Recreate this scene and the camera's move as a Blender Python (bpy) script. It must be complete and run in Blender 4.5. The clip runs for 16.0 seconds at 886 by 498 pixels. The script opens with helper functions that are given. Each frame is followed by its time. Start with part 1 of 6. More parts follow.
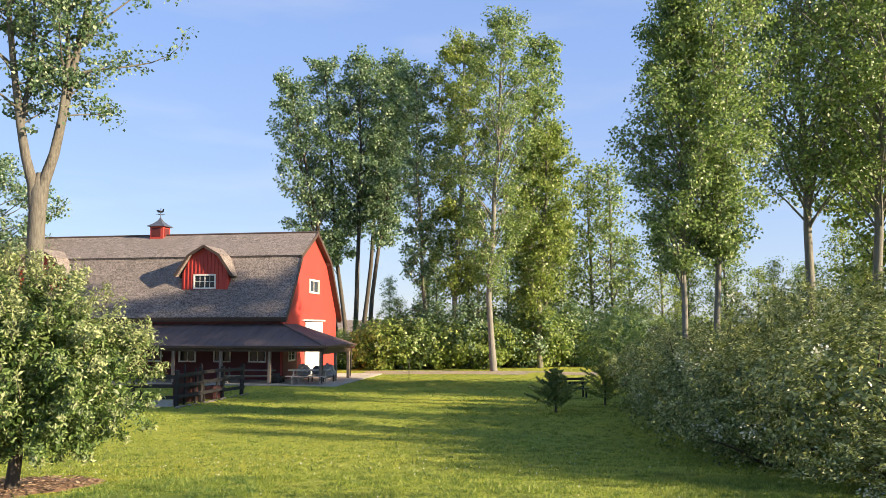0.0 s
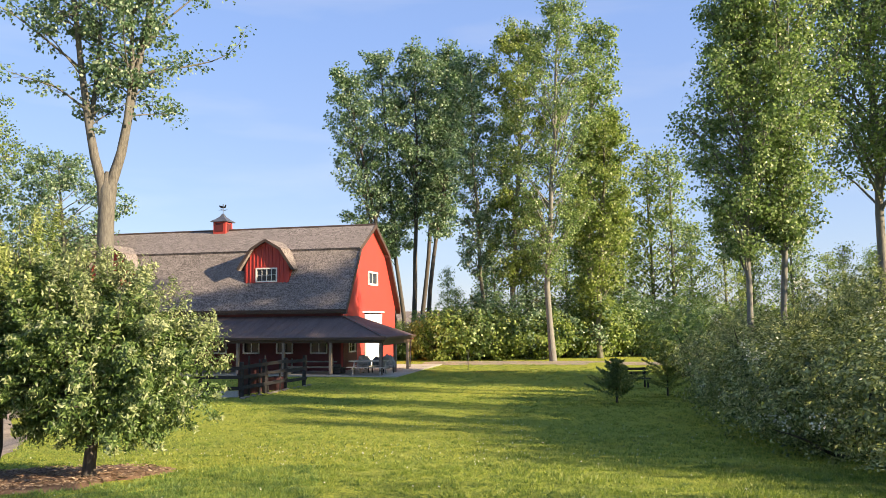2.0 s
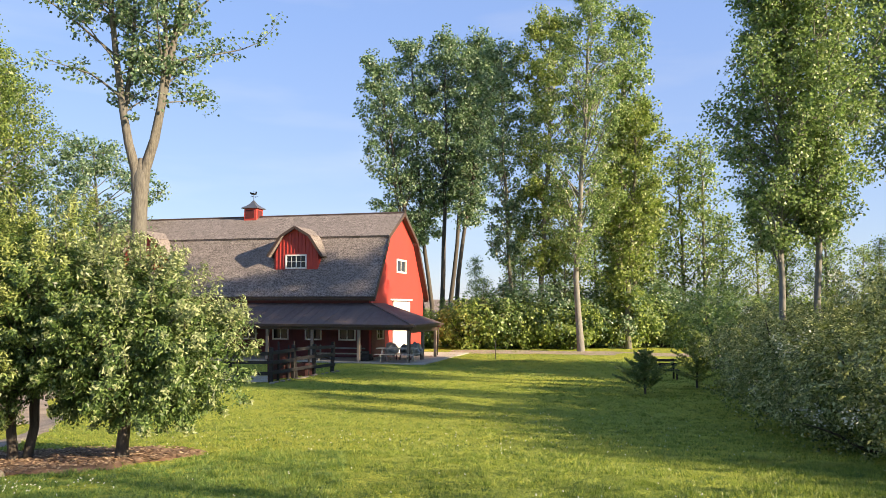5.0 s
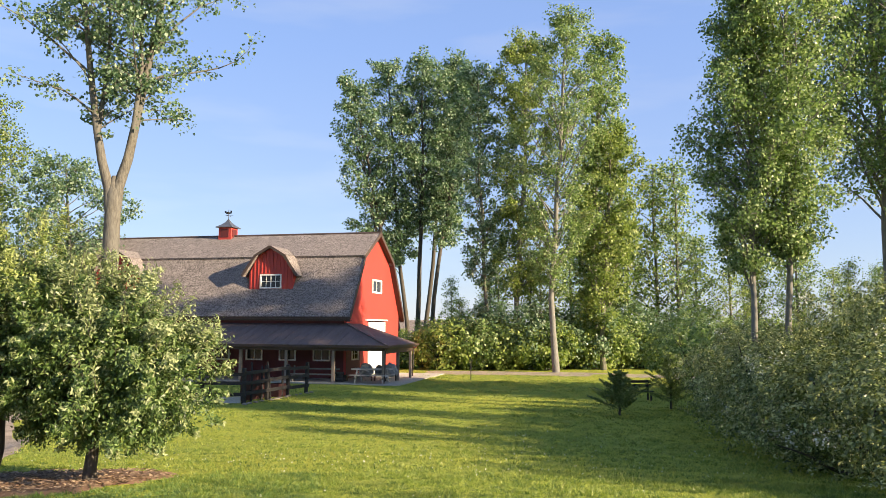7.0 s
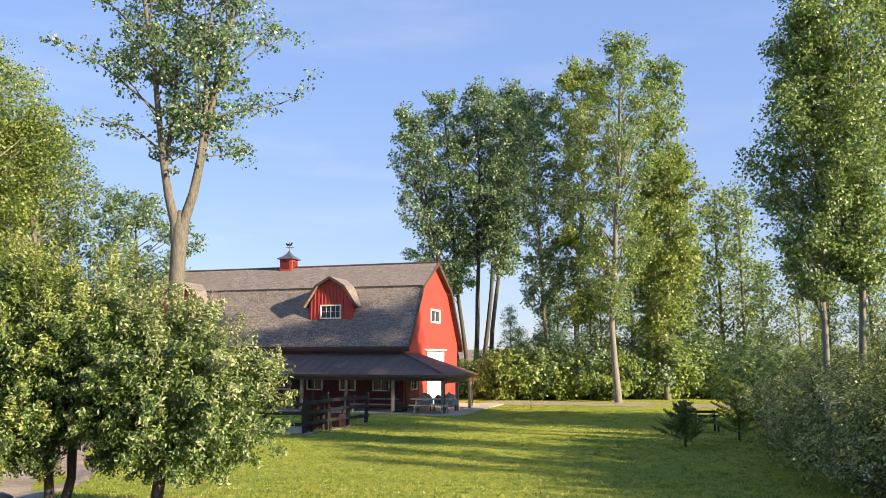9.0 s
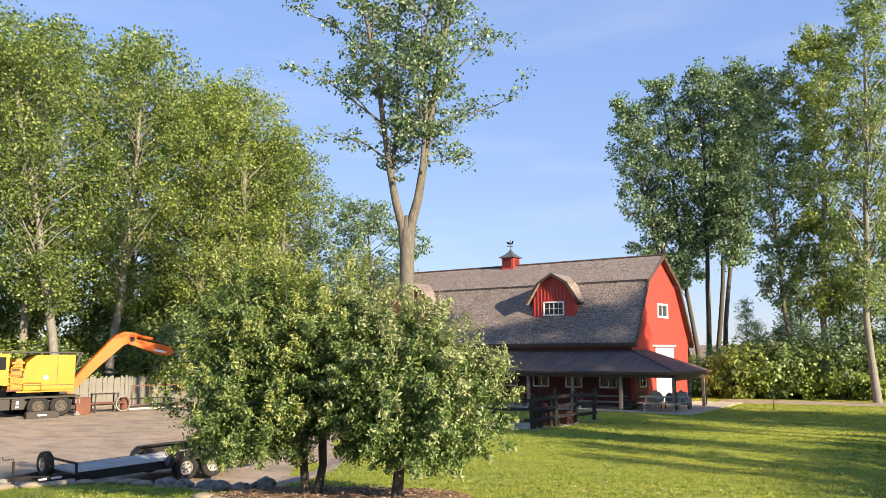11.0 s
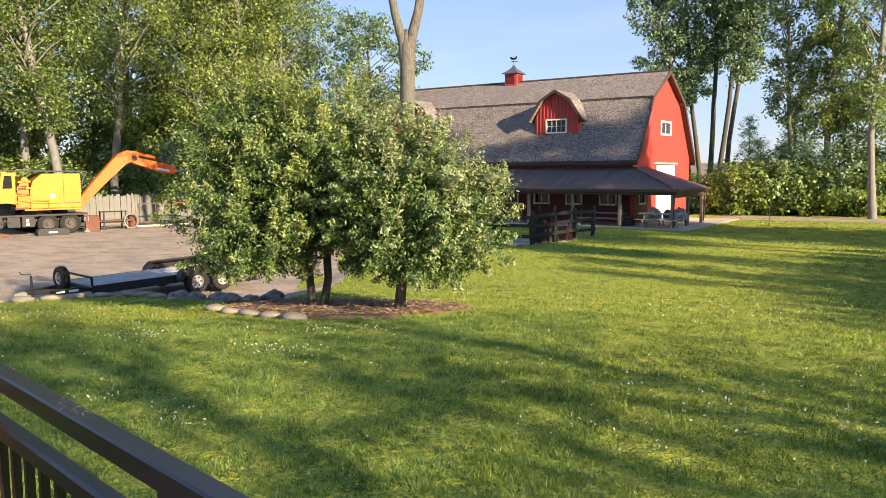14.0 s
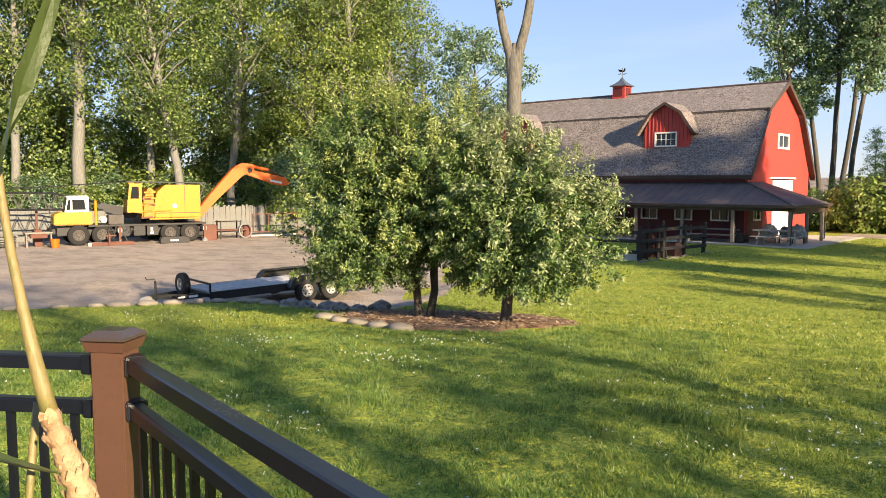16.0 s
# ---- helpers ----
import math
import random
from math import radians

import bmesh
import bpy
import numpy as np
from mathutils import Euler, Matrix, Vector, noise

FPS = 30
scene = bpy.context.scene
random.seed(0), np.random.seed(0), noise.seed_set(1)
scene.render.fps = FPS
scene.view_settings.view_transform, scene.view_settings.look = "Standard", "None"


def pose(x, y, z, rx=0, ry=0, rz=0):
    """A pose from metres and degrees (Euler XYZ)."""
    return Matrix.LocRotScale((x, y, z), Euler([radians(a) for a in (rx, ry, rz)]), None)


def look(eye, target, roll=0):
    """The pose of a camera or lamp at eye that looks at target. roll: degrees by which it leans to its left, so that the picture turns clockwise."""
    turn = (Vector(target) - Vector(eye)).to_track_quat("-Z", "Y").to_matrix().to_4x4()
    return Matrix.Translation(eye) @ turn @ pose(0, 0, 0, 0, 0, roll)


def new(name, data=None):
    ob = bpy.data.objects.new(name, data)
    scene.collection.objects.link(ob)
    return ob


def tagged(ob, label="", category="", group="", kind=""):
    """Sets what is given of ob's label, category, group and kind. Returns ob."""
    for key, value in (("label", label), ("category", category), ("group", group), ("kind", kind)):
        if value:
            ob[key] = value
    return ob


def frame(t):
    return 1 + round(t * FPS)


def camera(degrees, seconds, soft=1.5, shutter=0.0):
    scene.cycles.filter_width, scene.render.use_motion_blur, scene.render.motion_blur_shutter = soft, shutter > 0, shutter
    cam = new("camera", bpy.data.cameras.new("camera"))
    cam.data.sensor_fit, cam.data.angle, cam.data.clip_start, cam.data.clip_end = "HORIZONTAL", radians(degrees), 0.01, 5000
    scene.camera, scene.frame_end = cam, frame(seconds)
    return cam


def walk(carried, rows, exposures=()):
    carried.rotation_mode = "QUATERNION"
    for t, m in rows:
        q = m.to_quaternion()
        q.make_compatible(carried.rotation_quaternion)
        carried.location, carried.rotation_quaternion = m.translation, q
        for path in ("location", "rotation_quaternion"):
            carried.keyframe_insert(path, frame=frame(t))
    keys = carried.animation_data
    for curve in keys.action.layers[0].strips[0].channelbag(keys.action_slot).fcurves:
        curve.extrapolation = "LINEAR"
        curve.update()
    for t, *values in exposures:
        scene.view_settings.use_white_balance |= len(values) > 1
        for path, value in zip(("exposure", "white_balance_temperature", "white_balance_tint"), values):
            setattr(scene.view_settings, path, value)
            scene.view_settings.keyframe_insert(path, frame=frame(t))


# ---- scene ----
# ---- camera: seconds, x, y, z, yaw left, pitch, roll ----
cam = camera(58.95, 16.0, 0.35)
PATH = [
    (0.0, 0.050, 0.060, 3.400, -0.008, 5.554, 0.142),
    (0.5, 0.050, 0.060, 3.400, 1.368, 5.445, 0.031),
    (1.0, 0.050, 0.060, 3.400, 2.694, 5.446, 0.429),
    (1.5, 0.050, 0.060, 3.400, 3.727, 5.463, 0.636),
    (2.0, 0.050, 0.060, 3.400, 4.196, 4.909, 0.648),
    (2.5, 0.050, 0.060, 3.400, 4.722, 4.276, 0.453),
    (3.0, 0.050, 0.060, 3.400, 5.350, 4.241, 0.441),
    (3.5, 0.050, 0.060, 3.400, 5.579, 4.093, 0.358),
    (4.0, 0.050, 0.060, 3.400, 6.008, 4.065, 0.034),
    (4.2, 0.050, 0.060, 3.400, 6.333, 4.057, -0.087),
    (6.3, 0.050, 0.060, 3.400, 5.546, 4.162, -0.223),
    (6.5, 0.050, 0.060, 3.400, 5.247, 4.637, -0.180),
    (7.0, 0.050, 0.060, 3.400, 4.528, 5.578, -0.293),
    (7.5, 0.050, 0.060, 3.400, 0.735, 5.815, -0.355),
    (8.0, 0.050, 0.060, 3.400, 0.293, 6.110, -0.254),
    (8.5, 0.050, 0.060, 3.400, 2.461, 6.972, -0.117),
    (9.0, 0.050, 0.060, 3.400, 8.776, 7.696, -0.036),
    (9.5, 0.050, 0.060, 3.400, 18.097, 8.218, 0.072),
    (9.7, 0.050, 0.060, 3.400, 21.204, 8.288, 0.256),
    (11.8, 0.050, 0.060, 3.400, 25.486, 5.850, 0.335),
    (12.0, 0.050, 0.060, 3.400, 25.482, 4.137, 0.343),
    (12.5, 0.050, 0.060, 3.400, 24.853, -0.552, 0.098),
    (13.0, 0.040, 0.062, 3.400, 24.207, -2.958, -0.424),
    (13.5, 0.070, 0.050, 3.400, 24.011, -3.990, -0.388),
    (14.0, 0.094, 0.039, 3.400, 25.158, -5.742, 0.388),
    (14.5, 0.080, 0.032, 3.400, 25.797, -6.330, 0.523),
    (15.0, 0.060, 0.026, 3.400, 27.182, -6.125, 0.642),
    (15.5, 0.037, 0.028, 3.400, 28.550, -5.555, 0.030),
    (16.0, 0.000, 0.000, 3.400, 32.602, -4.752, 0.038),
]


def stand(x, y, z, yaw, pitch, roll):
    a, b = radians(yaw), radians(pitch)
    ahead = Vector((-math.sin(a) * math.cos(b), math.cos(a) * math.cos(b), math.sin(b)))
    return look((x, y, z), Vector((x, y, z)) + ahead * 10, -roll)


walk(cam, [(t, stand(*row)) for t, *row in PATH], [(0.0, 1.46, 6850, 11), (8.5, 1.46, 6850, 11), (9.5, 1.41, 6720, 11), (12.0, 1.41, 6720, 11), (13.0, 1.46, 6850, 11), (16.0, 1.46, 6850, 11)])

# ---- sky, sun and exposure ----
SUN_ELEV, SUN_AZ = 20.0, 112.0      # degrees; azimuth from +y towards +x
world = bpy.data.worlds.new("evening_sky")
scene.world = world
world.use_nodes = True
wn = world.node_tree
sky = wn.nodes.new("ShaderNodeTexSky")
sky.sky_type = "NISHITA"
sky.sun_disc = False
sky.sun_elevation = radians(SUN_ELEV)
sky.sun_rotation = radians(SUN_AZ)
sky.air_density, sky.dust_density, sky.ozone_density = 1.1, 0.0, 4.0
haze = wn.nodes.new("ShaderNodeMix")          # thin even haze over the clear sky
haze.data_type = "RGBA"
haze.inputs[0].default_value = 0.55
air = wn.nodes.new("ShaderNodeTexCoord")
height = wn.nodes.new("ShaderNodeSeparateXYZ")
wn.links.new(air.outputs["Generated"], height.inputs[0])
tone = wn.nodes.new("ShaderNodeValToRGB")     # paler towards the horizon, deeper overhead
tone.color_ramp.elements.new(0.34)
for stop, (place, shade) in zip(tone.color_ramp.elements, ((0.0, (0.42, 0.51, 0.75)), (0.34, (0.275, 0.42, 0.83)), (0.85, (0.19, 0.32, 0.64)))):
    stop.position, stop.color = place, (*shade, 1)
wn.links.new(height.outputs[2], tone.inputs[0])
lift = wn.nodes.new("ShaderNodeVectorMath")
lift.operation = "SCALE"
lift.inputs["Scale"].default_value = 10.0
wn.links.new(tone.outputs[0], lift.inputs[0])
wisp = wn.nodes.new("ShaderNodeTexNoise")      # faint wisps low in the sky
wisp.inputs["Scale"].default_value, wisp.inputs["Detail"].default_value = 3.0, 5.0
flat = wn.nodes.new("ShaderNodeMapping")
flat.inputs["Scale"].default_value = (1.0, 1.0, 5.0)
wn.links.new(air.outputs["Generated"], flat.inputs["Vector"])
wn.links.new(flat.outputs[0], wisp.inputs["Vector"])
thin = wn.nodes.new("ShaderNodeMapRange")
thin.inputs["From Min"].default_value, thin.inputs["From Max"].default_value, thin.inputs["To Max"].default_value = 0.48, 0.78, 0.45
wn.links.new(wisp.outputs["Fac"], thin.inputs["Value"])
cloud = wn.nodes.new("ShaderNodeMix")
cloud.data_type = "RGBA"
cloud.inputs[7].default_value = (6.6, 6.9, 8.2, 1)
wn.links.new(thin.outputs[0], cloud.inputs[0])
wn.links.new(lift.outputs[0], cloud.inputs[6])
wn.links.new(cloud.outputs[2], haze.inputs[7])
wn.links.new(sky.outputs[0], haze.inputs[6])
wn.links.new(haze.outputs[2], wn.nodes["Background"].inputs[0])
wn.nodes["Background"].inputs[1].default_value = 0.0575
sun = new("sun", bpy.data.lights.new("sun", "SUN"))
sun.data.energy, sun.data.angle, sun.data.color = 5.0, radians(0.6), (1.0, 0.82, 0.58)
sun_dir = Vector((math.sin(radians(SUN_AZ)) * math.cos(radians(SUN_ELEV)), math.cos(radians(SUN_AZ)) * math.cos(radians(SUN_ELEV)), math.sin(radians(SUN_ELEV))))
sun.matrix_world = look(sun_dir * 120, (0, 0, 0))

# ---- materials ----
def material(name, rough=0.6, metal=0.0):
    m = bpy.data.materials.new(name)
    m.use_nodes = True
    b = m.node_tree.nodes["Principled BSDF"]
    b.inputs["Roughness"].default_value, b.inputs["Metallic"].default_value = rough, metal
    return m, m.node_tree, b


def node(nt, kind, **values):
    n = nt.nodes.new(kind)
    for key, value in values.items():
        n.inputs[key.replace("_", " ")].default_value = value
    return n


def ramp(nt, source, stops):
    r = nt.nodes.new("ShaderNodeValToRGB")
    while len(r.color_ramp.elements) < len(stops):
        r.color_ramp.elements.new(0.5)
    for e, (p, c) in zip(r.color_ramp.elements, stops):
        e.position, e.color = p, (*c, 1)
    nt.links.new(source, r.inputs[0])
    return r.outputs[0]


def mix(nt, a, b, fac, mode="MIX"):
    n = nt.nodes.new("ShaderNodeMix")
    n.data_type, n.blend_type = "RGBA", mode
    for sock, value in ((n.inputs[6], a), (n.inputs[7], b), (n.inputs[0], fac)):
        if isinstance(value, bpy.types.NodeSocket):
            nt.links.new(value, sock)
        elif isinstance(value, tuple):
            sock.default_value = (*value, 1)
        else:
            sock.default_value = value
    return n.outputs[2]


def coords(nt, scale=(1, 1, 1), space="Object"):
    tc = nt.nodes.new("ShaderNodeTexCoord")
    mp = nt.nodes.new("ShaderNodeMapping")
    mp.inputs["Scale"].default_value = scale
    nt.links.new(tc.outputs[space], mp.inputs["Vector"])
    return mp.outputs[0]


def noisy(nt, vec, scale, detail=4.0, rough=0.6):
    n = node(nt, "ShaderNodeTexNoise", Scale=scale, Detail=detail, Roughness=rough)
    nt.links.new(vec, n.inputs["Vector"])
    return n.outputs["Fac"]


def bumped(nt, b, height, strength=0.3, distance=0.02):
    n = node(nt, "ShaderNodeBump", Strength=strength, Distance=distance)
    nt.links.new(height, n.inputs["Height"])
    nt.links.new(n.outputs[0], b.inputs["Normal"])


def worn(name, c1, c2, c3, coarse=1.5, fine=25.0, rough=0.6, metal=0.0, bump=0.2, stretch=(1, 1, 1), dist=0.01):
    """Two scales of colour variation and a fine relief."""
    m, nt, b = material(name, rough, metal)
    v = coords(nt, stretch)
    big, small = noisy(nt, v, coarse), noisy(nt, v, fine, 5)
    col = ramp(nt, big, [(0.3, c1), (0.7, c2)])
    col = mix(nt, col, c3, ramp(nt, small, [(0.52, (0, 0, 0)), (0.72, (0.7, 0.7, 0.7))]))
    nt.links.new(col, b.inputs["Base Color"])
    bumped(nt, b, small, bump, dist)
    return m


def foliage(name, dark, mid, light, back=0.4, rough=0.5, patches=None):
    """Leaf surface; the colour varies from leaf to leaf and from bough to bough, and light passes through."""
    m, nt, b = material(name, rough)
    geo = nt.nodes.new("ShaderNodeNewGeometry")
    v = coords(nt)
    col = ramp(nt, geo.outputs["Random Per Island"], [(0.0, dark), (0.55, mid), (1.0, light)])
    col = mix(nt, col, mid, ramp(nt, noisy(nt, v, 0.5, 2), [(0.35, (0, 0, 0)), (0.7, (0.35, 0.35, 0.35))]))
    for size, tone, lo, hi in patches or ():
        col = mix(nt, col, tone, ramp(nt, noisy(nt, v, size, 3, 0.65), [(lo, (0, 0, 0)), (hi, (0.75, 0.75, 0.75))]))
    nt.links.new(col, b.inputs["Base Color"])
    b.inputs["Specular IOR Level"].default_value = 0.5
    tr = nt.nodes.new("ShaderNodeBsdfTranslucent")
    nt.links.new(mix(nt, col, (0.45, 0.75, 0.12), 0.18, "MIX"), tr.inputs[0])
    mx = nt.nodes.new("ShaderNodeMixShader")
    mx.inputs[0].default_value = back
    nt.links.new(b.outputs[0], mx.inputs[1])
    nt.links.new(tr.outputs[0], mx.inputs[2])
    nt.links.new(mx.outputs[0], nt.nodes["Material Output"].inputs["Surface"])
    return m


def bark(name, c1, c2, c3):
    m, nt, b = material(name, 0.85)
    v = coords(nt, (5, 5, 0.9))
    n1, n2 = noisy(nt, v, 3.0, 6, 0.7), noisy(nt, coords(nt), 0.6, 3)
    col = ramp(nt, n1, [(0.35, c1), (0.62, c2)])
    col = mix(nt, col, c3, ramp(nt, n2, [(0.45, (0, 0, 0)), (0.65, (0.8, 0.8, 0.8))]))
    nt.links.new(col, b.inputs["Base Color"])
    bumped(nt, b, n1, 0.6, 0.03)
    return m


M = {}
M["leaf_poplar"] = foliage("leaf_poplar", (0.02, 0.045, 0.014), (0.185, 0.28, 0.088), (0.47, 0.53, 0.25), 0.44, 0.4)
M["leaf_dark"] = foliage("leaf_dark", (0.016, 0.04, 0.022), (0.125, 0.215, 0.11), (0.40, 0.48, 0.32), 0.38, 0.4)
M["leaf_yellow"] = foliage("leaf_yellow", (0.028, 0.055, 0.014), (0.225, 0.29, 0.07), (0.42, 0.46, 0.15), 0.46, 0.42)
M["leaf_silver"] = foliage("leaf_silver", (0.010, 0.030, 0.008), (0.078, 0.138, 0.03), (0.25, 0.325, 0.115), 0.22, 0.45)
M["leaf_hedge"] = foliage("leaf_hedge", (0.018, 0.036, 0.012), (0.185, 0.225, 0.062), (0.58, 0.60, 0.30), 0.22, 0.4)
M["leaf_spruce"] = foliage("leaf_spruce", (0.04, 0.075, 0.028), (0.10, 0.16, 0.055), (0.20, 0.26, 0.11), 0.3, 0.6)
M["leaf_spruce_sunlit"] = foliage("leaf_spruce_sunlit", (0.07, 0.11, 0.03), (0.19, 0.25, 0.07), (0.34, 0.40, 0.14), 0.35, 0.55)
M["leaf_wood"] = foliage("leaf_wood", (0.022, 0.048, 0.014), (0.14, 0.212, 0.052), (0.33, 0.385, 0.115), 0.38, 0.45)
M["leaf_tip_sunlit"] = foliage("leaf_tip_sunlit", (0.12, 0.16, 0.06), (0.30, 0.345, 0.15), (0.50, 0.53, 0.31), 0.3, 0.5)
M["leaf_lime_sunlit"] = foliage("leaf_lime_sunlit", (0.10, 0.15, 0.033), (0.285, 0.335, 0.088), (0.47, 0.50, 0.21), 0.34, 0.5)
M["petal"] = foliage("petal", (0.6, 0.6, 0.5), (0.75, 0.75, 0.68), (0.85, 0.85, 0.8), 0.3)
M["bark_grey"] = bark("bark_grey", (0.06, 0.058, 0.04), (0.19, 0.18, 0.13), (0.125, 0.128, 0.095))
M["leaf_under"] = foliage("leaf_under", (0.025, 0.055, 0.015), (0.25, 0.33, 0.075), (0.46, 0.52, 0.16), 0.52)
M["bark_tan"] = bark("bark_tan", (0.06, 0.054, 0.045), (0.155, 0.142, 0.12), (0.12, 0.116, 0.105))
M["bark_pale"] = bark("bark_pale", (0.115, 0.112, 0.098), (0.225, 0.216, 0.19), (0.165, 0.162, 0.145))
M["bark_dark"] = bark("bark_dark", (0.03, 0.026, 0.022), (0.10, 0.084, 0.067), (0.07, 0.062, 0.053))
M["blade"] = foliage("blade", (0.028, 0.068, 0.014), (0.208, 0.282, 0.04), (0.50, 0.515, 0.115), 0.42, 0.45, [(3.2, (0.03, 0.075, 0.022), 0.50, 0.66), (4.7, (0.44, 0.455, 0.10), 0.55, 0.7), (1.1, (0.34, 0.34, 0.075), 0.56, 0.72)])
M["shaded_blade"] = foliage("shaded_blade", (0.026, 0.07, 0.018), (0.15, 0.25, 0.05), (0.37, 0.45, 0.13), 0.4, 0.45, [(3.2, (0.025, 0.072, 0.026), 0.50, 0.66), (4.7, (0.30, 0.385, 0.09), 0.55, 0.7), (1.1, (0.25, 0.32, 0.07), 0.56, 0.72)])
M["porch_roof"] = worn("porch_roof_metal", (0.082, 0.06, 0.058), (0.125, 0.094, 0.09), (0.22, 0.182, 0.172), 0.7, 7.0, 0.75, 0.0, 0.2, (4, 0.6, 0.6))
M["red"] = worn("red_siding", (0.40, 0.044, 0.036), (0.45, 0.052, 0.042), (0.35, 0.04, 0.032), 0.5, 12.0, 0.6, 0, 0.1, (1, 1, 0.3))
M["red_shaded"] = worn("red_siding_shaded", (0.085, 0.013, 0.014), (0.11, 0.016, 0.017), (0.065, 0.011, 0.012), 0.5, 12.0, 0.65, 0, 0.1, (1, 1, 0.3))
M["red_gate"] = worn("faded_red_board", (0.05, 0.014, 0.014), (0.075, 0.02, 0.018), (0.04, 0.015, 0.014), 1.2, 14.0, 0.75, 0, 0.2)
M["dirty_rim"] = worn("dirty_rim", (0.05, 0.042, 0.036), (0.085, 0.072, 0.062), (0.13, 0.11, 0.095), 3.0, 25.0, 0.7)
M["grey_cover"] = worn("grey_cover", (0.11, 0.11, 0.112), (0.19, 0.19, 0.185), (0.30, 0.29, 0.28), 3.0, 25.0, 0.7)
M["pale_cover"] = worn("pale_cover", (0.26, 0.255, 0.245), (0.38, 0.37, 0.35), (0.20, 0.19, 0.18), 3.0, 25.0, 0.8)
M["post_cap"] = worn("brown_post_cap", (0.05, 0.038, 0.034), (0.062, 0.048, 0.042), (0.04, 0.033, 0.03), 3.0, 60.0, 0.16, 0, 0.04)
M["trim_dark"] = worn("dark_trim", (0.05, 0.032, 0.028), (0.075, 0.05, 0.04), (0.10, 0.07, 0.06), 1.0, 15.0, 0.55)
M["white"] = worn("white_paint", (0.74, 0.73, 0.70), (0.82, 0.81, 0.78), (0.62, 0.60, 0.55), 1.0, 18.0, 0.5, 0, 0.08)
M["post_wood"] = worn("grey_post_wood", (0.20, 0.16, 0.13), (0.30, 0.25, 0.21), (0.14, 0.11, 0.09), 1.2, 20.0, 0.8, 0, 0.3, (6, 6, 0.7))
M["corral_wood"] = worn("dark_fence_wood", (0.012, 0.011, 0.012), (0.026, 0.024, 0.025), (0.055, 0.049, 0.047), 1.2, 20.0, 0.8, 0, 0.3)
M["fence_wood"] = worn("weathered_board", (0.13, 0.13, 0.12), (0.22, 0.22, 0.20), (0.075, 0.073, 0.068), 1.0, 14.0, 0.85, 0, 0.3, (4, 4, 0.5))
M["bench_wood"] = worn("bleached_wood", (0.38, 0.35, 0.31), (0.50, 0.47, 0.43), (0.26, 0.24, 0.21), 1.2, 20.0, 0.8, 0, 0.3)
M["concrete"] = worn("concrete", (0.36, 0.34, 0.30), (0.44, 0.42, 0.38), (0.27, 0.25, 0.22), 0.7, 14.0, 0.85)
M["yellow"] = worn("yellow_paint", (0.39, 0.198, 0.001), (0.435, 0.222, 0.002), (0.27, 0.118, 0.011), 0.7, 14.0, 0.5, 0, 0.05)
M["orange_yellow"] = worn("faded_orange_yellow", (0.46, 0.15, 0.006), (0.52, 0.19, 0.01), (0.20, 0.07, 0.02), 2.0, 14.0, 0.55, 0, 0.05)
M["orange"] = worn("orange_paint", (0.64, 0.115, 0.006), (0.70, 0.135, 0.008), (0.50, 0.085, 0.012), 0.7, 14.0, 0.45, 0, 0.05)
M["black_steel"] = worn("black_steel", (0.006, 0.006, 0.007), (0.013, 0.0125, 0.0125), (0.036, 0.03, 0.027), 1.2, 18.0, 0.5, 0.0, 0.1)
M["grey_steel"] = worn("grey_steel", (0.20, 0.20, 0.20), (0.30, 0.30, 0.29), (0.15, 0.11, 0.08), 1.2, 18.0, 0.5, 0.3, 0.1)
M["rust"] = worn("rusty_steel", (0.115, 0.045, 0.032), (0.16, 0.068, 0.045), (0.065, 0.04, 0.03), 1.4, 16.0, 0.85)
M["rubber"] = worn("tyre_rubber", (0.007, 0.007, 0.007), (0.013, 0.0125, 0.012), (0.03, 0.027, 0.025), 1.5, 30.0, 0.85)
M["rim"] = worn("white_rim", (0.27, 0.27, 0.26), (0.36, 0.36, 0.35), (0.12, 0.105, 0.095), 3.0, 25.0, 0.45, 0.2)
M["deck_wood"] = worn("grey_deck_plank", (0.34, 0.335, 0.33), (0.48, 0.47, 0.46), (0.22, 0.21, 0.20), 1.5, 20.0, 0.75, 0, 0.3)
M["stone"] = worn("field_stone", (0.21, 0.18, 0.14), (0.31, 0.27, 0.21), (0.14, 0.12, 0.09), 2.2, 22.0, 0.85, 0, 0.4)
M["stone_dark"] = worn("grey_stone", (0.16, 0.15, 0.14), (0.27, 0.25, 0.23), (0.10, 0.09, 0.08), 2.2, 22.0, 0.85, 0, 0.4)
M["mulch"] = worn("bark_mulch", (0.15, 0.085, 0.055), (0.24, 0.145, 0.09), (0.38, 0.27, 0.18), 2.0, 30.0, 0.9, 0, 0.6)
M["chip"] = foliage("mulch_chip", (0.09, 0.052, 0.032), (0.28, 0.18, 0.115), (0.52, 0.40, 0.27), 0.0, 0.9)
M["post_sleeve"] = worn("brown_post_sleeve", (0.088, 0.044, 0.029), (0.10, 0.051, 0.033), (0.075, 0.038, 0.025), 3.0, 60.0, 0.4, 0, 0.1)
M["rail"] = worn("black_rail", (0.006, 0.0075, 0.011), (0.008, 0.010, 0.015), (0.012, 0.013, 0.017), 3.0, 70.0, 0.3, 0, 0.05)
M["cane"] = worn("tan_cane", (0.26, 0.155, 0.075), (0.38, 0.26, 0.14), (0.14, 0.07, 0.03), 30.0, 110.0, 0.6, 0, 0.4)
M["cane_green"] = worn("pale_stem", (0.14, 0.13, 0.04), (0.27, 0.19, 0.08), (0.10, 0.125, 0.03), 14.0, 40.0, 0.5, 0, 0.2, (6, 6, 1))
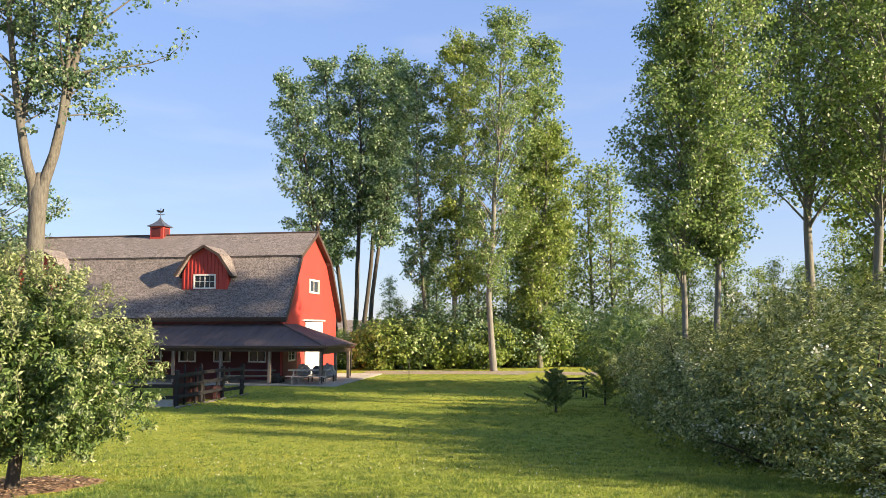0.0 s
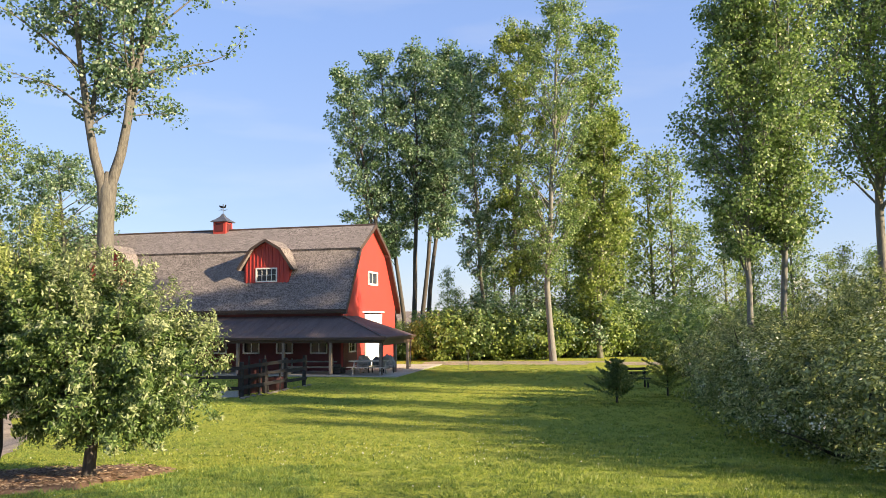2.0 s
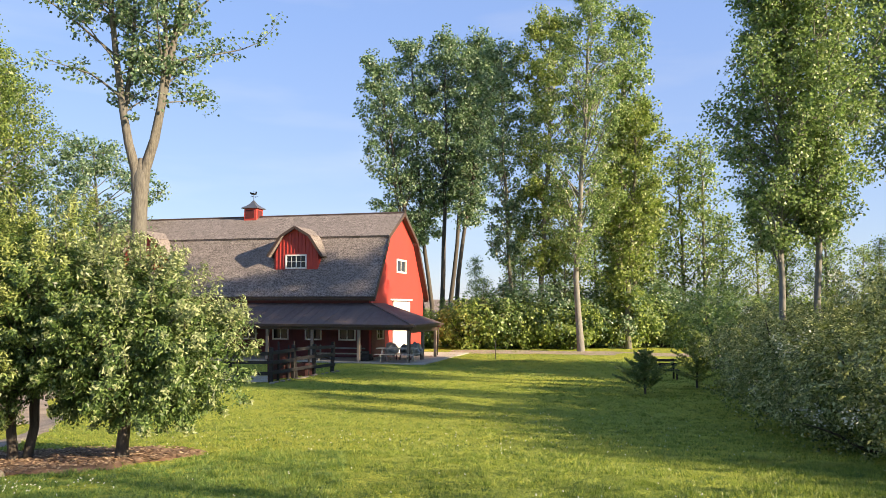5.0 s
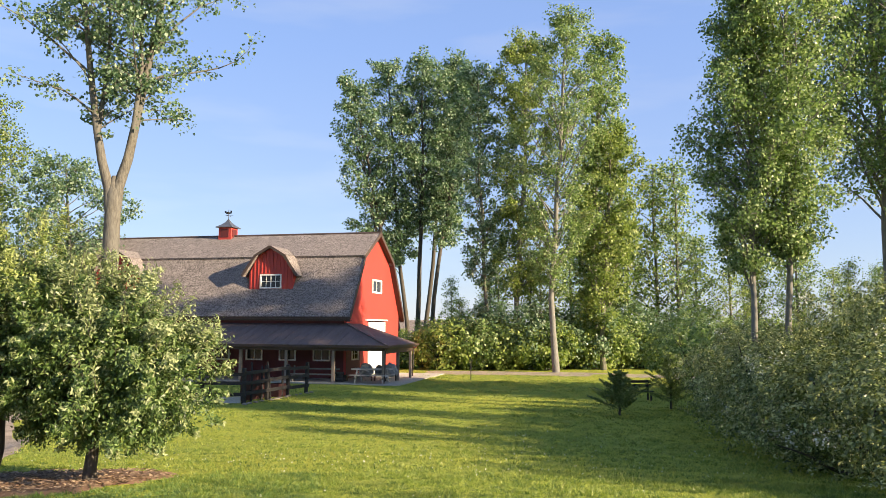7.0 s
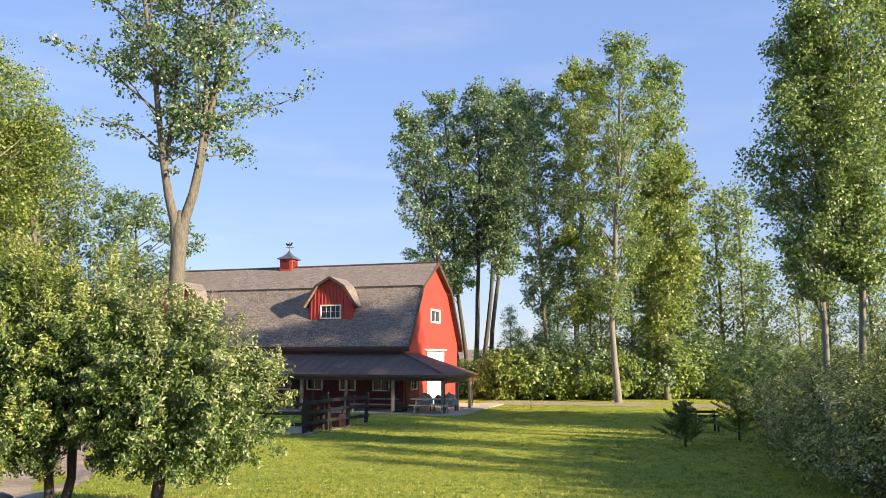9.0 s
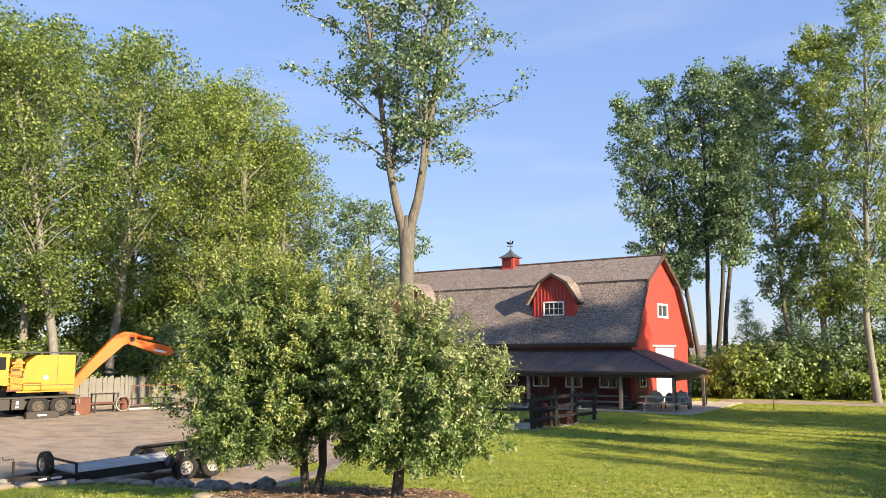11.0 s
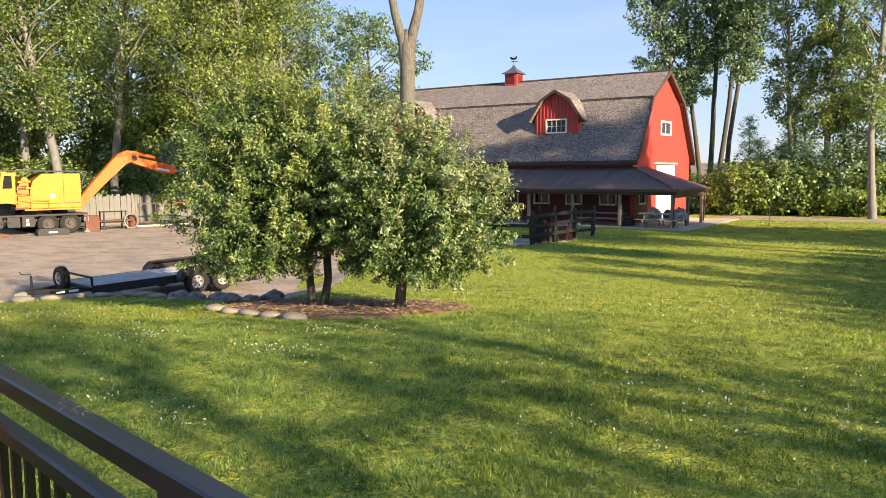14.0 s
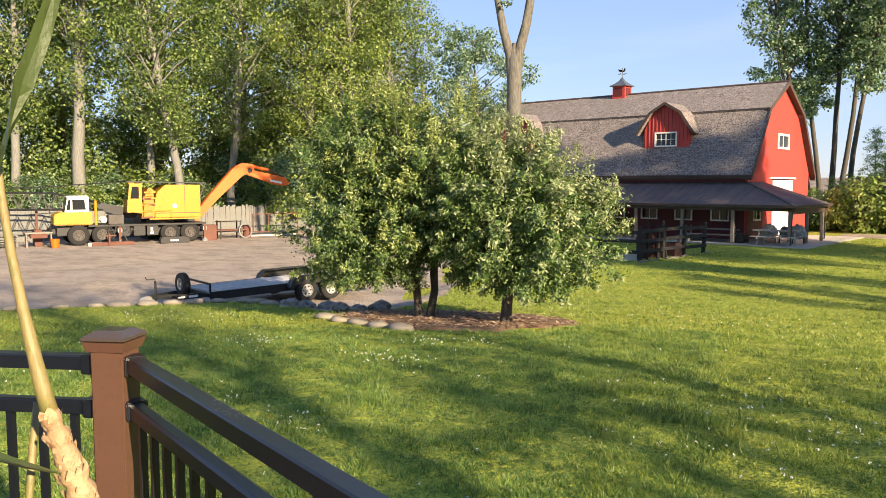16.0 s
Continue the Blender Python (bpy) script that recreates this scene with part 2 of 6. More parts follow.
M["sheath"] = worn("dry_sheath", (0.34, 0.21, 0.11), (0.50, 0.36, 0.22), (0.16, 0.075, 0.03), 30.0, 90.0, 0.8, 0, 0.3)
M["blade_leaf"] = worn("strap_leaf", (0.035, 0.055, 0.014), (0.055, 0.08, 0.02), (0.075, 0.095, 0.035), 6.0, 50.0, 0.45)
M["cupola_roof"] = worn("slate_blue_metal", (0.10, 0.11, 0.13), (0.14, 0.15, 0.18), (0.08, 0.08, 0.09), 2.0, 20.0, 0.4, 0.4)
M["soil"] = worn("deck_board", (0.085, 0.07, 0.06), (0.11, 0.09, 0.078), (0.065, 0.054, 0.046), 2.0, 20.0, 0.7)


def glass_material():
    m, nt, b = material("window_glass", 0.06)
    b.inputs["Base Color"].default_value = (0.02, 0.022, 0.025, 1)
    b.inputs["Specular IOR Level"].default_value = 0.35
    v = coords(nt)
    bumped(nt, b, noisy(nt, v, 1.5, 2), 0.05, 0.02)
    return m


M["glass"] = glass_material()


def lawn_material():
    m, nt, b = material("lawn", 0.9)
    v = coords(nt)
    big, mid, fine = noisy(nt, v, 0.12, 3), noisy(nt, v, 1.1, 4), noisy(nt, v, 22.0, 5, 0.75)
    col = ramp(nt, fine, [(0.36, (0.07, 0.14, 0.03)), (0.5, (0.32, 0.335, 0.044)), (0.64, (0.52, 0.48, 0.08))])
    col = mix(nt, col, (0.29, 0.335, 0.075), ramp(nt, mid, [(0.45, (0, 0, 0)), (0.75, (0.6, 0.6, 0.6))]))
    col = mix(nt, col, (0.16, 0.255, 0.055), ramp(nt, big, [(0.4, (0, 0, 0)), (0.7, (0.5, 0.5, 0.5))]))
    tuft = noisy(nt, v, 5.5, 4, 0.7)
    col = mix(nt, col, (0.055, 0.10, 0.02), ramp(nt, tuft, [(0.30, (0.75, 0.75, 0.75)), (0.47, (0, 0, 0))]))
    nt.links.new(col, b.inputs["Base Color"])
    b.inputs["Specular IOR Level"].default_value = 0.1
    bumped(nt, b, tuft, 1.0, 0.12)
    return m


def gravel_material():
    m, nt, b = material("gravel", 0.95)
    v = coords(nt)
    big, fine = noisy(nt, v, 0.25, 4), noisy(nt, v, 28.0, 5, 0.8)
    col = ramp(nt, fine, [(0.3, (0.17, 0.14, 0.115)), (0.5, (0.33, 0.28, 0.235)), (0.7, (0.50, 0.43, 0.36))])
    col = mix(nt, col, (0.44, 0.345, 0.255), ramp(nt, big, [(0.4, (0, 0, 0)), (0.65, (0.6, 0.6, 0.6))]))
    col = mix(nt, col, (0.15, 0.125, 0.105), ramp(nt, noisy(nt, coords(nt, (1.0, 1.7, 1.0)), 0.6, 5, 0.7), [(0.44, (0, 0, 0)), (0.62, (0.55, 0.55, 0.55))]))
    col = mix(nt, col, (0.55, 0.47, 0.39), ramp(nt, noisy(nt, v, 7.0, 3, 0.8), [(0.56, (0, 0, 0)), (0.7, (0.6, 0.6, 0.6))]))
    nt.links.new(col, b.inputs["Base Color"])
    b.inputs["Specular IOR Level"].default_value = 0.15
    bumped(nt, b, fine, 0.6, 0.04)
    return m


def shingle_material():
    m, nt, b = material("roof_shingle", 0.9)
    tc, sep, com = nt.nodes.new("ShaderNodeTexCoord"), nt.nodes.new("ShaderNodeSeparateXYZ"), nt.nodes.new("ShaderNodeCombineXYZ")
    nt.links.new(tc.outputs["Object"], sep.inputs[0])
    dot = nt.nodes.new("ShaderNodeVectorMath")
    dot.operation = "DOT_PRODUCT"
    dot.inputs[1].default_value = (0, 0.566, 0.826)
    nt.links.new(tc.outputs["Object"], dot.inputs[0])
    nt.links.new(sep.outputs[0], com.inputs[0])
    nt.links.new(dot.outputs["Value"], com.inputs[1])
    br = node(nt, "ShaderNodeTexBrick", Scale=1.0, Mortar_Size=0.012, Bias=-0.25, Brick_Width=0.30, Row_Height=0.135)
    br.inputs["Color1"].default_value, br.inputs["Color2"].default_value, br.inputs["Mortar"].default_value = (0.07, 0.06, 0.056, 1), (0.335, 0.288, 0.27, 1), (0.045, 0.038, 0.035, 1)
    nt.links.new(com.outputs[0], br.inputs["Vector"])
    v = coords(nt)
    col = mix(nt, br.outputs["Color"], ramp(nt, noisy(nt, v, 11.0, 3, 0.8), [(0.45, (0.06, 0.05, 0.045)), (0.55, (0.43, 0.372, 0.35))]), 0.55)
    col = mix(nt, col, (0.165, 0.142, 0.135), ramp(nt, noisy(nt, v, 0.4, 4), [(0.4, (0, 0, 0)), (0.7, (0.5, 0.5, 0.5))]))
    nt.links.new(col, b.inputs["Base Color"])
    bumped(nt, b, br.outputs["Color"], 0.5, 0.02)
    return m


M["roof"] = shingle_material()
M["lawn"], M["gravel"] = lawn_material(), gravel_material()

# ---- building tools ----
class Geo:
    """Collects corners and faces for one mesh."""

    def __init__(self):
        self.v, self.f = [], []

    def add(self, verts, faces):
        n = len(self.v)
        self.v.extend(tuple(p) for p in verts)
        self.f.extend(tuple(i + n for i in q) for q in faces)
        return self

    def box(self, x0, x1, y0, y1, z0, z1, m=None):
        c = [(x, y, z) for z in (z0, z1) for x, y in ((x0, y0), (x1, y0), (x1, y1), (x0, y1))]
        if m is not None:
            c = [m @ Vector(p) for p in c]
        return self.add(c, [(3, 2, 1, 0), (4, 5, 6, 7), (0, 1, 5, 4), (1, 2, 6, 5), (2, 3, 7, 6), (3, 0, 4, 7)])

    def prism(self, outline, a, b, axis="y"):
        """A flat outline (x, z), (y, z) or (x, y), drawn out from a to b along the third axis."""
        put = {"y": lambda p, t: (p[0], t, p[1]), "x": lambda p, t: (t, p[0], p[1]), "z": lambda p, t: (p[0], p[1], t)}[axis]
        n = len(outline)
        v = [put(p, a) for p in outline] + [put(p, b) for p in outline]
        return self.add(v, [tuple(range(n))[::-1], tuple(range(n, 2 * n))] + [(i, (i + 1) % n, n + (i + 1) % n, n + i) for i in range(n)])

    def beam(self, a, b, w, h=None):
        """A square bar from a to b."""
        a, b = Vector(a), Vector(b)
        h = w if h is None else h
        d = b - a
        side = d.cross(Vector((0, 0, 1)))
        side = Vector((1, 0, 0)) if side.length < 1e-5 else side.normalized()
        up = side.cross(d).normalized()
        v = [p + side * (sx * w / 2) + up * (sz * h / 2) for p in (a, b) for sx, sz in ((-1, -1), (1, -1), (1, 1), (-1, 1))]
        return self.add(v, [(0, 1, 2, 3), (7, 6, 5, 4), (0, 4, 5, 1), (1, 5, 6, 2), (2, 6, 7, 3), (3, 7, 4, 0)])

    def tube(self, pts, rad, sides=8, caps=True):
        pts = [Vector(p) for p in pts]
        v, f, ref = [], [], None
        for i, p in enumerate(pts):
            d = (pts[min(i + 1, len(pts) - 1)] - pts[max(i - 1, 0)]).normalized()
            if ref is None:
                ref = d.orthogonal().normalized()
            ref = (ref - d * ref.dot(d)).normalized()
            o = d.cross(ref)
            r = rad[i] if isinstance(rad, (list, tuple)) else rad
            v += [p + (ref * math.cos(2 * math.pi * k / sides) + o * math.sin(2 * math.pi * k / sides)) * r for k in range(sides)]
        for i in range(len(pts) - 1):
            for k in range(sides):
                a, b = i * sides + k, i * sides + (k + 1) % sides
                f.append((a, b, b + sides, a + sides))
        if caps:
            f += [tuple(range(sides))[::-1], tuple(range(len(v) - sides, len(v)))]
        return self.add(v, f)

    def lathe(self, profile, sides=24, m=None, caps=True):
        """Radius and height pairs turned round the z axis."""
        v, f = [], []
        for r, z in profile:
            v += [(r * math.cos(2 * math.pi * k / sides), r * math.sin(2 * math.pi * k / sides), z) for k in range(sides)]
        for i in range(len(profile) - 1):
            for k in range(sides):
                a, b = i * sides + k, i * sides + (k + 1) % sides
                f.append((a, b, b + sides, a + sides))
        if caps:
            f += [tuple(range(sides))[::-1], tuple(range(len(v) - sides, len(v)))]
        if m is not None:
            v = [m @ Vector(p) for p in v]
        return self.add(v, f)

    def mesh(self, name, mat, smooth=False, bevel=0.0):
        me = bpy.data.meshes.new(name)
        me.from_pydata(self.v, [], self.f)
        if bevel:
            bm = bmesh.new()
            bm.from_mesh(me)
            bmesh.ops.recalc_face_normals(bm, faces=bm.faces)
            bmesh.ops.bevel(bm, geom=[e for e in bm.edges if e.is_manifold and e.calc_face_angle(0) > 0.6], offset=bevel, segments=2, affect="EDGES", clamp_overlap=True)
            bm.to_mesh(me)
            bm.free()
        me.materials.append(mat)
        if smooth:
            me.polygons.foreach_set("use_smooth", [True] * len(me.polygons))
        me.update()
        return me


def part(name, geo, mat, parent, label="", m=None, smooth=False, bevel=0.0):
    """One mesh under a thing or under a part."""
    ob = new(name, geo if isinstance(geo, bpy.types.Mesh) else geo.mesh(name, mat, smooth, bevel))
    ob.parent = parent
    if m is not None:
        ob.matrix_basis = m
    return tagged(ob, label)


def thing(name, m, label, category, group="", kind=""):
    """An empty at the base of a thing, to which its parts belong."""
    ob = new(name)
    ob.empty_display_size = 0.2
    ob.matrix_basis = m
    return tagged(ob, label, category, group, kind)


def solid(name, geo, mat, label, category, group="", kind="", m=None, smooth=False, bevel=0.0):
    """A thing of one mesh."""
    ob = new(name, geo if isinstance(geo, bpy.types.Mesh) else geo.mesh(name, mat, smooth, bevel))
    if m is not None:
        ob.matrix_basis = m
    return tagged(ob, label, category, group, kind)


def quad_mesh(name, verts, mat, corners=4):
    """A mesh of loose faces from an array (n, corners, 3)."""
    n = len(verts)
    me = bpy.data.meshes.new(name)
    me.vertices.add(n * corners)
    me.vertices.foreach_set("co", np.asarray(verts, np.float32).ravel())
    me.loops.add(n * corners)
    me.loops.foreach_set("vertex_index", np.arange(n * corners, dtype=np.int32))
    me.polygons.add(n)
    me.polygons.foreach_set("loop_start", np.arange(0, n * corners, corners, dtype=np.int32))
    me.materials.append(mat)
    me.update(calc_edges=True)
    return me


def unit(a):
    return a / np.maximum(np.linalg.norm(a, axis=-1, keepdims=True), 1e-9)


def leaf_quads(rng, centres, length, width, normals=None, hang=0.0):
    """Bent lozenges, one a leaf."""
    n = len(centres)
    nor = rng.normal(size=(n, 3))
    nor[:, 2] = np.abs(nor[:, 2])
    if normals is not None:
        nor = unit(nor) * 0.8 + normals
    nor = unit(nor)
    along = rng.normal(size=(n, 3))
    along[:, 2] -= hang
    along = unit(along - nor * (along * nor).sum(1, keepdims=True))
    across = np.cross(nor, along)
    size = rng.uniform(0.65, 1.3, (n, 1))
    l, w = along * length * size / 2, across * width * size / 2
    fold = nor * width * size * 0.18
    return np.stack([centres - l, centres + w + fold - l * 0.15, centres + l, centres - w + fold - l * 0.15], 1)


def drop(x, y):
    """Height of the ground: the house stands on a low rise above the yard."""
    s = np.clip((np.hypot(x, y) - 8.0) / 18.0, 0, 1)

    def beyond(ax, ay, bx, by):
        return ((y - ay) * (bx - ax) - (x - ax) * (by - ay)) / math.hypot(bx - ax, by - ay)

    d = np.minimum(np.maximum(beyond(-21.5, 11.0, -16.5, 15.4), beyond(-16.5, 15.4, -10.8, 13.4)), beyond(-10.8, 13.4, -18, 40))
    q = np.clip(d / 2.2, 0, 1)
    return 1.05 * (1 - s * s * (3 - 2 * s)) - 0.4 * q * q * (3 - 2 * q)


def ground_z(x, y):
    return float(drop(x, y))


def rise(name, x, y):
    return pose(x, y, ground_z(x, y))


# ---- plants ----
def limb(rng, geo, a, b, r0, r1, bend=0.08, steps=5, sides=5):
    """A tapered, wandering limb; returns its points."""
    a, b = np.array(a, float), np.array(b, float)
    length = np.linalg.norm(b - a)
    off = np.cumsum(rng.normal(size=(steps + 1, 3)), 0) * bend * length / steps
    f = np.linspace(0, 1, steps + 1)[:, None]
    pts = a + (b - a) * f + off * np.sin(f * math.pi) + np.array([0, 0, bend * length]) * np.sin(f * math.pi) * 0.6
    geo.tube([tuple(p) for p in pts], [r0 + (r1 - r0) * float(x) for x in f[:, 0]], sides, caps=False)
    return pts


def crown_leaves(rng, spots, count, spread, length, width, hang=0.0, flat=0.75):
    """Leaves in clumps round the given spots."""
    spots = np.array(spots)
    pick = rng.integers(0, len(spots), count)
    size = rng.uniform(0.55, 1.25, len(spots))[pick][:, None]
    d = unit(rng.normal(size=(count, 3))) * rng.uniform(0.15, 1, (count, 1)) ** 0.6
    c = spots[pick] + d * np.array([1, 1, flat]) * spread * size
    return leaf_quads(rng, c, length, width, d * 0.5, hang)


def tall_tree(seed, height, r0, lean, crown, branches, leaves, leaf, spread, bark_mat, leaf_mat, steep=1.1, stems=None, twigs=4):
    """Trunk and crown meshes of a tall tree. crown: height share and radius pairs from its foot to its top."""
    rng = np.random.default_rng(seed)
    geo, spots = Geo(), []
    zs, rs = [c[0] for c in crown], [c[1] for c in crown]
    turn = rng.uniform(0, 6.28)
    for base, top, r_base, share in (stems or [((0, 0, 0), (lean[0], lean[1], height), r0, 1.0)]):
        base, top = np.array(base, float), np.array(top, float)
        n = 10
        f = np.linspace(0, 1, n + 1)
        wob = np.cumsum(rng.normal(size=(n + 1, 2)), 0) * 0.012 * height * 0.35
        wob -= wob[0] + (wob[-1] - wob[0]) * f[:, None]
        line = base + (top - base) * f[:, None] ** np.array([1.25, 1.25, 1.0])
        line[:, :2] += wob
        rad = r_base * (1 - f) ** 0.75 + 0.025
        if base[2] < 0.5:
            rad[0] *= 1.2
        geo.tube([tuple(p) for p in line], [float(x) for x in rad], 9, caps=False)
        low = max(zs[0], (base[2] + 0.12 * (top[2] - base[2])) / height)
        for i in range(int(branches * share)):
            h = low + (0.985 - low) * ((i + rng.uniform(0, 1)) / (branches * share))
            t = (h * height - base[2]) / (top[2] - base[2])
            if t < 0.05 or t > 0.99:
                continue
            start = np.array([np.interp(t, f, line[:, k]) for k in range(3)])
            r_here = float(np.interp(t, f, rad))
            turn += 2.4 + rng.normal() * 0.4
            reach = float(np.interp(h, zs, rs)) * rng.uniform(0.6, 1.12)
            up = min(reach * steep * rng.uniform(0.6, 1.2), max(height * 1.0 - start[2], 0.3))
            start[2] -= min(up * 0.6, start[2] * 0.2)
            end = start + np.array([math.cos(turn) * reach, math.sin(turn) * reach, up])
            pts = limb(rng, geo, start, end, min(r_here * 0.5, 0.022 + reach * 0.013), 0.015, 0.10, 5, 5)
            for k in range(twigs):
                s = rng.uniform(0.35, 1.0)
                a = np.array([np.interp(s, np.linspace(0, 1, len(pts)), pts[:, q]) for q in range(3)])
                d = rng.normal(size=3) * np.array([1, 1, 0.7]) + np.array([0, 0, 0.35])
                b = a + unit(d) * spread * rng.uniform(0.6, 1.5)
                geo.tube([tuple(a), tuple((a + b) / 2 + rng.normal(size=3) * 0.05), tuple(b)], [0.018, 0.012, 0.006], 3, caps=False)
                spots.append(b)
                if rng.random() < 0.5:
                    spots.append(a)
            spots.append(end)
    quads = crown_leaves(rng, spots, leaves, spread, leaf, leaf * 0.8)
    return geo.mesh("trunk", bark_mat, smooth=True), quad_mesh("crown", quads, leaf_mat)


def plant_tree(name, meshes, m, label, category="tree", group=""):
    t = thing(name, m, label, category, group)
    part("trunk", meshes[0], None, t)
    part("crown", meshes[1], None, t)
    return t


def shrub(seed, rx, ry, h, leaves, leaf, aspect, clumps, spread, bark_mat, leaf_mat, foot=0.1, stems=9, hang=0.3, flowers=0, lumps=0.18, low=-0.55, sprig=0.0, core=0):
    """A dense bush: a fan of stems and clumps of leaves over an uneven dome."""
    rng = np.random.default_rng(seed)
    geo, spots, out = Geo(), [], []
    for i in range(clumps):
        a, u = rng.uniform(0, 6.28), rng.uniform(low, 1)
        s = rng.uniform(0.55, 1.0) ** 0.5
        bump = 1 + lumps * noise.noise(Vector((math.cos(a) * 2.2, math.sin(a) * 2.2, u * 2.2 + seed)))
        q = math.sqrt(max(0, 1 - u * u))
        spots.append((rx * q * math.cos(a) * s * bump, ry * q * math.sin(a) * s * bump, foot * h + (h * (1 - foot)) * (0.5 + 0.5 * u * s * bump)))
        out.append((q * math.cos(a), q * math.sin(a), u))
    for i in range(stems):
        p = spots[int(rng.integers(0, clumps))]
        b = rng.normal(size=2) * 0.12 * min(rx, 1.5)
        limb(rng, geo, (b[0], b[1], -0.1), (p[0] * 0.85, p[1] * 0.85, p[2] * 0.9), 0.035 + 0.008 * h, 0.01, 0.10, 5, 5)
    spots, out = np.array(spots), np.array(out)
    pick = rng.integers(0, clumps, leaves)
    d = unit(rng.normal(size=(leaves, 3))) * rng.uniform(0.1, 1, (leaves, 1)) ** 0.6
    c = spots[pick] + d * spread * rng.uniform(0.6, 1.3, clumps)[pick][:, None]
    if sprig:                                   # upright, leafy shoots instead of round clumps
        axis = unit(out + np.array([0, 0, 0.7]) + rng.normal(size=(clumps, 3)) * 0.45)[pick]
        f = rng.uniform(-1, 1, (leaves, 1))
        c = spots[pick] + axis * f * sprig + rng.normal(size=(leaves, 3)) * spread * (0.75 - 0.5 * f)
    c[:, 2] = np.maximum(c[:, 2], 0.04)
    quads = leaf_quads(rng, c, leaf, leaf * aspect, out[pick] * 0.7, hang)
    if core:                                    # larger leaves added deep inside to block light
        q = unit(rng.normal(size=(core, 3))) * rng.uniform(0.05, 1, (core, 1)) ** 0.33 * 0.8
        q = np.array([0, 0, h * 0.46]) + q * np.array([rx, ry, h * 0.5]) * 0.85
        quads = np.concatenate([quads, leaf_quads(rng, q, leaf * 1.7, leaf * 1.1)])
    made = [geo.mesh("stem", bark_mat, smooth=True), quad_mesh("foliage", quads, leaf_mat)]
    if flowers:
        pick = rng.integers(0, clumps, flowers)
        pick = pick[out[pick][:, 2] < 0.75]
        c = spots[pick] * 1.04 + out[pick] * spread * 0.8
        c = np.repeat(c, 45, 0) + rng.normal(size=(len(c) * 45, 3)) * 0.10
        made.append(quad_mesh("blossom", leaf_quads(rng, c, 0.06, 0.05), M["petal"]))
    return made


def plant_shrub(name, meshes, m, label, category="bush", group=""):
    t = thing(name, m, label, category, group)
    for k, me in zip(("stem", "foliage", "blossom"), meshes):
        part(k, me, None, t)
    return t

# ---- ground ----
from mathutils.geometry import tessellate_polygon


def make_ground():
    radii = [0.0] + [0.6 * i for i in range(1, 50)] + [32, 36, 42, 50, 60, 75, 95, 130, 200, 400, 900, 2500]
    sectors, geo = 120, Geo()
    v, f = [(0, 0, 1.05)], []
    for r in radii[1:]:
        for k in range(sectors):
            a = 2 * math.pi * k / sectors
            x, y = r * math.cos(a), r * math.sin(a)
            lump = 0.05 * noise.noise(Vector((x * 0.22, y * 0.22, 3))) if 5 < r < 200 else 0
            v.append((x, y, ground_z(x, y) + lump))
    for k in range(sectors):
        f.append((0, 1 + k, 1 + (k + 1) % sectors))
        for i in range(len(radii) - 2):
            a, b = 1 + i * sectors + k, 1 + i * sectors + (k + 1) % sectors
            f.append((a, a + sectors, b + sectors, b))
    geo.add(v, f)
    return solid("ground", geo, M["lawn"], "mown green lawn sloping gently down to the yard", "lawn", kind="structure", smooth=True)


def lump_z(x, y):
    r = math.hypot(x, y)
    return ground_z(x, y) + (0.05 * noise.noise(Vector((x * 0.22, y * 0.22, 3))) if 5 < r < 200 else 0)


def patch(name, centre, outline, lift, mat, label, category, wobble=0.25, rings=40, step=0.5):
    """A sheet that lies on the ground inside an uneven outline, seen from its centre."""
    rng = random.Random(5)
    edge = []
    for (x0, y0), (x1, y1) in zip(outline, outline[1:] + outline[:1]):
        n = max(1, int(math.hypot(x1 - x0, y1 - y0) / step))
        for i in range(n):
            x, y = x0 + (x1 - x0) * i / n, y0 + (y1 - y0) * i / n
            w = noise.noise(Vector((x * 0.9, y * 0.9, 7))) + 0.4 * rng.uniform(-1, 1)
            d = math.hypot(x - centre[0], y - centre[1])
            s = 1 + wobble * w / d
            edge.append((centre[0] + (x - centre[0]) * s, centre[1] + (y - centre[1]) * s))
    n, geo = len(edge), Geo()
    v, f = [(centre[0], centre[1], lump_z(*centre) + lift)], []
    for j in range(1, rings + 1):
        s = j / rings
        for x, y in edge:
            px, py = centre[0] + (x - centre[0]) * s, centre[1] + (y - centre[1]) * s
            v.append((px, py, lump_z(px, py) + (lift if j < rings else -0.02)))
    for k in range(n):
        f.append((0, 1 + k, 1 + (k + 1) % n))
        for j in range(rings - 1):
            a, b = 1 + j * n + k, 1 + j * n + (k + 1) % n
            f.append((a, a + n, b + n, b))
    return solid(name, geo.add(v, f), mat, label, category, kind="structure", smooth=True)


make_ground()
patch("gravel_yard", (-34.0, 26.0), [(-26, 7.5), (-21.3, 11.0), (-19.2, 12.9), (-17.8, 14.2), (-16.4, 15.6), (-14.2, 14.9), (-12.2, 14.1), (-10.9, 14.8), (-12.2, 19.0), (-14, 22.4), (-16, 30), (-19, 40), (-26, 49), (-36, 53), (-46, 48), (-54, 34), (-60, 16), (-50, -6), (-32, 0)],
      0.03, M["gravel"], "pale brown packed gravel yard", "gravel yard", 0.3, 60, 0.6)
patch("gravel_drive", (4.0, 57.2), [(-6.5, 55.3), (0, 55.4), (10, 53.6), (18, 50.5), (19, 53.5), (12, 57.0), (4, 59.0), (-6, 59.4)], 0.03, M["gravel"], "narrow pale gravel drive along the trees", "drive", 0.3, 12, 0.8)
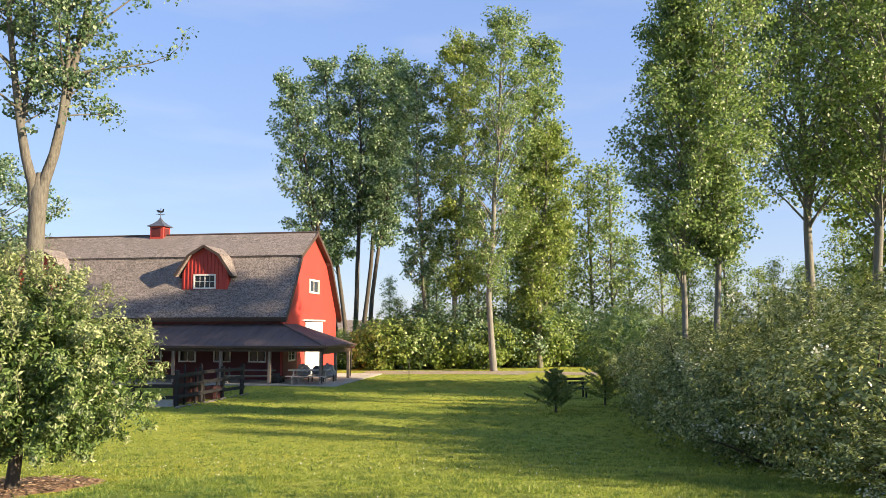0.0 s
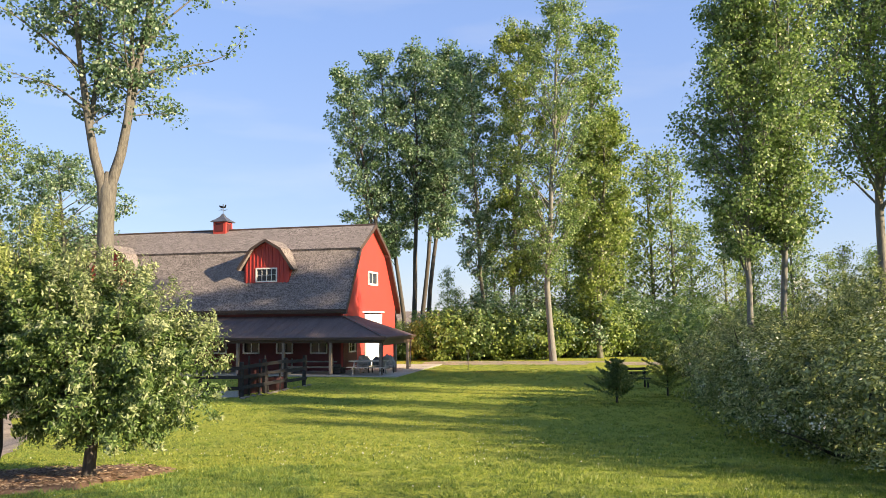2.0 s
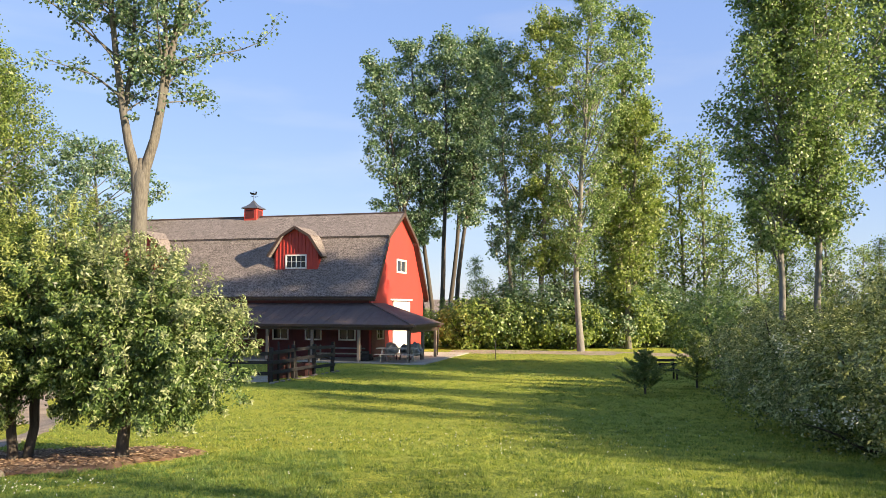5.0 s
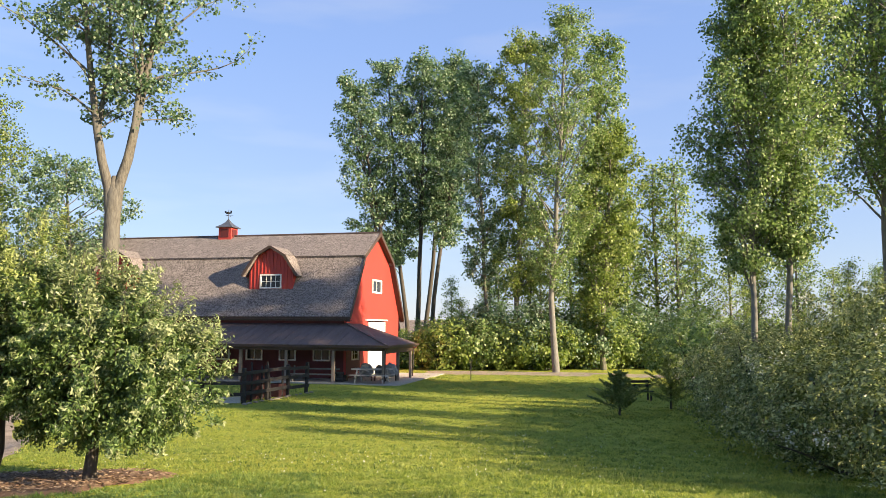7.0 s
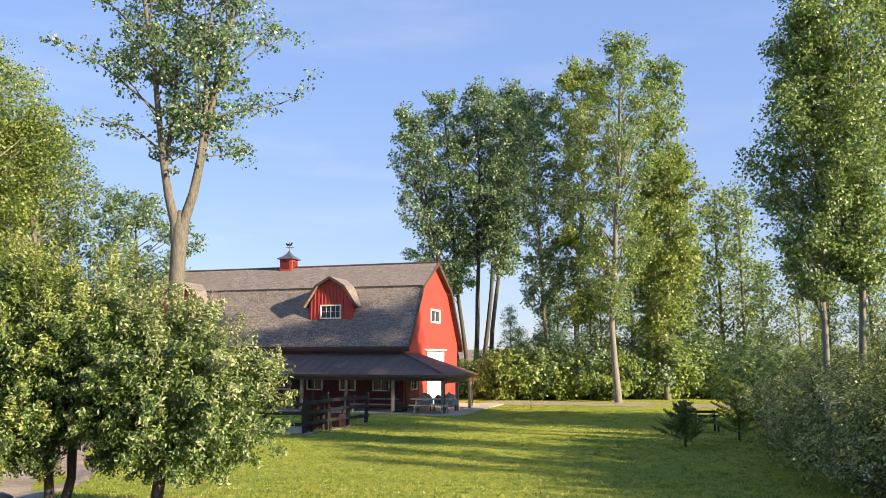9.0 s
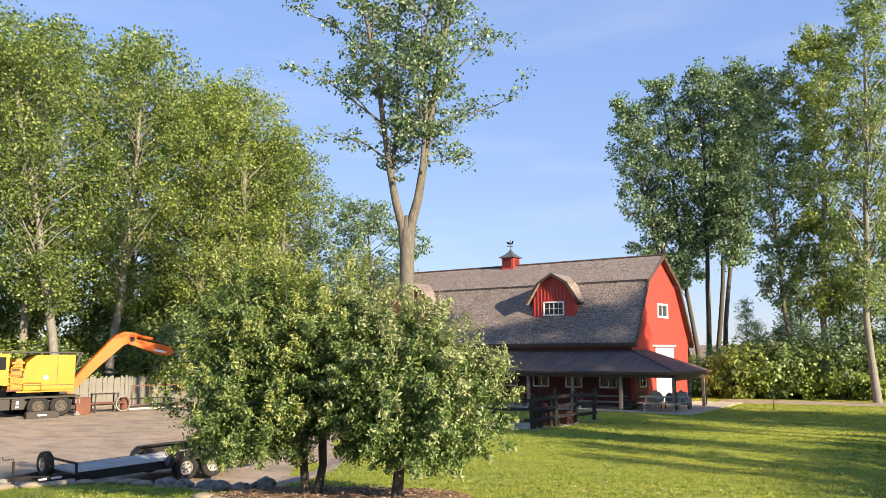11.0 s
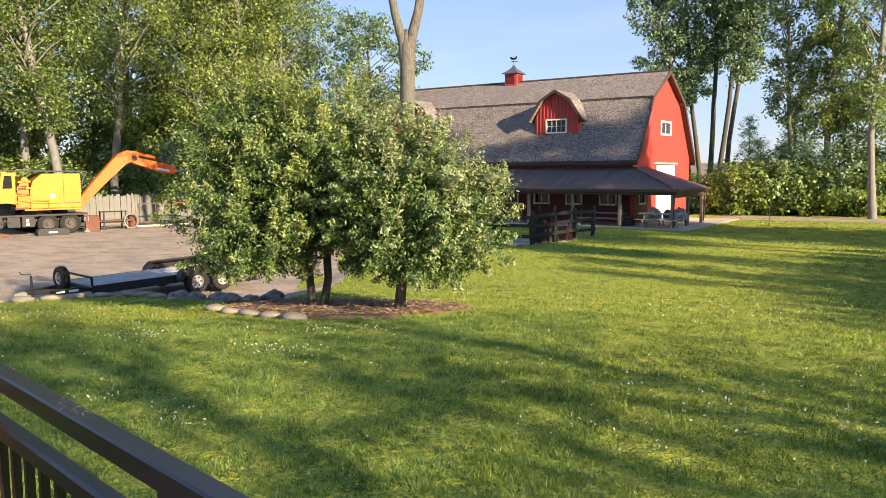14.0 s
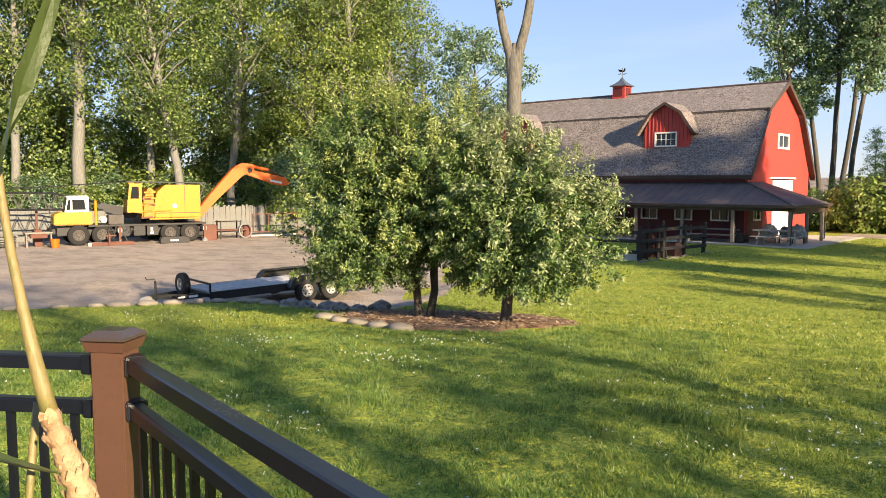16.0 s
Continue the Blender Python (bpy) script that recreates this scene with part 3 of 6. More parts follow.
patch("mulch_bed", (-8.6, 13.2), [(-11.2, 12.9), (-10.4, 12.2), (-8.0, 11.35), (-6.4, 12.1), (-5.7, 13.7), (-6.6, 14.9), (-8.8, 15.2), (-10.8, 14.6)], 0.05, M["mulch"], "reddish brown bark mulch under two bushy trees", "mulch bed", 0.5, 14, 0.22)

# ---- barn ----
def holed(outline, holes, a, b, axis):
    """A slab with openings that go through it, between a and b along axis."""
    put = {"y": lambda p, t: (p[0], t, p[1]), "x": lambda p, t: (t, p[0], p[1])}[axis]
    loops, geo = [outline] + holes, Geo()
    flat = [p for lp in loops for p in lp]
    tris = tessellate_polygon([[Vector((p[0], p[1], 0)) for p in lp] for lp in loops])
    n = len(flat)
    v = [put(p, a) for p in flat] + [put(p, b) for p in flat]
    f = [tuple(t) for t in tris] + [tuple(i + n for i in reversed(t)) for t in tris]
    k = 0
    for lp in loops:
        m = len(lp)
        f += [(k + i, k + (i + 1) % m, n + k + (i + 1) % m, n + k + i) for i in range(m)]
        k += m
    return geo.add(v, f)


def rect(x0, x1, z0, z1):
    return [(x0, z0), (x1, z0), (x1, z1), (x0, z1)]


def slab(corners, thick):
    """A flat panel of that thickness under its top corners."""
    c = [Vector(p) for p in corners]
    nrm = (c[1] - c[0]).cross(c[2] - c[0]).normalized()
    if nrm.z < 0:
        nrm = -nrm
    n = len(c)
    return Geo().add(c + [p - nrm * thick for p in c], [tuple(range(n)), tuple(range(n, 2 * n))[::-1]] + [(i, n + i, n + (i + 1) % n, (i + 1) % n) for i in range(n)])


def window_unit(parent, w, h, m, lights=(2, 2), trim=0.09):
    """White framed window in the x-z plane, its face towards -y."""
    g = Geo()
    g.box(-w / 2, -w / 2 + trim, -0.05, 0.1, -h / 2, h / 2).box(w / 2 - trim, w / 2, -0.05, 0.1, -h / 2, h / 2)
    g.box(-w / 2 + trim, w / 2 - trim, -0.052, 0.1, h / 2 - trim, h / 2).box(-w / 2 + trim, w / 2 - trim, -0.06, 0.1, -h / 2, -h / 2 + trim)
    win = part("window", g, M["white"], parent, "white framed sash window", m=m)
    g = Geo()
    for i in range(1, lights[0]):
        x = -w / 2 + trim + (w - 2 * trim) * i / lights[0]
        wide = 0.03 if i * 2 == lights[0] else 0.013
        g.box(x - wide, x + wide, 0.0, 0.05, -h / 2 + trim, h / 2 - trim)
    for i in range(1, lights[1]):
        z = -h / 2 + trim + (h - 2 * trim) * i / lights[1]
        g.box(-w / 2 + trim, w / 2 - trim, 0.004, 0.046, z - 0.013, z + 0.013)
    if g.v:
        part("muntin", g, M["white"], win)
    part("pane", Geo().box(-w / 2 + trim, w / 2 - trim, 0.03, 0.04, -h / 2 + trim, h / 2 - trim), M["glass"], win)
    return win


BARN = pose(-9.62, 48.68, 0, 0, 0, -9.01)
LEN, WID, OH = 23.8, 12.0, 0.35
EAVE, BRK_Y, BRK_Z, RIDGE = 3.93, 2.83, 8.06, 9.9


def make_barn():
    barn = thing("barn", BARN, "large red gambrel barn with brown shingle roof and wraparound porch", "barn")
    x0, x1, y0, y1 = -LEN + OH, -OH, OH, WID - OH
    # gable walls, with the window and the wide door cut through the near one
    gable = [(y0, 0), (y1, 0), (y1, 4.25), (WID - BRK_Y - 0.05, 7.9), (WID / 2, 9.72), (BRK_Y + 0.05, 7.9), (y0, 4.25)]
    win_g, door_g, low_g = (5.25, 7.35, 5.62, 6.6), (4.4, 8.1, 0.0, 3.68), (1.28, 2.5, 1.15, 1.95)
    part("gable_wall", holed(gable, [rect(*win_g), rect(*low_g), rect(4.4, 8.1, 0.02, 3.68)], x1 - 0.16, x1, "x"), M["red"], barn, "bright red board wall")
    part("far_gable_wall", holed(gable, [], x0, x0 + 0.16, "x"), M["red"], barn)
    wins = [(-2.57 - 2.33 * k, -1.40 - 2.33 * k, 1.12, 1.90) for k in range(8)]
    part("front_wall", holed(rect(x0 + 0.16, x1 - 0.16, 0, 4.1), [rect(*w) for w in wins], y0, y0 + 0.16, "y"), M["red_shaded"], barn, "red board wall behind the porch, coloured dark for shade")
    part("rear_wall", Geo().box(x0 + 0.16, x1 - 0.16, y1 - 0.16, y1, 0, 4.1), M["red_shaded"], barn)
    for a, b, c, d in wins:
        window_unit(barn, b - a, d - c, pose((a + b) / 2, y0, (c + d) / 2), (2, 1))
    part("porch_shade_panel", holed(rect(y0, 2.9, 0.07, 3.1), [rect(*low_g)], x1 + 0.001, x1 + 0.024, "x"), M["red_shaded"], barn, "red board wall behind the porch, coloured dark for shade")
    side = lambda y, z: pose(x1, y, z, 0, 0, 90)
    window_unit(barn, win_g[1] - win_g[0], win_g[3] - win_g[2], side(6.3, 6.11), (2, 1), 0.13)
    window_unit(barn, 1.22, 0.8, side(1.89, 1.55) @ pose(0, -0.02, 0), (2, 2))
    door = part("door", Geo().box(x1 + 0.02, x1 + 0.07, 4.42, 8.08, 0.04, 3.62), M["white"], barn, "wide white sliding door")
    rails = Geo().box(x1 + 0.072, x1 + 0.10, 4.42, 8.08, 3.48, 3.62).box(x1 + 0.072, x1 + 0.10, 4.42, 8.08, 1.75, 1.9).box(x1 + 0.072, x1 + 0.10, 4.42, 4.56, 0.05, 3.48).box(x1 + 0.072, x1 + 0.10, 7.94, 8.08, 0.05, 3.48)
    part("door_frame", rails, M["white"], door)
    part("track", Geo().box(x1 + 0.02, x1 + 0.12, 3.9, 8.6, 3.70, 3.80), M["white"], door)
    # roof: four thick panels, the upper pair lapping over the lower
    t = 0.16
    def pan(name, ya, za, yb, zb):
        part(name, slab([(-LEN, ya, za), (0, ya, za), (0, yb, zb), (-LEN, yb, zb)], t), M["roof"], barn, "brown shingle roof slope")
        under = 0.165 * math.hypot(yb - ya, zb - za) / abs(yb - ya)
        part("rake_soffit", slab([(x1 + 0.004, ya, za - under), (-0.004, ya, za - under), (-0.004, yb, zb - under), (x1 + 0.004, yb, zb - under)], 0.02), M["trim_dark"], barn)
    pan("lower_roof_front", 0, EAVE, BRK_Y, BRK_Z)
    pan("lower_roof_back", WID, EAVE, WID - BRK_Y, BRK_Z)
    pan("upper_roof_front", BRK_Y - 0.20, BRK_Z - 0.03, WID / 2, RIDGE)
    pan("upper_roof_back", WID - BRK_Y + 0.20, BRK_Z - 0.03, WID / 2, RIDGE)
    part("ridge_cap", Geo().tube([(-LEN - 0.02, WID / 2, RIDGE), (0.02, WID / 2, RIDGE)], 0.09, 8), M["trim_dark"], barn)
    for a, b in (((0, EAVE), (BRK_Y, BRK_Z)), ((BRK_Y, BRK_Z), (WID / 2, RIDGE)), ((WID / 2, RIDGE), (WID - BRK_Y, BRK_Z)), ((WID - BRK_Y, BRK_Z), (WID, EAVE))):
        for x in (0.015, -LEN - 0.015):
            part("rake_board", Geo().beam((x, a[0], a[1] - 0.1), (x, b[0], b[1] - 0.1), 0.03, 0.26), M["trim_dark"], barn, "dark brown roof edge board")
    part("fascia", Geo().box(-LEN, 0, -0.03, 0.06, EAVE - 0.26, EAVE - 0.02), M["trim_dark"], barn)
    part("gutter", Geo().prism([(-0.15, EAVE - 0.14), (-0.03, EAVE - 0.16), (-0.03, EAVE - 0.03), (-0.17, EAVE - 0.03)], -LEN, 0.05, "x"), M["trim_dark"], barn)
    part("soffit", Geo().box(-LEN, 0, 0.06, y0, EAVE - 0.26, EAVE - 0.22), M["red_shaded"], barn)
    # porch
    px, py, pb, ez, tz = 3.51, -3.32, 2.96, 2.25, 3.5
    part("porch_roof", slab([(-LEN, y0, tz), (x1, y0, tz), (px, py, ez), (-LEN, py, ez)], 0.1), M["porch_roof"], barn, "low dark porch roof")
    part("porch_roof_side", slab([(x1, y0, tz), (x1, pb, tz), (px, pb, ez), (px, py, ez)], 0.1), M["porch_roof"], barn)
    part("hip_cap", Geo().beam((x1 + 0.05, y0 - 0.05, tz + 0.01), (px, py, ez + 0.02), 0.22, 0.05), M["porch_roof"], barn)
    seams = Geo()
    for k in range(44):
        x = -LEN + 0.4 + k * 0.61
        if x < x1:
            seams.beam((x, y0, tz + 0.003), (x, py, ez + 0.003), 0.03, 0.02)
        elif x < px:
            s = (x - x1) / (px - x1)
            seams.beam((x, y0 + (py - y0) * s, tz + (ez - tz) * s + 0.003), (x, py, ez + 0.003), 0.03, 0.02)
    part("seam", seams, M["porch_roof"], barn)
    part("porch_fascia", Geo().box(-LEN, px, py - 0.03, py + 0.02, ez - 0.2, ez - 0.02).box(px - 0.02, px + 0.03, py + 0.02, pb, ez - 0.2, ez - 0.02), M["trim_dark"], barn)
    part("porch_gutter", Geo().prism([(py - 0.17, ez - 0.13), (py - 0.03, ez - 0.15), (py - 0.03, ez - 0.01), (py - 0.18, ez - 0.01)], -LEN, px + 0.15, "x"), M["trim_dark"], barn)
    part("side_gutter", Geo().prism([(px + 0.17, ez - 0.13), (px + 0.03, ez - 0.15), (px + 0.03, ez - 0.01), (px + 0.18, ez - 0.01)], py, pb, "y"), M["trim_dark"], barn)
    part("porch_beam", Geo().box(-LEN, px - 0.2, py + 0.2, py + 0.4, ez - 0.34, ez - 0.1).box(px - 0.4, px - 0.2, py + 0.4, pb, ez - 0.5, ez - 0.1), M["trim_dark"], barn)
    part("porch_gable", Geo().prism([(x1 + 0.02, tz - 0.12), (px, ez - 0.14), (px, ez - 0.3), (x1 + 0.02, ez - 0.3)], pb - 0.08, pb - 0.02, "y"), M["red"], barn)
    for x, y in [(3.21, -3.02), (3.21, -0.2), (3.21, 2.62)] + [(0.13 - 2.97 * k, -3.02) for k in range(9)]:
        part("post", Geo().box(-0.085, 0.085, -0.085, 0.085, 0.05, ez - 0.2), M["post_wood"], barn, "grey wooden porch post", m=pose(x, y, 0), bevel=0.012)
    part("porch_slab", Geo().box(-LEN, 4.3, -3.6, y0 - 0.002, -0.15, 0.06).box(x1 + 0.003, 4.3, y0 - 0.002, 7.5, -0.15, 0.058), M["concrete"], barn, "pale concrete porch floor")
    for x, y in ((3.58, -3.4), (3.6, 2.85)):
        part("downspout", Geo().tube([(x, y, ez - 0.1), (x - 0.2, y + (0.2 if y < 0 else -0.1), ez - 0.35), (x - 0.27, y + (0.25 if y < 0 else -0.12), 0.15)], 0.04, 6), M["trim_dark"], barn)
    # dormers
    for cx in (-6.05, -17.85):
        dz0, dzb, dzp, fy = 5.7, 8.03, 8.62, 1.25
        front = [(-1.58, 5.55), (1.58, 5.55), (1.58, 6.75), (1.0, 7.95), (0, 8.5), (-1.0, 7.95), (-1.58, 6.75)]
        d = part("dormer", holed(front, [rect(-0.77, 0.77, 5.78, 6.73)], fy, fy + 0.12, "y"), M["red"], barn, "red dormer with ribbed siding", m=pose(cx, 0, 0))
        part("cheek", Geo().prism([(fy + 0.12, 5.6), (fy + 0.12, 6.75), (2.2, 6.75)], -1.58, -1.48, "x"), M["red"], d)
        part("cheek", Geo().prism([(fy + 0.12, 5.6), (fy + 0.12, 6.75), (2.2, 6.75)], 1.48, 1.58, "x"), M["red"], d)
        for k in range(12):
            x = -1.43 + k * 0.26
            top = float(np.interp(abs(x), [0, 1.0, 1.58], [8.4, 7.85, 6.7]))
            for lo, hi in (((5.56, 5.7), (6.82, top)) if abs(x) < 0.84 else ((5.56, top),)):
                if hi - lo > 0.05:
                    part("batten", Geo().box(x - 0.025, x + 0.025, fy - 0.035, fy, lo, hi), M["red"], d)
        for s in (-1, 1):
            part("dormer_roof", slab([(0, fy - 0.3, dzp), (s * 1.05, fy - 0.3, dzb), (s * 1.05, 4.0, dzb), (0, 4.0, dzp)], 0.1), M["roof"], d)
            part("dormer_roof", slab([(s * 1.0, fy - 0.3, dzb + 0.01), (s * 1.98, fy - 0.3, 6.62), (s * 1.98, 2.6, 6.62), (s * 1.0, 2.9, dzb + 0.01)], 0.1), M["roof"], d)
            rb = Geo().beam((0, fy - 0.32, dzp - 0.07), (s * 1.03, fy - 0.32, dzb - 0.07), 0.03, 0.17).beam((s * 1.03, fy - 0.32, dzb - 0.06), (s * 1.97, fy - 0.32, 6.6), 0.03, 0.17)
            part("dormer_rake", rb, M["trim_dark"], d)
        window_unit(d, 1.54, 0.95, pose(0, fy, 6.255), (4, 2))
    # cupola with its weather vane
    c = part("cupola", Geo().box(-0.5, 0.5, -0.5, 0.5, -0.55, 0.62), M["red"], barn, "small red cupola with a metal cap", m=pose(-11.9, WID / 2, RIDGE))
    part("cap", Geo().lathe([(0.95, 0.62), (0.93, 0.68), (0.55, 0.85), (0.25, 1.05), (0.06, 1.28)], 4, pose(0, 0, 0, 0, 0, 45)), M["cupola_roof"], c)
    part("louvre", Geo().box(-0.32, 0.32, -0.53, -0.5, -0.1, 0.5), M["red_shaded"], c)
    part("louvre", Geo().box(0.5, 0.53, -0.32, 0.32, -0.1, 0.5), M["red_shaded"], c)
    vane = Geo().tube([(0, 0, 1.25), (0, 0, 2.0)], 0.025, 6).beam((-0.35, 0, 1.55), (0.35, 0, 1.55), 0.025).beam((0, -0.35, 1.55), (0, 0.35, 1.55), 0.025)
    vane.prism([(-0.3, 1.78), (0.1, 1.8), (0.16, 1.95), (0.26, 1.93), (0.22, 1.72), (0.05, 1.68), (-0.2, 1.7), (-0.34, 1.92)], -0.012, 0.012, "y")
    part("weather_vane", vane, M["black_steel"], c, "dark metal weather vane")
    return barn


make_barn()

# ---- tall trees ----


def poplar(name, seed, x, y, height, r0, lean, crown, branches, leaves, leaf_mat, label, leaf=0.225, spread=0.74, bark_mat="bark_grey", steep=1.3, stems=None, group=""):
    return plant_tree(name, tall_tree(seed, height, r0, lean, crown, branches, leaves, leaf, spread, M[bark_mat], M[leaf_mat], steep, stems), pose(x, y, ground_z(x, y) - 0.05), label, "tree", group)


def tall(low, wide, top=0.5):
    return [(low, wide * 0.35), (low + 0.1, wide * 0.8), (0.62, wide), (0.85, wide * 0.8), (1.0, top)]


G = "trees behind the barn"
for s, x, y, h, r, lean, low, wide in ((11, -8.6, 65.4, 24.4, 0.2, (-4.6, -0.7), 0.30, 3.2), (12, -8.3, 67.5, 27.0, 0.19, (-2.2, -0.3), 0.30, 3.2), (13, -7.3, 65.6, 26.8, 0.21, (0.4, 0), 0.42, 3.4), (14, -6.6, 67.7, 27.2, 0.2, (2.4, 0.2), 0.46, 2.8), (15, -6.0, 64.7, 25.0, 0.19, (3.1, 0.2), 0.38, 2.2)):
    x, y, h, r, wide = x * 1.3, y * 1.3, h * 1.3 - 1.1, r * 1.3, wide * 1.3
    poplar("cottonwood", s, x, y, h, r, (lean[0] * 1.3, lean[1] * 1.3), tall(low, wide), 54, 14500, "leaf_dark", "tall dark green cottonwood with bare leaning lower trunk", leaf=0.27, spread=0.95, bark_mat="bark_dark", group=G)
G = "poplars beside the drive"
poplar("poplar", 21, -1.3, 63.0, 25.0, 0.15, (-0.9, 0), tall(0.26, 2.4), 44, 10000, "leaf_dark", "tall thin poplar with slender dark trunk", group=G)
poplar("poplar", 22, 1.08, 64.2, 27.6, 0.235, (0.75, 0), tall(0.22, 3.5), 60, 27000, "leaf_yellow", "tall yellow-green poplar with long bare trunk", leaf=0.2, bark_mat="bark_pale", group=G)
poplar("poplar", 23, 3.8, 58.8, 27.7, 0.22, (1.0, 0), tall(0.22, 3.6), 64, 21000, "leaf_poplar", "tallest poplar with grey trunk by the drive", leaf=0.175, bark_mat="bark_pale", group=G)
poplar("poplar", 24, 7.1, 63.6, 27.3, 0.26, (1.1, 0), tall(0.26, 2.9), 52, 14500, "leaf_poplar", "tall green poplar with thin trunk", bark_mat="bark_pale", group=G)
poplar("poplar", 25, 7.7, 62.5, 19.2, 0.2, (0.9, 0), tall(0.2, 3.0), 46, 13000, "leaf_yellow", "shorter yellow-green poplar beside the drive", group=G)
G = "poplars behind the hedge"
poplar("poplar", 31, 7.85, 25.4, 14.5, 0.09, (0.1, 0.1), [(0.36, 0.8), (0.45, 1.75), (0.60, 1.95), (0.74, 1.55), (0.9, 0.9), (1.0, 0.3)], 80, 34000, "leaf_poplar", "broad green poplar with pale trunk behind the hedge", leaf=0.102, spread=0.5, bark_mat="bark_pale", group=G)
poplar("poplar", 32, 9.0, 25.6, 17.4, 0.09, (0.15, 0), tall(0.32, 2.1), 80, 34000, "leaf_poplar", "tall green poplar with twin pale trunks", leaf=0.102, spread=0.5, bark_mat="bark_pale", group=G)
poplar("poplar", 33, 14.1, 30.4, 23.7, 0.165, (0.2, 0), [(0.355, 2.4), (0.42, 3.2), (0.62, 3.7), (0.85, 3.2), (1.0, 1.0)], 84, 42000, "leaf_poplar", "tall poplar with long clear grey trunk", leaf=0.13, spread=1.05, bark_mat="bark_pale", group=G)
poplar("poplar", 34, 15.4, 28.4, 22.2, 0.165, (1.4, -0.8), [(0.37, 2.2), (0.44, 3.2), (0.62, 3.7), (0.85, 3.2), (1.0, 1.0)], 84, 42000, "leaf_poplar", "tall poplar with bent grey trunk", leaf=0.13, spread=1.05, bark_mat="bark_pale", group=G)
poplar("poplar", 35, 31.0, 32.7, 23.2, 0.26, (0.5, 0), tall(0.26, 3.4, 2.2), 50, 10000, "leaf_dark", "tall dark poplar out of view, added to shade the barn roof", leaf=0.22, group=G)
poplar("poplar", 36, 20.6, 37.0, 19.6, 0.16, (0.2, 0), [(0.2, 1.4), (0.4, 2.6), (0.8, 2.8), (1.0, 1.8)], 44, 11000, "leaf_yellow", "shorter green poplar added to shade the barn roof", leaf=0.22, group=G)
for s, x, y, h in ((37, 29.0, 30.6, 24.2), (38, 30.0, 28.2, 27.2)):
    poplar("poplar", s, x, y, h, 0.26, (0.3, 0), tall(0.3, 3.2, 2.6), 50, 7000, "leaf_dark", "tall dark poplar out of view, added to shade the barn roof", leaf=0.28, group=G)

# forked tree before the barn's far end
def forked_tree(x, y):
    rng = np.random.default_rng(41)
    t = thing("forked_tree", pose(x, y, -0.2) @ Matrix.Diagonal((0.925, 0.925, 0.925, 1)), "tall forked tree with bare tan trunk and thin crown", "tree")
    geo, spots = Geo(), []
    side = np.array([0.89, 0.46, 0])            # across the line of sight
    back = np.array([-0.46, 0.89, 0])
    def at(a, b, z):
        return side * a + back * b + np.array([0, 0, z])
    trunk = [at(0, 0, -1.5), at(0, 0, 0), at(0.03, 0, 3), at(0.0, 0.05, 6), at(0.02, 0, 8.9), at(0.03, 0, 10.0), at(0.03, 0, 10.9)]
    geo.tube([tuple(p) for p in trunk], [0.62, 0.5, 0.42, 0.39, 0.37, 0.36, 0.12], 12, caps=False)
    stems = [([at(-0.08, 0, 9.2), at(-0.2, 0.03, 10.3), at(-0.55, 0.1, 11.6), at(-0.85, 0.2, 13.2), at(-1.25, 0.3, 16), at(-1.6, 0.2, 19), at(-2.4, 0, 22.5), at(-2.8, 0, 25)], 0.29),
             ([at(-0.8, 0.2, 13.0), at(-0.6, 0.5, 15), at(-0.45, 0.8, 18), at(-0.6, 1.0, 21), at(-0.2, 1.2, 24.5)], 0.14),
             ([at(0.1, 0, 9.2), at(0.22, -0.03, 10.4), at(0.6, -0.1, 11.8), at(0.95, -0.2, 14), at(1.4, -0.2, 17), at(1.9, 0, 20), at(2.5, 0, 23.5), at(2.9, 0, 26.5)], 0.31),
             ([at(0.35, -0.1, 11.0), at(0.75, -0.5, 13), at(1.0, -0.8, 16), at(0.9, -1.0, 19), at(1.3, -1.2, 23), at(1.2, -1.2, 25.5)], 0.15)]

    def reaching(a, b, r):
        line = limb(rng, geo, a, b, r, 0.012, 0.12, 6, 5)
        for i in range(4 + int(np.linalg.norm(b - a))):
            q = line[rng.integers(2, 7)]
            e = q + unit(rng.normal(size=3) + np.array([0, 0, 0.3])) * rng.uniform(0.3, 1.0)
            geo.tube([tuple(q), tuple(e)], [0.014, 0.006], 3, caps=False)
            spots.append(e)
        spots.append(b)

    for pts, r in stems:
        n = len(pts)
        geo.tube([tuple(p) for p in pts], [r * (1 - 0.85 * k / (n - 1)) for k in range(n)], 8, caps=False)
        pts = np.array(pts)
        for k in range(27):
            s = rng.uniform(0.40 if r > 0.2 else 0.25, 1.0)
            a = np.array([np.interp(s, np.linspace(0, 1, n), pts[:, q]) for q in range(3)])
            turn, reach = rng.uniform(0, 6.28), rng.uniform(0.7, 3.3)
            reaching(a, a + np.array([math.cos(turn) * reach, math.sin(turn) * reach, reach * rng.uniform(0.15, 1.1)]), 0.045)
    for a, b in ((at(1.2, -0.2, 15.6), at(6.0, -0.3, 17.8)), (at(-1.2, 0.3, 15.8), at(-5.9, 0.2, 18.8)), (at(-0.9, 0.2, 13.8), at(-4.3, -0.4, 15.2)), (at(1.5, -0.2, 17.0), at(5.2, 0.8, 21.0)), (at(-1.6, 0.2, 19.0), at(-6.2, 0.5, 22.5))):
        reaching(a, b, 0.075)
    part("trunk", geo, M["bark_tan"], t, "bare tan trunk that forks high up", smooth=True)
    part("crown", quad_mesh("crown", crown_leaves(rng, spots, 19000, 0.6, 0.185, 0.15), M["leaf_dark"]), None, t)


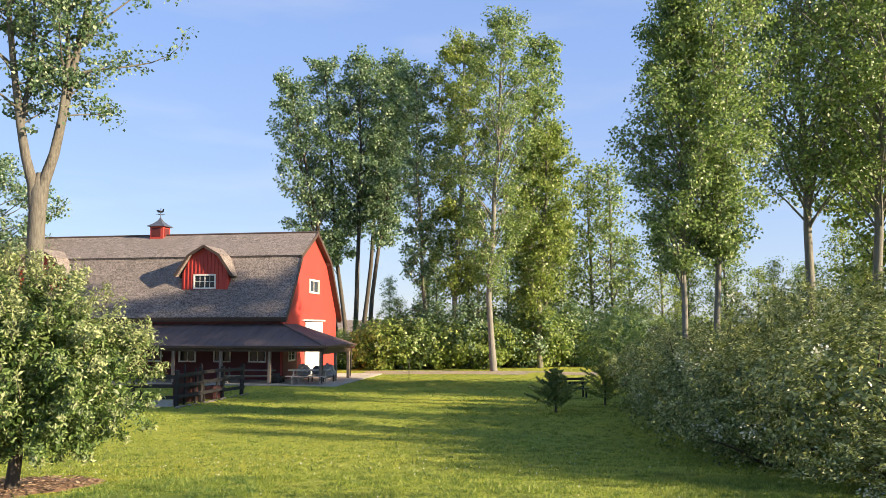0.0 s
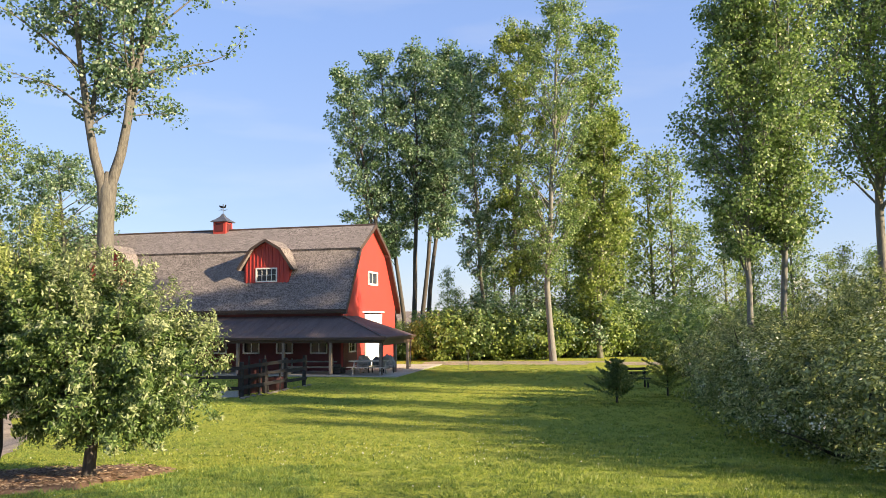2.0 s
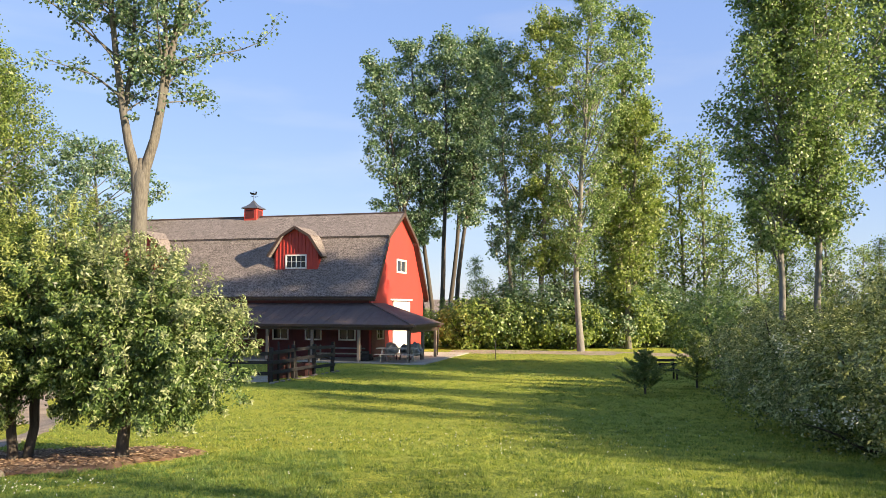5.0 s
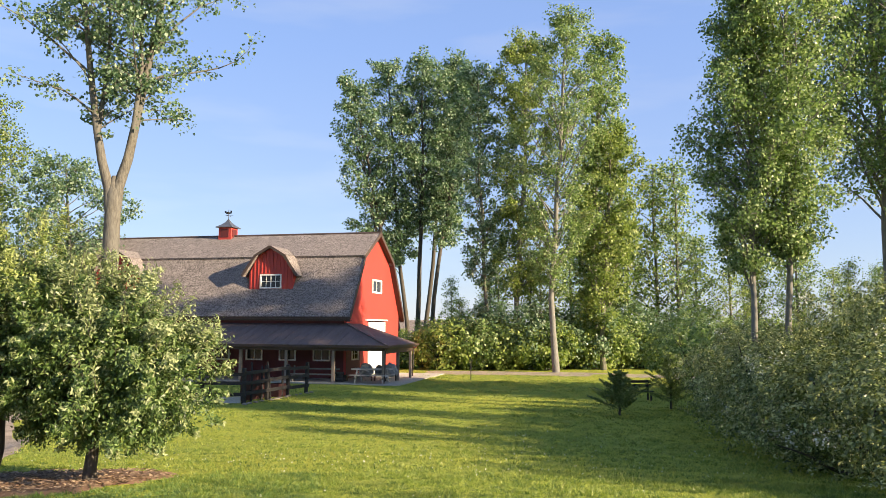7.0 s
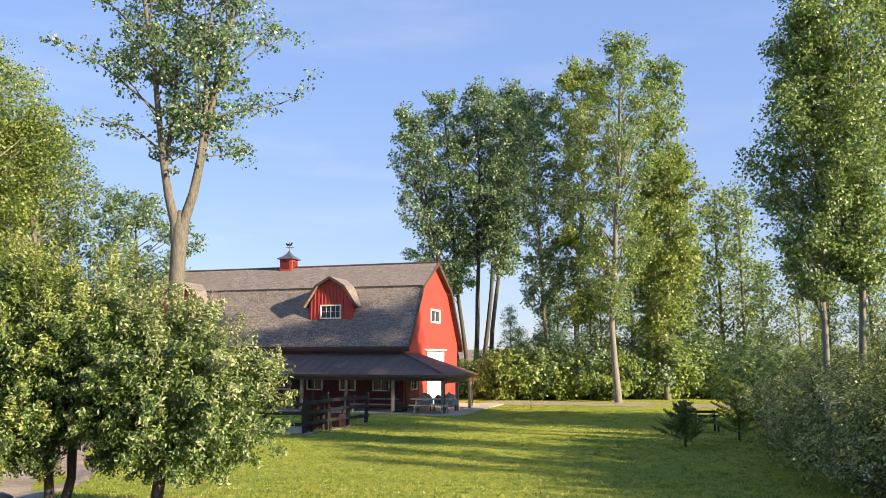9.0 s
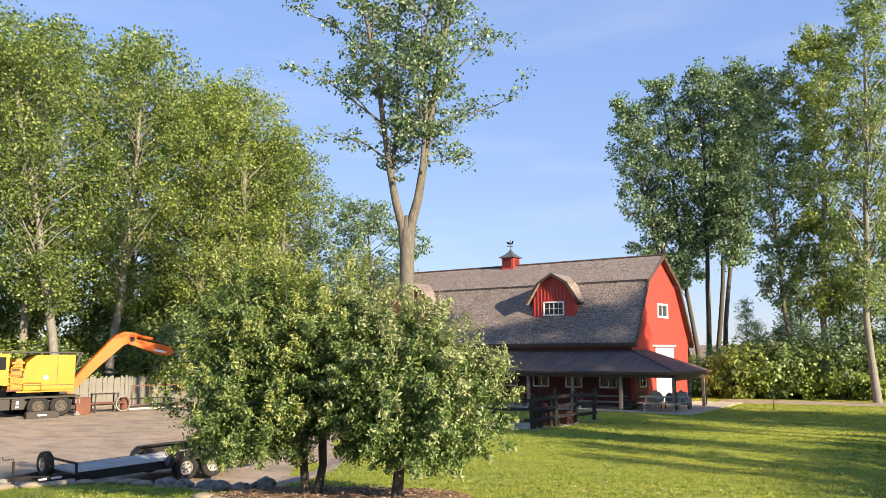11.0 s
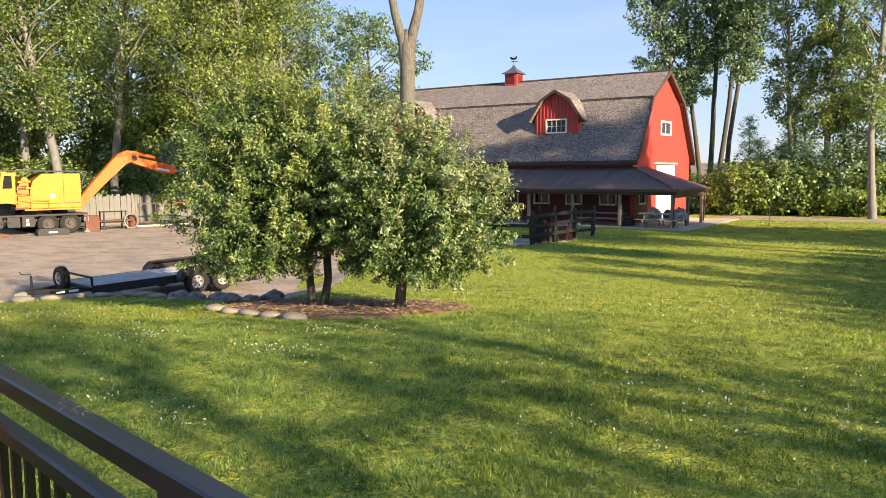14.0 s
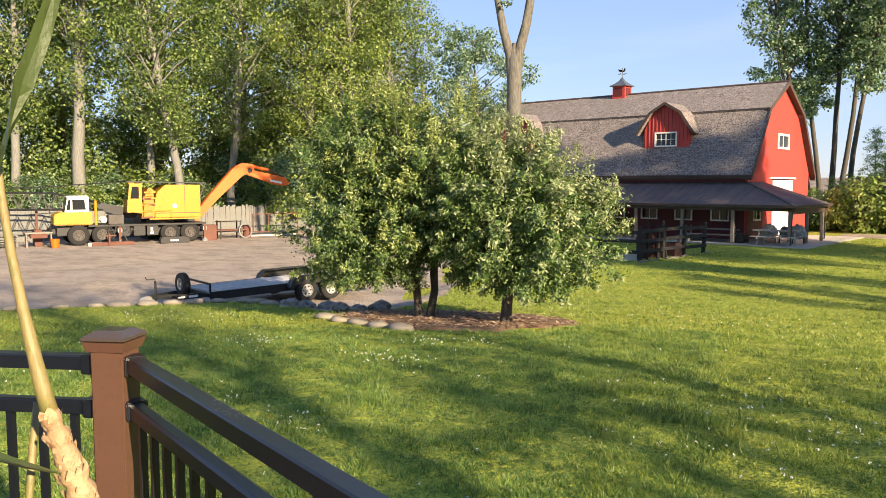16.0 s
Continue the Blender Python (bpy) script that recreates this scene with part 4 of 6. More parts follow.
forked_tree(-17.1, 32.85)
poplar("small_tree", 42, -31.0, 54.6, 15.8, 0.2, (-1.2, 0), [(0.3, 2.2), (0.5, 4.5), (0.8, 3.9), (1.0, 1.0)], 56, 15000, "leaf_dark", "leafy young tree behind the barn", leaf=0.2, steep=0.8)

# wood on the far side of the gravel yard
G = "wood behind the yard"
FORK = [((0, 0, 0), (0.8, 1.2, 29.7), 0.5, 0.6), ((0.25, 0.4, 13.0), (-2.2, -3.4, 28.5), 0.26, 0.4)]      # one trunk that parts halfway up
for s, x, y, h, r, lean, low, wide, mat in ((51, -50.6, 32.2, 27, 0.46, (0.7, 1.1), 0.34, 4.2, "leaf_wood"), (52, -44.9, 36.7, 24.5, 0.34, (-3.0, -3.6), 0.26, 4.6, "leaf_wood"), (53, -44.3, 40.4, 26, 0.34, (1.1, 1.2), 0.26, 5.0, "leaf_wood"), (54, -42.0, 45.6, 24, 0.34, (0.8, 0.9), 0.28, 5.4, "leaf_under"),
                                         (55, -54.0, 29.8, 27, 0.34, (0.2, 0.3), 0.28, 4.4, "leaf_wood"), (56, -37.6, 50.1, 20.5, 0.28, (0.5, 0.4), 0.30, 4.0, "leaf_wood"), (57, -48.6, 36.6, 26, 0.3, (0.3, 0.5), 0.30, 4.4, "leaf_wood"), (58, -38.6, 47.3, 24.0, 0.34, (0, 0), 0.28, 4.8, "leaf_under"), (59, -58.0, 26.0, 27, 0.32, (0, 0), 0.28, 4.6, "leaf_dark")):
    x, y, h, wide = x * 1.1, y * 1.1, h * 1.1, wide * 1.12
    poplar("wood_tree", s, x, y, h, r, lean, tall(low, wide, 1.0), 62, 22000, mat, "large leafy tree with pale leaning limbs", leaf=0.2, spread=1.25, steep=0.9, bark_mat="bark_pale", group=G, stems=FORK if s == 51 else None)

for s, az, d, h in ((61, -63, 74, 33), (62, -58, 76, 34), (63, -52.5, 78, 34), (64, -47, 76, 33), (65, -42.5, 76, 28.5), (66, -38.5, 74, 23)):
    poplar("wood_tree", s, d * math.sin(radians(az)), d * math.cos(radians(az)), h, 0.4, (0.5, 0.3), tall(0.2, 6.0, 1.5), 56, 12000, "leaf_wood", "large leafy tree deep in the wood", leaf=0.34, spread=1.6, steep=0.9, bark_mat="bark_pale", group=G)

# young trees and far wood, from a few shapes
young = [tall_tree(70 + k, 11.0 + 1.5 * k, 0.11, (0.4 - 0.3 * k, 0.2), [(0.16, 1.0), (0.45, 2.1), (0.8, 1.5), (1.0, 0.3)], 32, 3500, 0.19, 0.8, M["bark_grey"], M[("leaf_under", "leaf_yellow", "leaf_poplar")[k]], 0.9) for k in range(3)]
rng = random.Random(4)
for k in range(30):
    az = radians(-7 + 40 * k / 29 + rng.uniform(-0.8, 0.8))
    d = rng.uniform(65, 80) + 0.5 * max(0, math.degrees(az) - 3)
    s = rng.uniform(0.85, 1.1) * float(np.interp(math.degrees(az), [-8, -4.6, -4.2, -1, 3, 6, 9, 12, 15, 21, 24, 27, 33], [0.3, 0.3, 0.58, 0.72, 0.95, 1.2, 1.35, 1.3, 1.15, 0.9, 0.7, 0.9, 0.9]))
    if -9.5 < math.degrees(az) < -3 and d < 72:
        d += 10
    x, y = d * math.sin(az), d * math.cos(az)
    plant_tree("young_tree", young[k % 3], pose(x, y, -0.05, 0, 0, rng.uniform(0, 360)) @ Matrix.Diagonal((s, s, s, 1)), "slender young tree at the wood's edge", "tree", "young trees at the wood's edge")
for k in range(11):
    az = radians(-68 + 46 * k / 10 + rng.uniform(-0.8, 0.8))
    d = rng.uniform(72, 84) if math.degrees(az) < -36 else rng.uniform(84, 96)
    s = rng.uniform(0.9, 1.35) if math.degrees(az) < -36 else rng.uniform(0.5, 0.7)
    plant_tree("young_tree", young[(k + 1) % 3], pose(d * math.sin(az), d * math.cos(az), -0.05, 0, 0, rng.uniform(0, 360)) @ Matrix.Diagonal((s, s, s, 1)), "slender tree deep in the wood", "tree", "young trees behind the yard")

# ---- bushes ----
under = [shrub(90 + k, 2.2, 2.2, 3.2 + 0.6 * k, 3800, 0.19, 0.7, 130, 0.5, M["bark_dark"], M[("leaf_under", "leaf_poplar", "leaf_dark")[k]], 0.0, low=-1.0, core=350) for k in range(3)]
for k in range(34):
    az = radians(-7.5 + 40 * k / 33 + rng.uniform(-0.5, 0.5))
    d = 61.5 + rng.uniform(0, 3.0) + max(0, math.degrees(az) - 3) * 0.5
    s = rng.uniform(0.8, 1.3)
    if -9.5 < math.degrees(az) < -4.5:
        d, s = d + 2, s * 0.72
    plant_shrub("bush", under[k % 3], pose(d * math.sin(az), d * math.cos(az), -0.05, 0, 0, rng.uniform(0, 360)) @ Matrix.Diagonal((s, s, s, 1)), "leafy undergrowth bush at the wood's edge", "bush", "undergrowth by the drive")
for k in range(26):
    az = radians(-70 + 36 * k / 25 + rng.uniform(-0.5, 0.5))
    d = 64.5 + rng.uniform(0, 5) - 4 * max(0, -az - 0.9)
    s = rng.uniform(0.9, 1.5)
    plant_shrub("bush", under[(k * 2) % 3], pose(d * math.sin(az), d * math.cos(az), -0.05, 0, 0, rng.uniform(0, 360)) @ Matrix.Diagonal((s, s, s, 1)), "leafy undergrowth bush behind the board fence", "bush", "undergrowth behind the yard")
thicket = shrub(97, 6.0, 6.0, 9.5, 6500, 0.27, 0.75, 190, 1.2, M["bark_dark"], M["leaf_wood"], 0.0, low=-1.0)
for k in range(13):                             # thick growth deep in the wood
    az, d, s = radians(-67 + 32 * k / 12 + rng.uniform(-0.6, 0.6)), rng.uniform(72, 79), rng.uniform(0.8, 1.15)
    plant_shrub("bush", thicket, pose(d * math.sin(az), d * math.cos(az), -0.05, 0, 0, rng.uniform(0, 360)) @ Matrix.Diagonal((s, s, s, 1)), "tall thicket deep in the wood", "bush", "undergrowth behind the yard")

plant_shrub("bush", shrub(98, 2.5, 2.5, 4.7, 7000, 0.15, 0.6, 170, 0.42, M["bark_dark"], M["leaf_poplar"], 0.0, low=-1.0, core=500), pose(10.2, 43.8, -0.05), "rounded dense green bush past the hedge", "bush", "undergrowth by the drive")

# silvery hedge beside the lawn
hedge = [shrub(110 + k, 2.6, 2.6, 3.3, 20000, 0.095, 0.42, 300, 0.12, M["bark_dark"], M["leaf_hedge"], 0.0, 12, 0.2, 9, 0.45, -0.95, 0.36, 1800) for k in range(2)]
for k, (x, y, s, sz) in enumerate(((7.4, 17.2, 1.0, 0.85), (7.6, 21.2, 1.0, 0.95), (8.6, 25.6, 1.05, 1.0), (10.0, 30.5, 1.1, 0.95), (11.2, 36.0, 1.15, 1.0), (10.6, 17.8, 1.1, 1.15), (11.4, 22.4, 1.1, 1.3), (12.8, 27.5, 1.15, 1.25), (14.5, 33.0, 1.2, 1.1), (13.8, 19.5, 1.1, 1.35), (15.6, 24.5, 1.2, 1.4), (7.8, 13.7, 1.0, 0.9), (12.6, 15.2, 1.1, 1.3), (7.7, 11.1, 0.85, 0.55))):
    plant_shrub("hedge_bush", hedge[k % 2], pose(x, y, ground_z(x, y) - 0.08, 0, 0, 77 * k) @ Matrix.Diagonal((s, s, s * sz, 1)), "dense silvery green hedge bush with white blossom", "bush", "hedge beside the lawn")

# two bushy willows in the mulch bed
def bushy_tree(seed, x, y, stems, domes, clear, label, tip_mat, tip_label):
    """domes: centre, half widths and leaf count of each rounded mass of the crown."""
    rng = np.random.default_rng(seed)
    t = thing("willow", pose(x, y, ground_z(x, y)), label, "tree", "willows in the mulch bed")
    quads, tips, geo = [], [], Geo()
    knees = []
    for k in range(stems):
        a = 6.28 * k / stems + 0.6
        r = 0.085 if stems > 1 else 0.105
        off = 0.11 if stems > 1 else 0.0
        f = (math.cos(a) * off, math.sin(a) * off)
        knee = (f[0] * 1.8, f[1] * 1.8, 1.2)
        geo.tube([(f[0], f[1], -0.1), (f[0] * 1.1 + rng.normal() * 0.02, f[1] * 1.1, 0.2), (f[0] * 1.6 + rng.normal() * 0.03, f[1] * 1.6, 0.6), (f[0] * 1.7, f[1] * 1.7, 0.95), knee], [r * 1.4, r * 1.05, r * 0.95, r * 1.0, r * 0.85], 9, caps=False)
        knees.append(knee)
    for (cx, cy, cz), (rx, ry, rz), count in domes:
        n = int(count / 130)
        d = unit(rng.normal(size=(n, 3)))
        s = rng.uniform(0.015, 1.05, (n, 1)) ** 0.33
        lump = np.array([[1 + 0.42 * noise.noise(Vector(p) * 2.9 + Vector((seed, 0, 0)))] for p in d])
        c = np.array([cx, cy, cz]) + d * s * lump * np.array([rx, ry, rz])
        c[:, 2] = np.maximum(c[:, 2], clear + rng.uniform(0, 0.3, n))
        for k in range(n):
            if k % 4 == 0:
                limb(rng, geo, knees[k % len(knees)], c[k], 0.035, 0.006, 0.1, 5, 4)
            m = 175 + int(rng.integers(0, 100))
            tip = unit(d[k] + np.array([0, 0, 0.25]) + rng.normal(size=3) * 0.3)
            along = rng.uniform(-1, 1, (m, 1))
            p = c[k] + tip * along * 0.36 + rng.normal(size=(m, 3)) * 0.075 * (1.1 - 0.7 * along)
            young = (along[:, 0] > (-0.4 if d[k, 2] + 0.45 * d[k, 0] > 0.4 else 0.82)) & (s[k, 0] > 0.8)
            out = np.repeat(d[k][None], m, 0) * 0.6
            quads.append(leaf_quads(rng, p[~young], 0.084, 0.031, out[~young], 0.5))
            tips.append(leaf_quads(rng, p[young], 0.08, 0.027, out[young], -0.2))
        q = unit(rng.normal(size=(count // 9, 3))) * rng.uniform(0.05, 1, (count // 9, 1)) ** 0.33 * 0.68
        q = np.array([cx, cy, cz]) + q * np.array([rx, ry, rz])
        quads.append(leaf_quads(rng, q[q[:, 2] > clear + 0.3], 0.13, 0.055))      # larger leaves added deep in the crown to block light
        for k in range(int(count / 420)):          # upright shoots that stand out of the crown
            d = unit(rng.normal(size=3) + np.array([0, 0, 0.9]))
            if d[2] < 0.1:
                continue
            a = np.array([cx, cy, cz]) + d * np.array([rx, ry, rz]) * 0.9
            b = a + unit(d + np.array([0, 0, 0.9])) * rng.uniform(0.25, 0.6)
            geo.tube([tuple(a), tuple(b)], [0.008, 0.003], 3, caps=False)
            f = rng.uniform(0, 1, (40, 1))
            tips.append(leaf_quads(rng, a + (b - a) * f + rng.normal(size=(40, 3)) * 0.045, 0.085, 0.028, None, -0.6))
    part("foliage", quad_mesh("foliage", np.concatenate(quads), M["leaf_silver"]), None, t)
    part("young_sunlit_growth", quad_mesh("young_sunlit_growth", np.concatenate(tips), M[tip_mat]), None, t, tip_label)
    part("trunk", geo, M["bark_dark"], t, "dark rough trunk", smooth=True)
    return t


bushy_tree(130, -8.98, 13.35, 2, [((-1.0, -0.5, 2.15), (1.6, 1.42, 1.47), 20000), ((0.1, 0.1, 3.02), (1.55, 1.42, 1.6), 18000), ((-1.1, -0.6, 3.42), (1.22, 1.22, 1.38), 12000), ((-1.0, -0.5, 1.5), (1.8, 1.55, 0.9), 10000)], 0.8, "bushy yellow-green willow with two dark stems", "leaf_lime_sunlit", "yellow-green young leaves, set on the sun side to imitate sunlight")
bushy_tree(131, -7.0, 13.2, 1, [((0.22, 0.1, 2.2), (1.42, 1.4, 1.33), 22000), ((-0.7, 0, 2.7), (1.4, 1.25, 1.15), 12000), ((-0.95, 0.1, 2.0), (1.0, 1.0, 1.2), 7000), ((0.8, 0.38, 1.85), (1.25, 1.1, 1.0), 10000), ((0.3, 0.0, 1.3), (1.38, 1.2, 0.68), 7000)], 0.6, "rounded silvery willow on one dark trunk", "leaf_tip_sunlit", "pale silvery young leaves, set on the sun side to imitate sunlight")

# unseen trees added beside the house to cast shade over the near lawn
shade = tall_tree(140, 11.0, 0.2, (0.3, 0), [(0.2, 1.6), (0.45, 3.2), (0.8, 2.4), (1.0, 0.5)], 36, 640, 0.26, 0.9, M["bark_grey"], M["leaf_poplar"], 0.8)
for k, (x, y, s) in enumerate(((15.5, 2.0, 0.9), (20.5, -2.8, 1.0), (27.0, -4.5, 1.25), (25.0, 0.5, 1.0))):
    plant_tree("shade_caster", shade, pose(x, y, ground_z(x, y) - 0.05, 0, 0, 70 * k) @ Matrix.Diagonal((s, s, s, 1)), "unseen leafy tree added to shade the near lawn", "tree", "trees beside the house")

dense = tall_tree(141, 11.0, 0.2, (0.3, 0), [(0.2, 1.6), (0.45, 3.2), (0.8, 2.6), (1.0, 0.8)], 40, 900, 0.26, 0.9, M["bark_grey"], M["leaf_poplar"], 0.8)
for k, (x, y, s) in enumerate(((17.0, -4.1, 1.0),)):
    plant_tree("shade_caster", dense, pose(x, y, ground_z(x, y) - 0.05, 0, 0, 50 * k) @ Matrix.Diagonal((s * 0.6, s * 0.6, s * 1.15, 1)), "unseen dense tree added to shade the near lawn", "tree", "trees beside the house")

slim = tall_tree(144, 9.6, 0.1, (0.2, 0), [(0.52, 0.7), (0.66, 1.25), (0.88, 1.0), (1.0, 0.3)], 32, 1300, 0.19, 0.5, M["bark_grey"], M["leaf_poplar"], 0.9)
for k, (x, y, w, h) in enumerate(((15.2, 19.8, 1.0, 0.97), (17.0, 16.1, 0.7, 1.0), (16.8, 23.0, 0.95, 1.02))):
    plant_tree("small_tree", slim, pose(x, y, ground_z(x, y) - 0.05, 0, 0, 80 * k) @ Matrix.Diagonal((w, w, h, 1)), "unseen slender tree added to streak the lawn with shade", "tree", "slender trees behind the hedge")

poplar("shade_caster", 142, 27.0, -7.2, 22.0, 0.3, (0.3, 0), [(0.66, 1.5), (0.78, 3.4), (0.9, 3.0), (1.0, 0.8)], 44, 750, "leaf_poplar", "unseen tall tree with a high crown, added to shade lawn and yard", leaf=0.3, spread=0.9, group="trees beside the house")

# small spruces at the lawn's edge
def spruce(seed, height, width, mat):
    rng = np.random.default_rng(seed)
    geo, quads = Geo().tube([(0, 0, -0.05), (0.02, 0, height * 0.5), (0, 0, height)], [0.05, 0.03, 0.008], 7, caps=False), []
    for k in range(46):
        f = 0.12 + 0.86 * k / 45
        a, reach = 2.4 * k, width * (1 - f) ** 0.8 * rng.uniform(0.5, 1.25) + 0.08
        p0 = np.array([0, 0, f * height])
        p1 = p0 + np.array([math.cos(a) * reach, math.sin(a) * reach, reach * rng.uniform(0.25, 0.7)])
        geo.tube([tuple(p0), tuple(p1)], [0.012, 0.004], 3, caps=False)
        n = int(60 + 130 * reach)
        s = rng.uniform(0.1, 1.05, (n, 1))
        c = p0 + (p1 - p0) * s + rng.normal(size=(n, 3)) * 0.06 * (1.2 - s)
        quads.append(leaf_quads(rng, c, 0.13, 0.03, None, -0.4))
    return geo.mesh("trunk", M["bark_dark"], smooth=True), quad_mesh("needles", np.concatenate(quads), M[mat])


for seed, x, y, h, w, mat, lab in ((150, 4.43, 31.1, 1.65, 1.25, "leaf_spruce", "small dark spruce on the lawn"), (151, 6.9, 33.7, 2.25, 1.2, "leaf_spruce_sunlit", "small green spruce beside the hedge, coloured as sunlit")):
    plant_tree("spruce", spruce(seed, h, w, mat), pose(x, y, ground_z(x, y)), lab, "tree", "small spruces")

# ---- things in the yard ----
def wheel(parent, x, y, z, r, w, rim_mat, name="wheel", lugs=6, m_extra=None):
    """Wheel with its axle along local y, as a part with rim and hub."""
    lay = pose(x, y, z, 90, 0, 0)
    if m_extra is not None:
        lay = m_extra
    prof = [(r * 0.55, -w / 2), (r * 0.86, -w / 2), (r * 0.97, -w * 0.4), (r, -w * 0.2), (r, w * 0.2), (r * 0.97, w * 0.4), (r * 0.86, w / 2), (r * 0.55, w / 2)]
    t = part(name, Geo().lathe(prof, 28, None, False), M["rubber"], parent, m=lay, smooth=False)
    part("rim", Geo().lathe([(r * 0.55, -w * 0.42), (r * 0.555, w * 0.44), (r * 0.49, w * 0.46), (r * 0.45, w * 0.3), (r * 0.2, w * 0.22), (r * 0.17, w * 0.45), (r * 0.05, w * 0.47)], 24), rim_mat, t)
    hole = Geo().lathe([(r * 0.07, 0), (r * 0.075, w * 0.06), (r * 0.03, w * 0.065)], 8).mesh("vent_hole", M["black_steel"])
    for k in range(lugs):
        a = 2 * math.pi * k / lugs
        part("vent_hole", hole, None, t, m=pose(math.cos(a) * r * 0.35, math.sin(a) * r * 0.35, w * 0.255))
    return t


def make_trailer():
    t = thing("flatbed_trailer", pose(-16.95, 18.45, ground_z(-16.95, 18.45) + 0.07, 0, -1.5, 71) @ Matrix.Diagonal((1.09, 1.09, 1.09, 1)), "black tandem axle flatbed trailer with grey plank deck", "trailer")
    # x points from the tongue to the rear, y away; the near wheels stand at y 0
    r, w, yd = 0.34, 0.22, 2.1
    for x in (0.0, 0.80):
        wheel(t, x, 0.0, r, r, w, M["rim"], m_extra=pose(x, 0.0, r, 90, 0, 0))
        wheel(t, x, yd, r, r, w, M["rim"], m_extra=pose(x, yd, r, -90, 0, 0))
        part("axle", Geo().tube([(x, 0.05, r), (x, yd - 0.05, r)], 0.04, 8), M["black_steel"], t)
    x0, x1, y0, y1, dz = -2.8, 1.95, 0.16, yd - 0.16, 0.55
    for y in (y0, y1 - 0.07):
        part("side_rail", Geo().box(x0, x1, y, y + 0.07, dz - 0.2, dz + 0.02), M["black_steel"], t, bevel=0.006)
    for k in range(7):
        x = x0 + (x1 - x0) * k / 6
        part("cross_member", Geo().box(x - 0.03, x + 0.03, y0 + 0.072, y1 - 0.072, dz - 0.13, dz - 0.035), M["black_steel"], t)
    n = 9
    pw = (y1 - y0 - 0.16) / n
    for k in range(n):
        y = y0 + 0.08 + k * pw
        part("plank", Geo().box(x0 + 0.02, x1 - 0.02, y + 0.006, y + pw - 0.006, dz - 0.03, dz + 0.012 + 0.004 * (k % 3)), M["deck_wood"], t)
    for y, s in ((-0.13, 1), (yd - 0.13, -1)):
        arc = [(-0.56, 0.46), (-0.46, 0.66), (-0.30, 0.78), (1.10, 0.78), (1.26, 0.66), (1.36, 0.46)]
        inner = [(p[0] * 0.985 + 0.006, p[1] - 0.02) for p in arc]
        part("fender", Geo().prism(arc + inner[::-1], y, y + 0.27, "y"), M["black_steel"], t, "black tandem fender")
        skirt = Geo().prism([(-0.56, 0.42), (-0.46, 0.66), (-0.30, 0.78), (1.10, 0.78), (1.26, 0.66), (1.36, 0.42), (1.27, 0.42), (1.16, 0.54), (-0.36, 0.54), (-0.47, 0.42)], y if s > 0 else y + 0.258, y + 0.012 if s > 0 else y + 0.27, "y")
        part("fender_lip", skirt, M["black_steel"], t)
    # tongue, coupler and jack
    mid = yd / 2
    for y in (y0 + 0.25, y1 - 0.25):
        part("tongue_beam", Geo().beam((x0 - 0.02, y, dz - 0.08), (-4.15, mid, dz - 0.06), 0.07, 0.11), M["black_steel"], t)
    part("coupler", Geo().prism([(-4.43, 0.42), (-4.39, 0.5), (-4.25, 0.53), (-4.0, 0.5), (-4.0, 0.38), (-4.4, 0.37)], mid - 0.06, mid + 0.06, "y"), M["grey_steel"], t, bevel=0.01)
    jack = part("jack", Geo().tube([(-4.0, mid - 0.1, 0.24), (-4.0, mid - 0.1, 0.92)], 0.032, 8), M["black_steel"], t)
    part("crank_handle", Geo().tube([(-4.0, mid - 0.1, 0.9), (-4.0, mid - 0.1, 0.97), (-4.23, mid - 0.1, 0.98), (-4.25, mid - 0.1, 1.06)], 0.014, 6), M["black_steel"], jack)
    part("foot", Geo().lathe([(0.09, 0.0), (0.09, 0.02), (0.03, 0.05)], 12, pose(-4.0, mid - 0.1, 0.22)), M["black_steel"], jack)
    # headboard bar and spare wheel on its bracket
    bar = Geo().beam((x0, y0 + 0.02, dz + 0.02), (x0, y0 + 0.02, dz + 0.24), 0.05).beam((x0, y1 - 0.02, dz + 0.02), (x0, y1 - 0.02, dz + 0.24), 0.05).beam((x0, y0, dz + 0.24), (x0, y1, dz + 0.24), 0.05)
    part("head_bar", bar, M["black_steel"], t, "low black bar across the deck's front")
    part("spare_bracket", Geo().beam((-3.2, mid - 0.35, dz - 0.06), (-3.2, mid - 0.35, dz + 0.42), 0.06), M["black_steel"], t)
    wheel(t, 0, 0, 0, 0.31, 0.19, M["rim"], "spare_wheel", 5, pose(-3.33, mid - 0.30, dz + 0.25, 90, 0, -84))
    for y in (y0 + 0.25, y1 - 0.35):
        part("ramp", Geo().box(x1, x1 + 1.15, y, y + 0.34, dz - 0.3, dz - 0.24, pose(0, 0, 0)), M["black_steel"], t)
    part("tail_bar", Geo().box(x1 - 0.02, x1 + 0.05, y0, y1, dz - 0.16, dz + 0.02), M["black_steel"], t)
    # lettering on the tongue box, worn away to plain strokes
    box = part("tool_box", Geo().box(-3.75, -2.95, mid - 0.62, mid - 0.58, dz - 0.14, dz + 0.0), M["black_steel"], t)
    part("mark", Geo().box(-3.6, -3.4, mid - 0.624, mid - 0.621, dz - 0.09, dz - 0.05).box(-3.3, -3.05, mid - 0.624, mid - 0.621, dz - 0.1, dz - 0.04), M["white"], box)


def make_crane():
    a = Vector((-44.68, 28.39, 0)) - Vector((-41.94, 34.56, 0))
    ang = math.degrees(math.atan2(-a.y, -a.x))
    t = thing("truck_crane", pose(-41.94, 34.56, -0.37, 0, 0, ang), "old yellow lattice boom truck crane parked on gravel", "crane truck")
    r, w = 0.63, 0.34
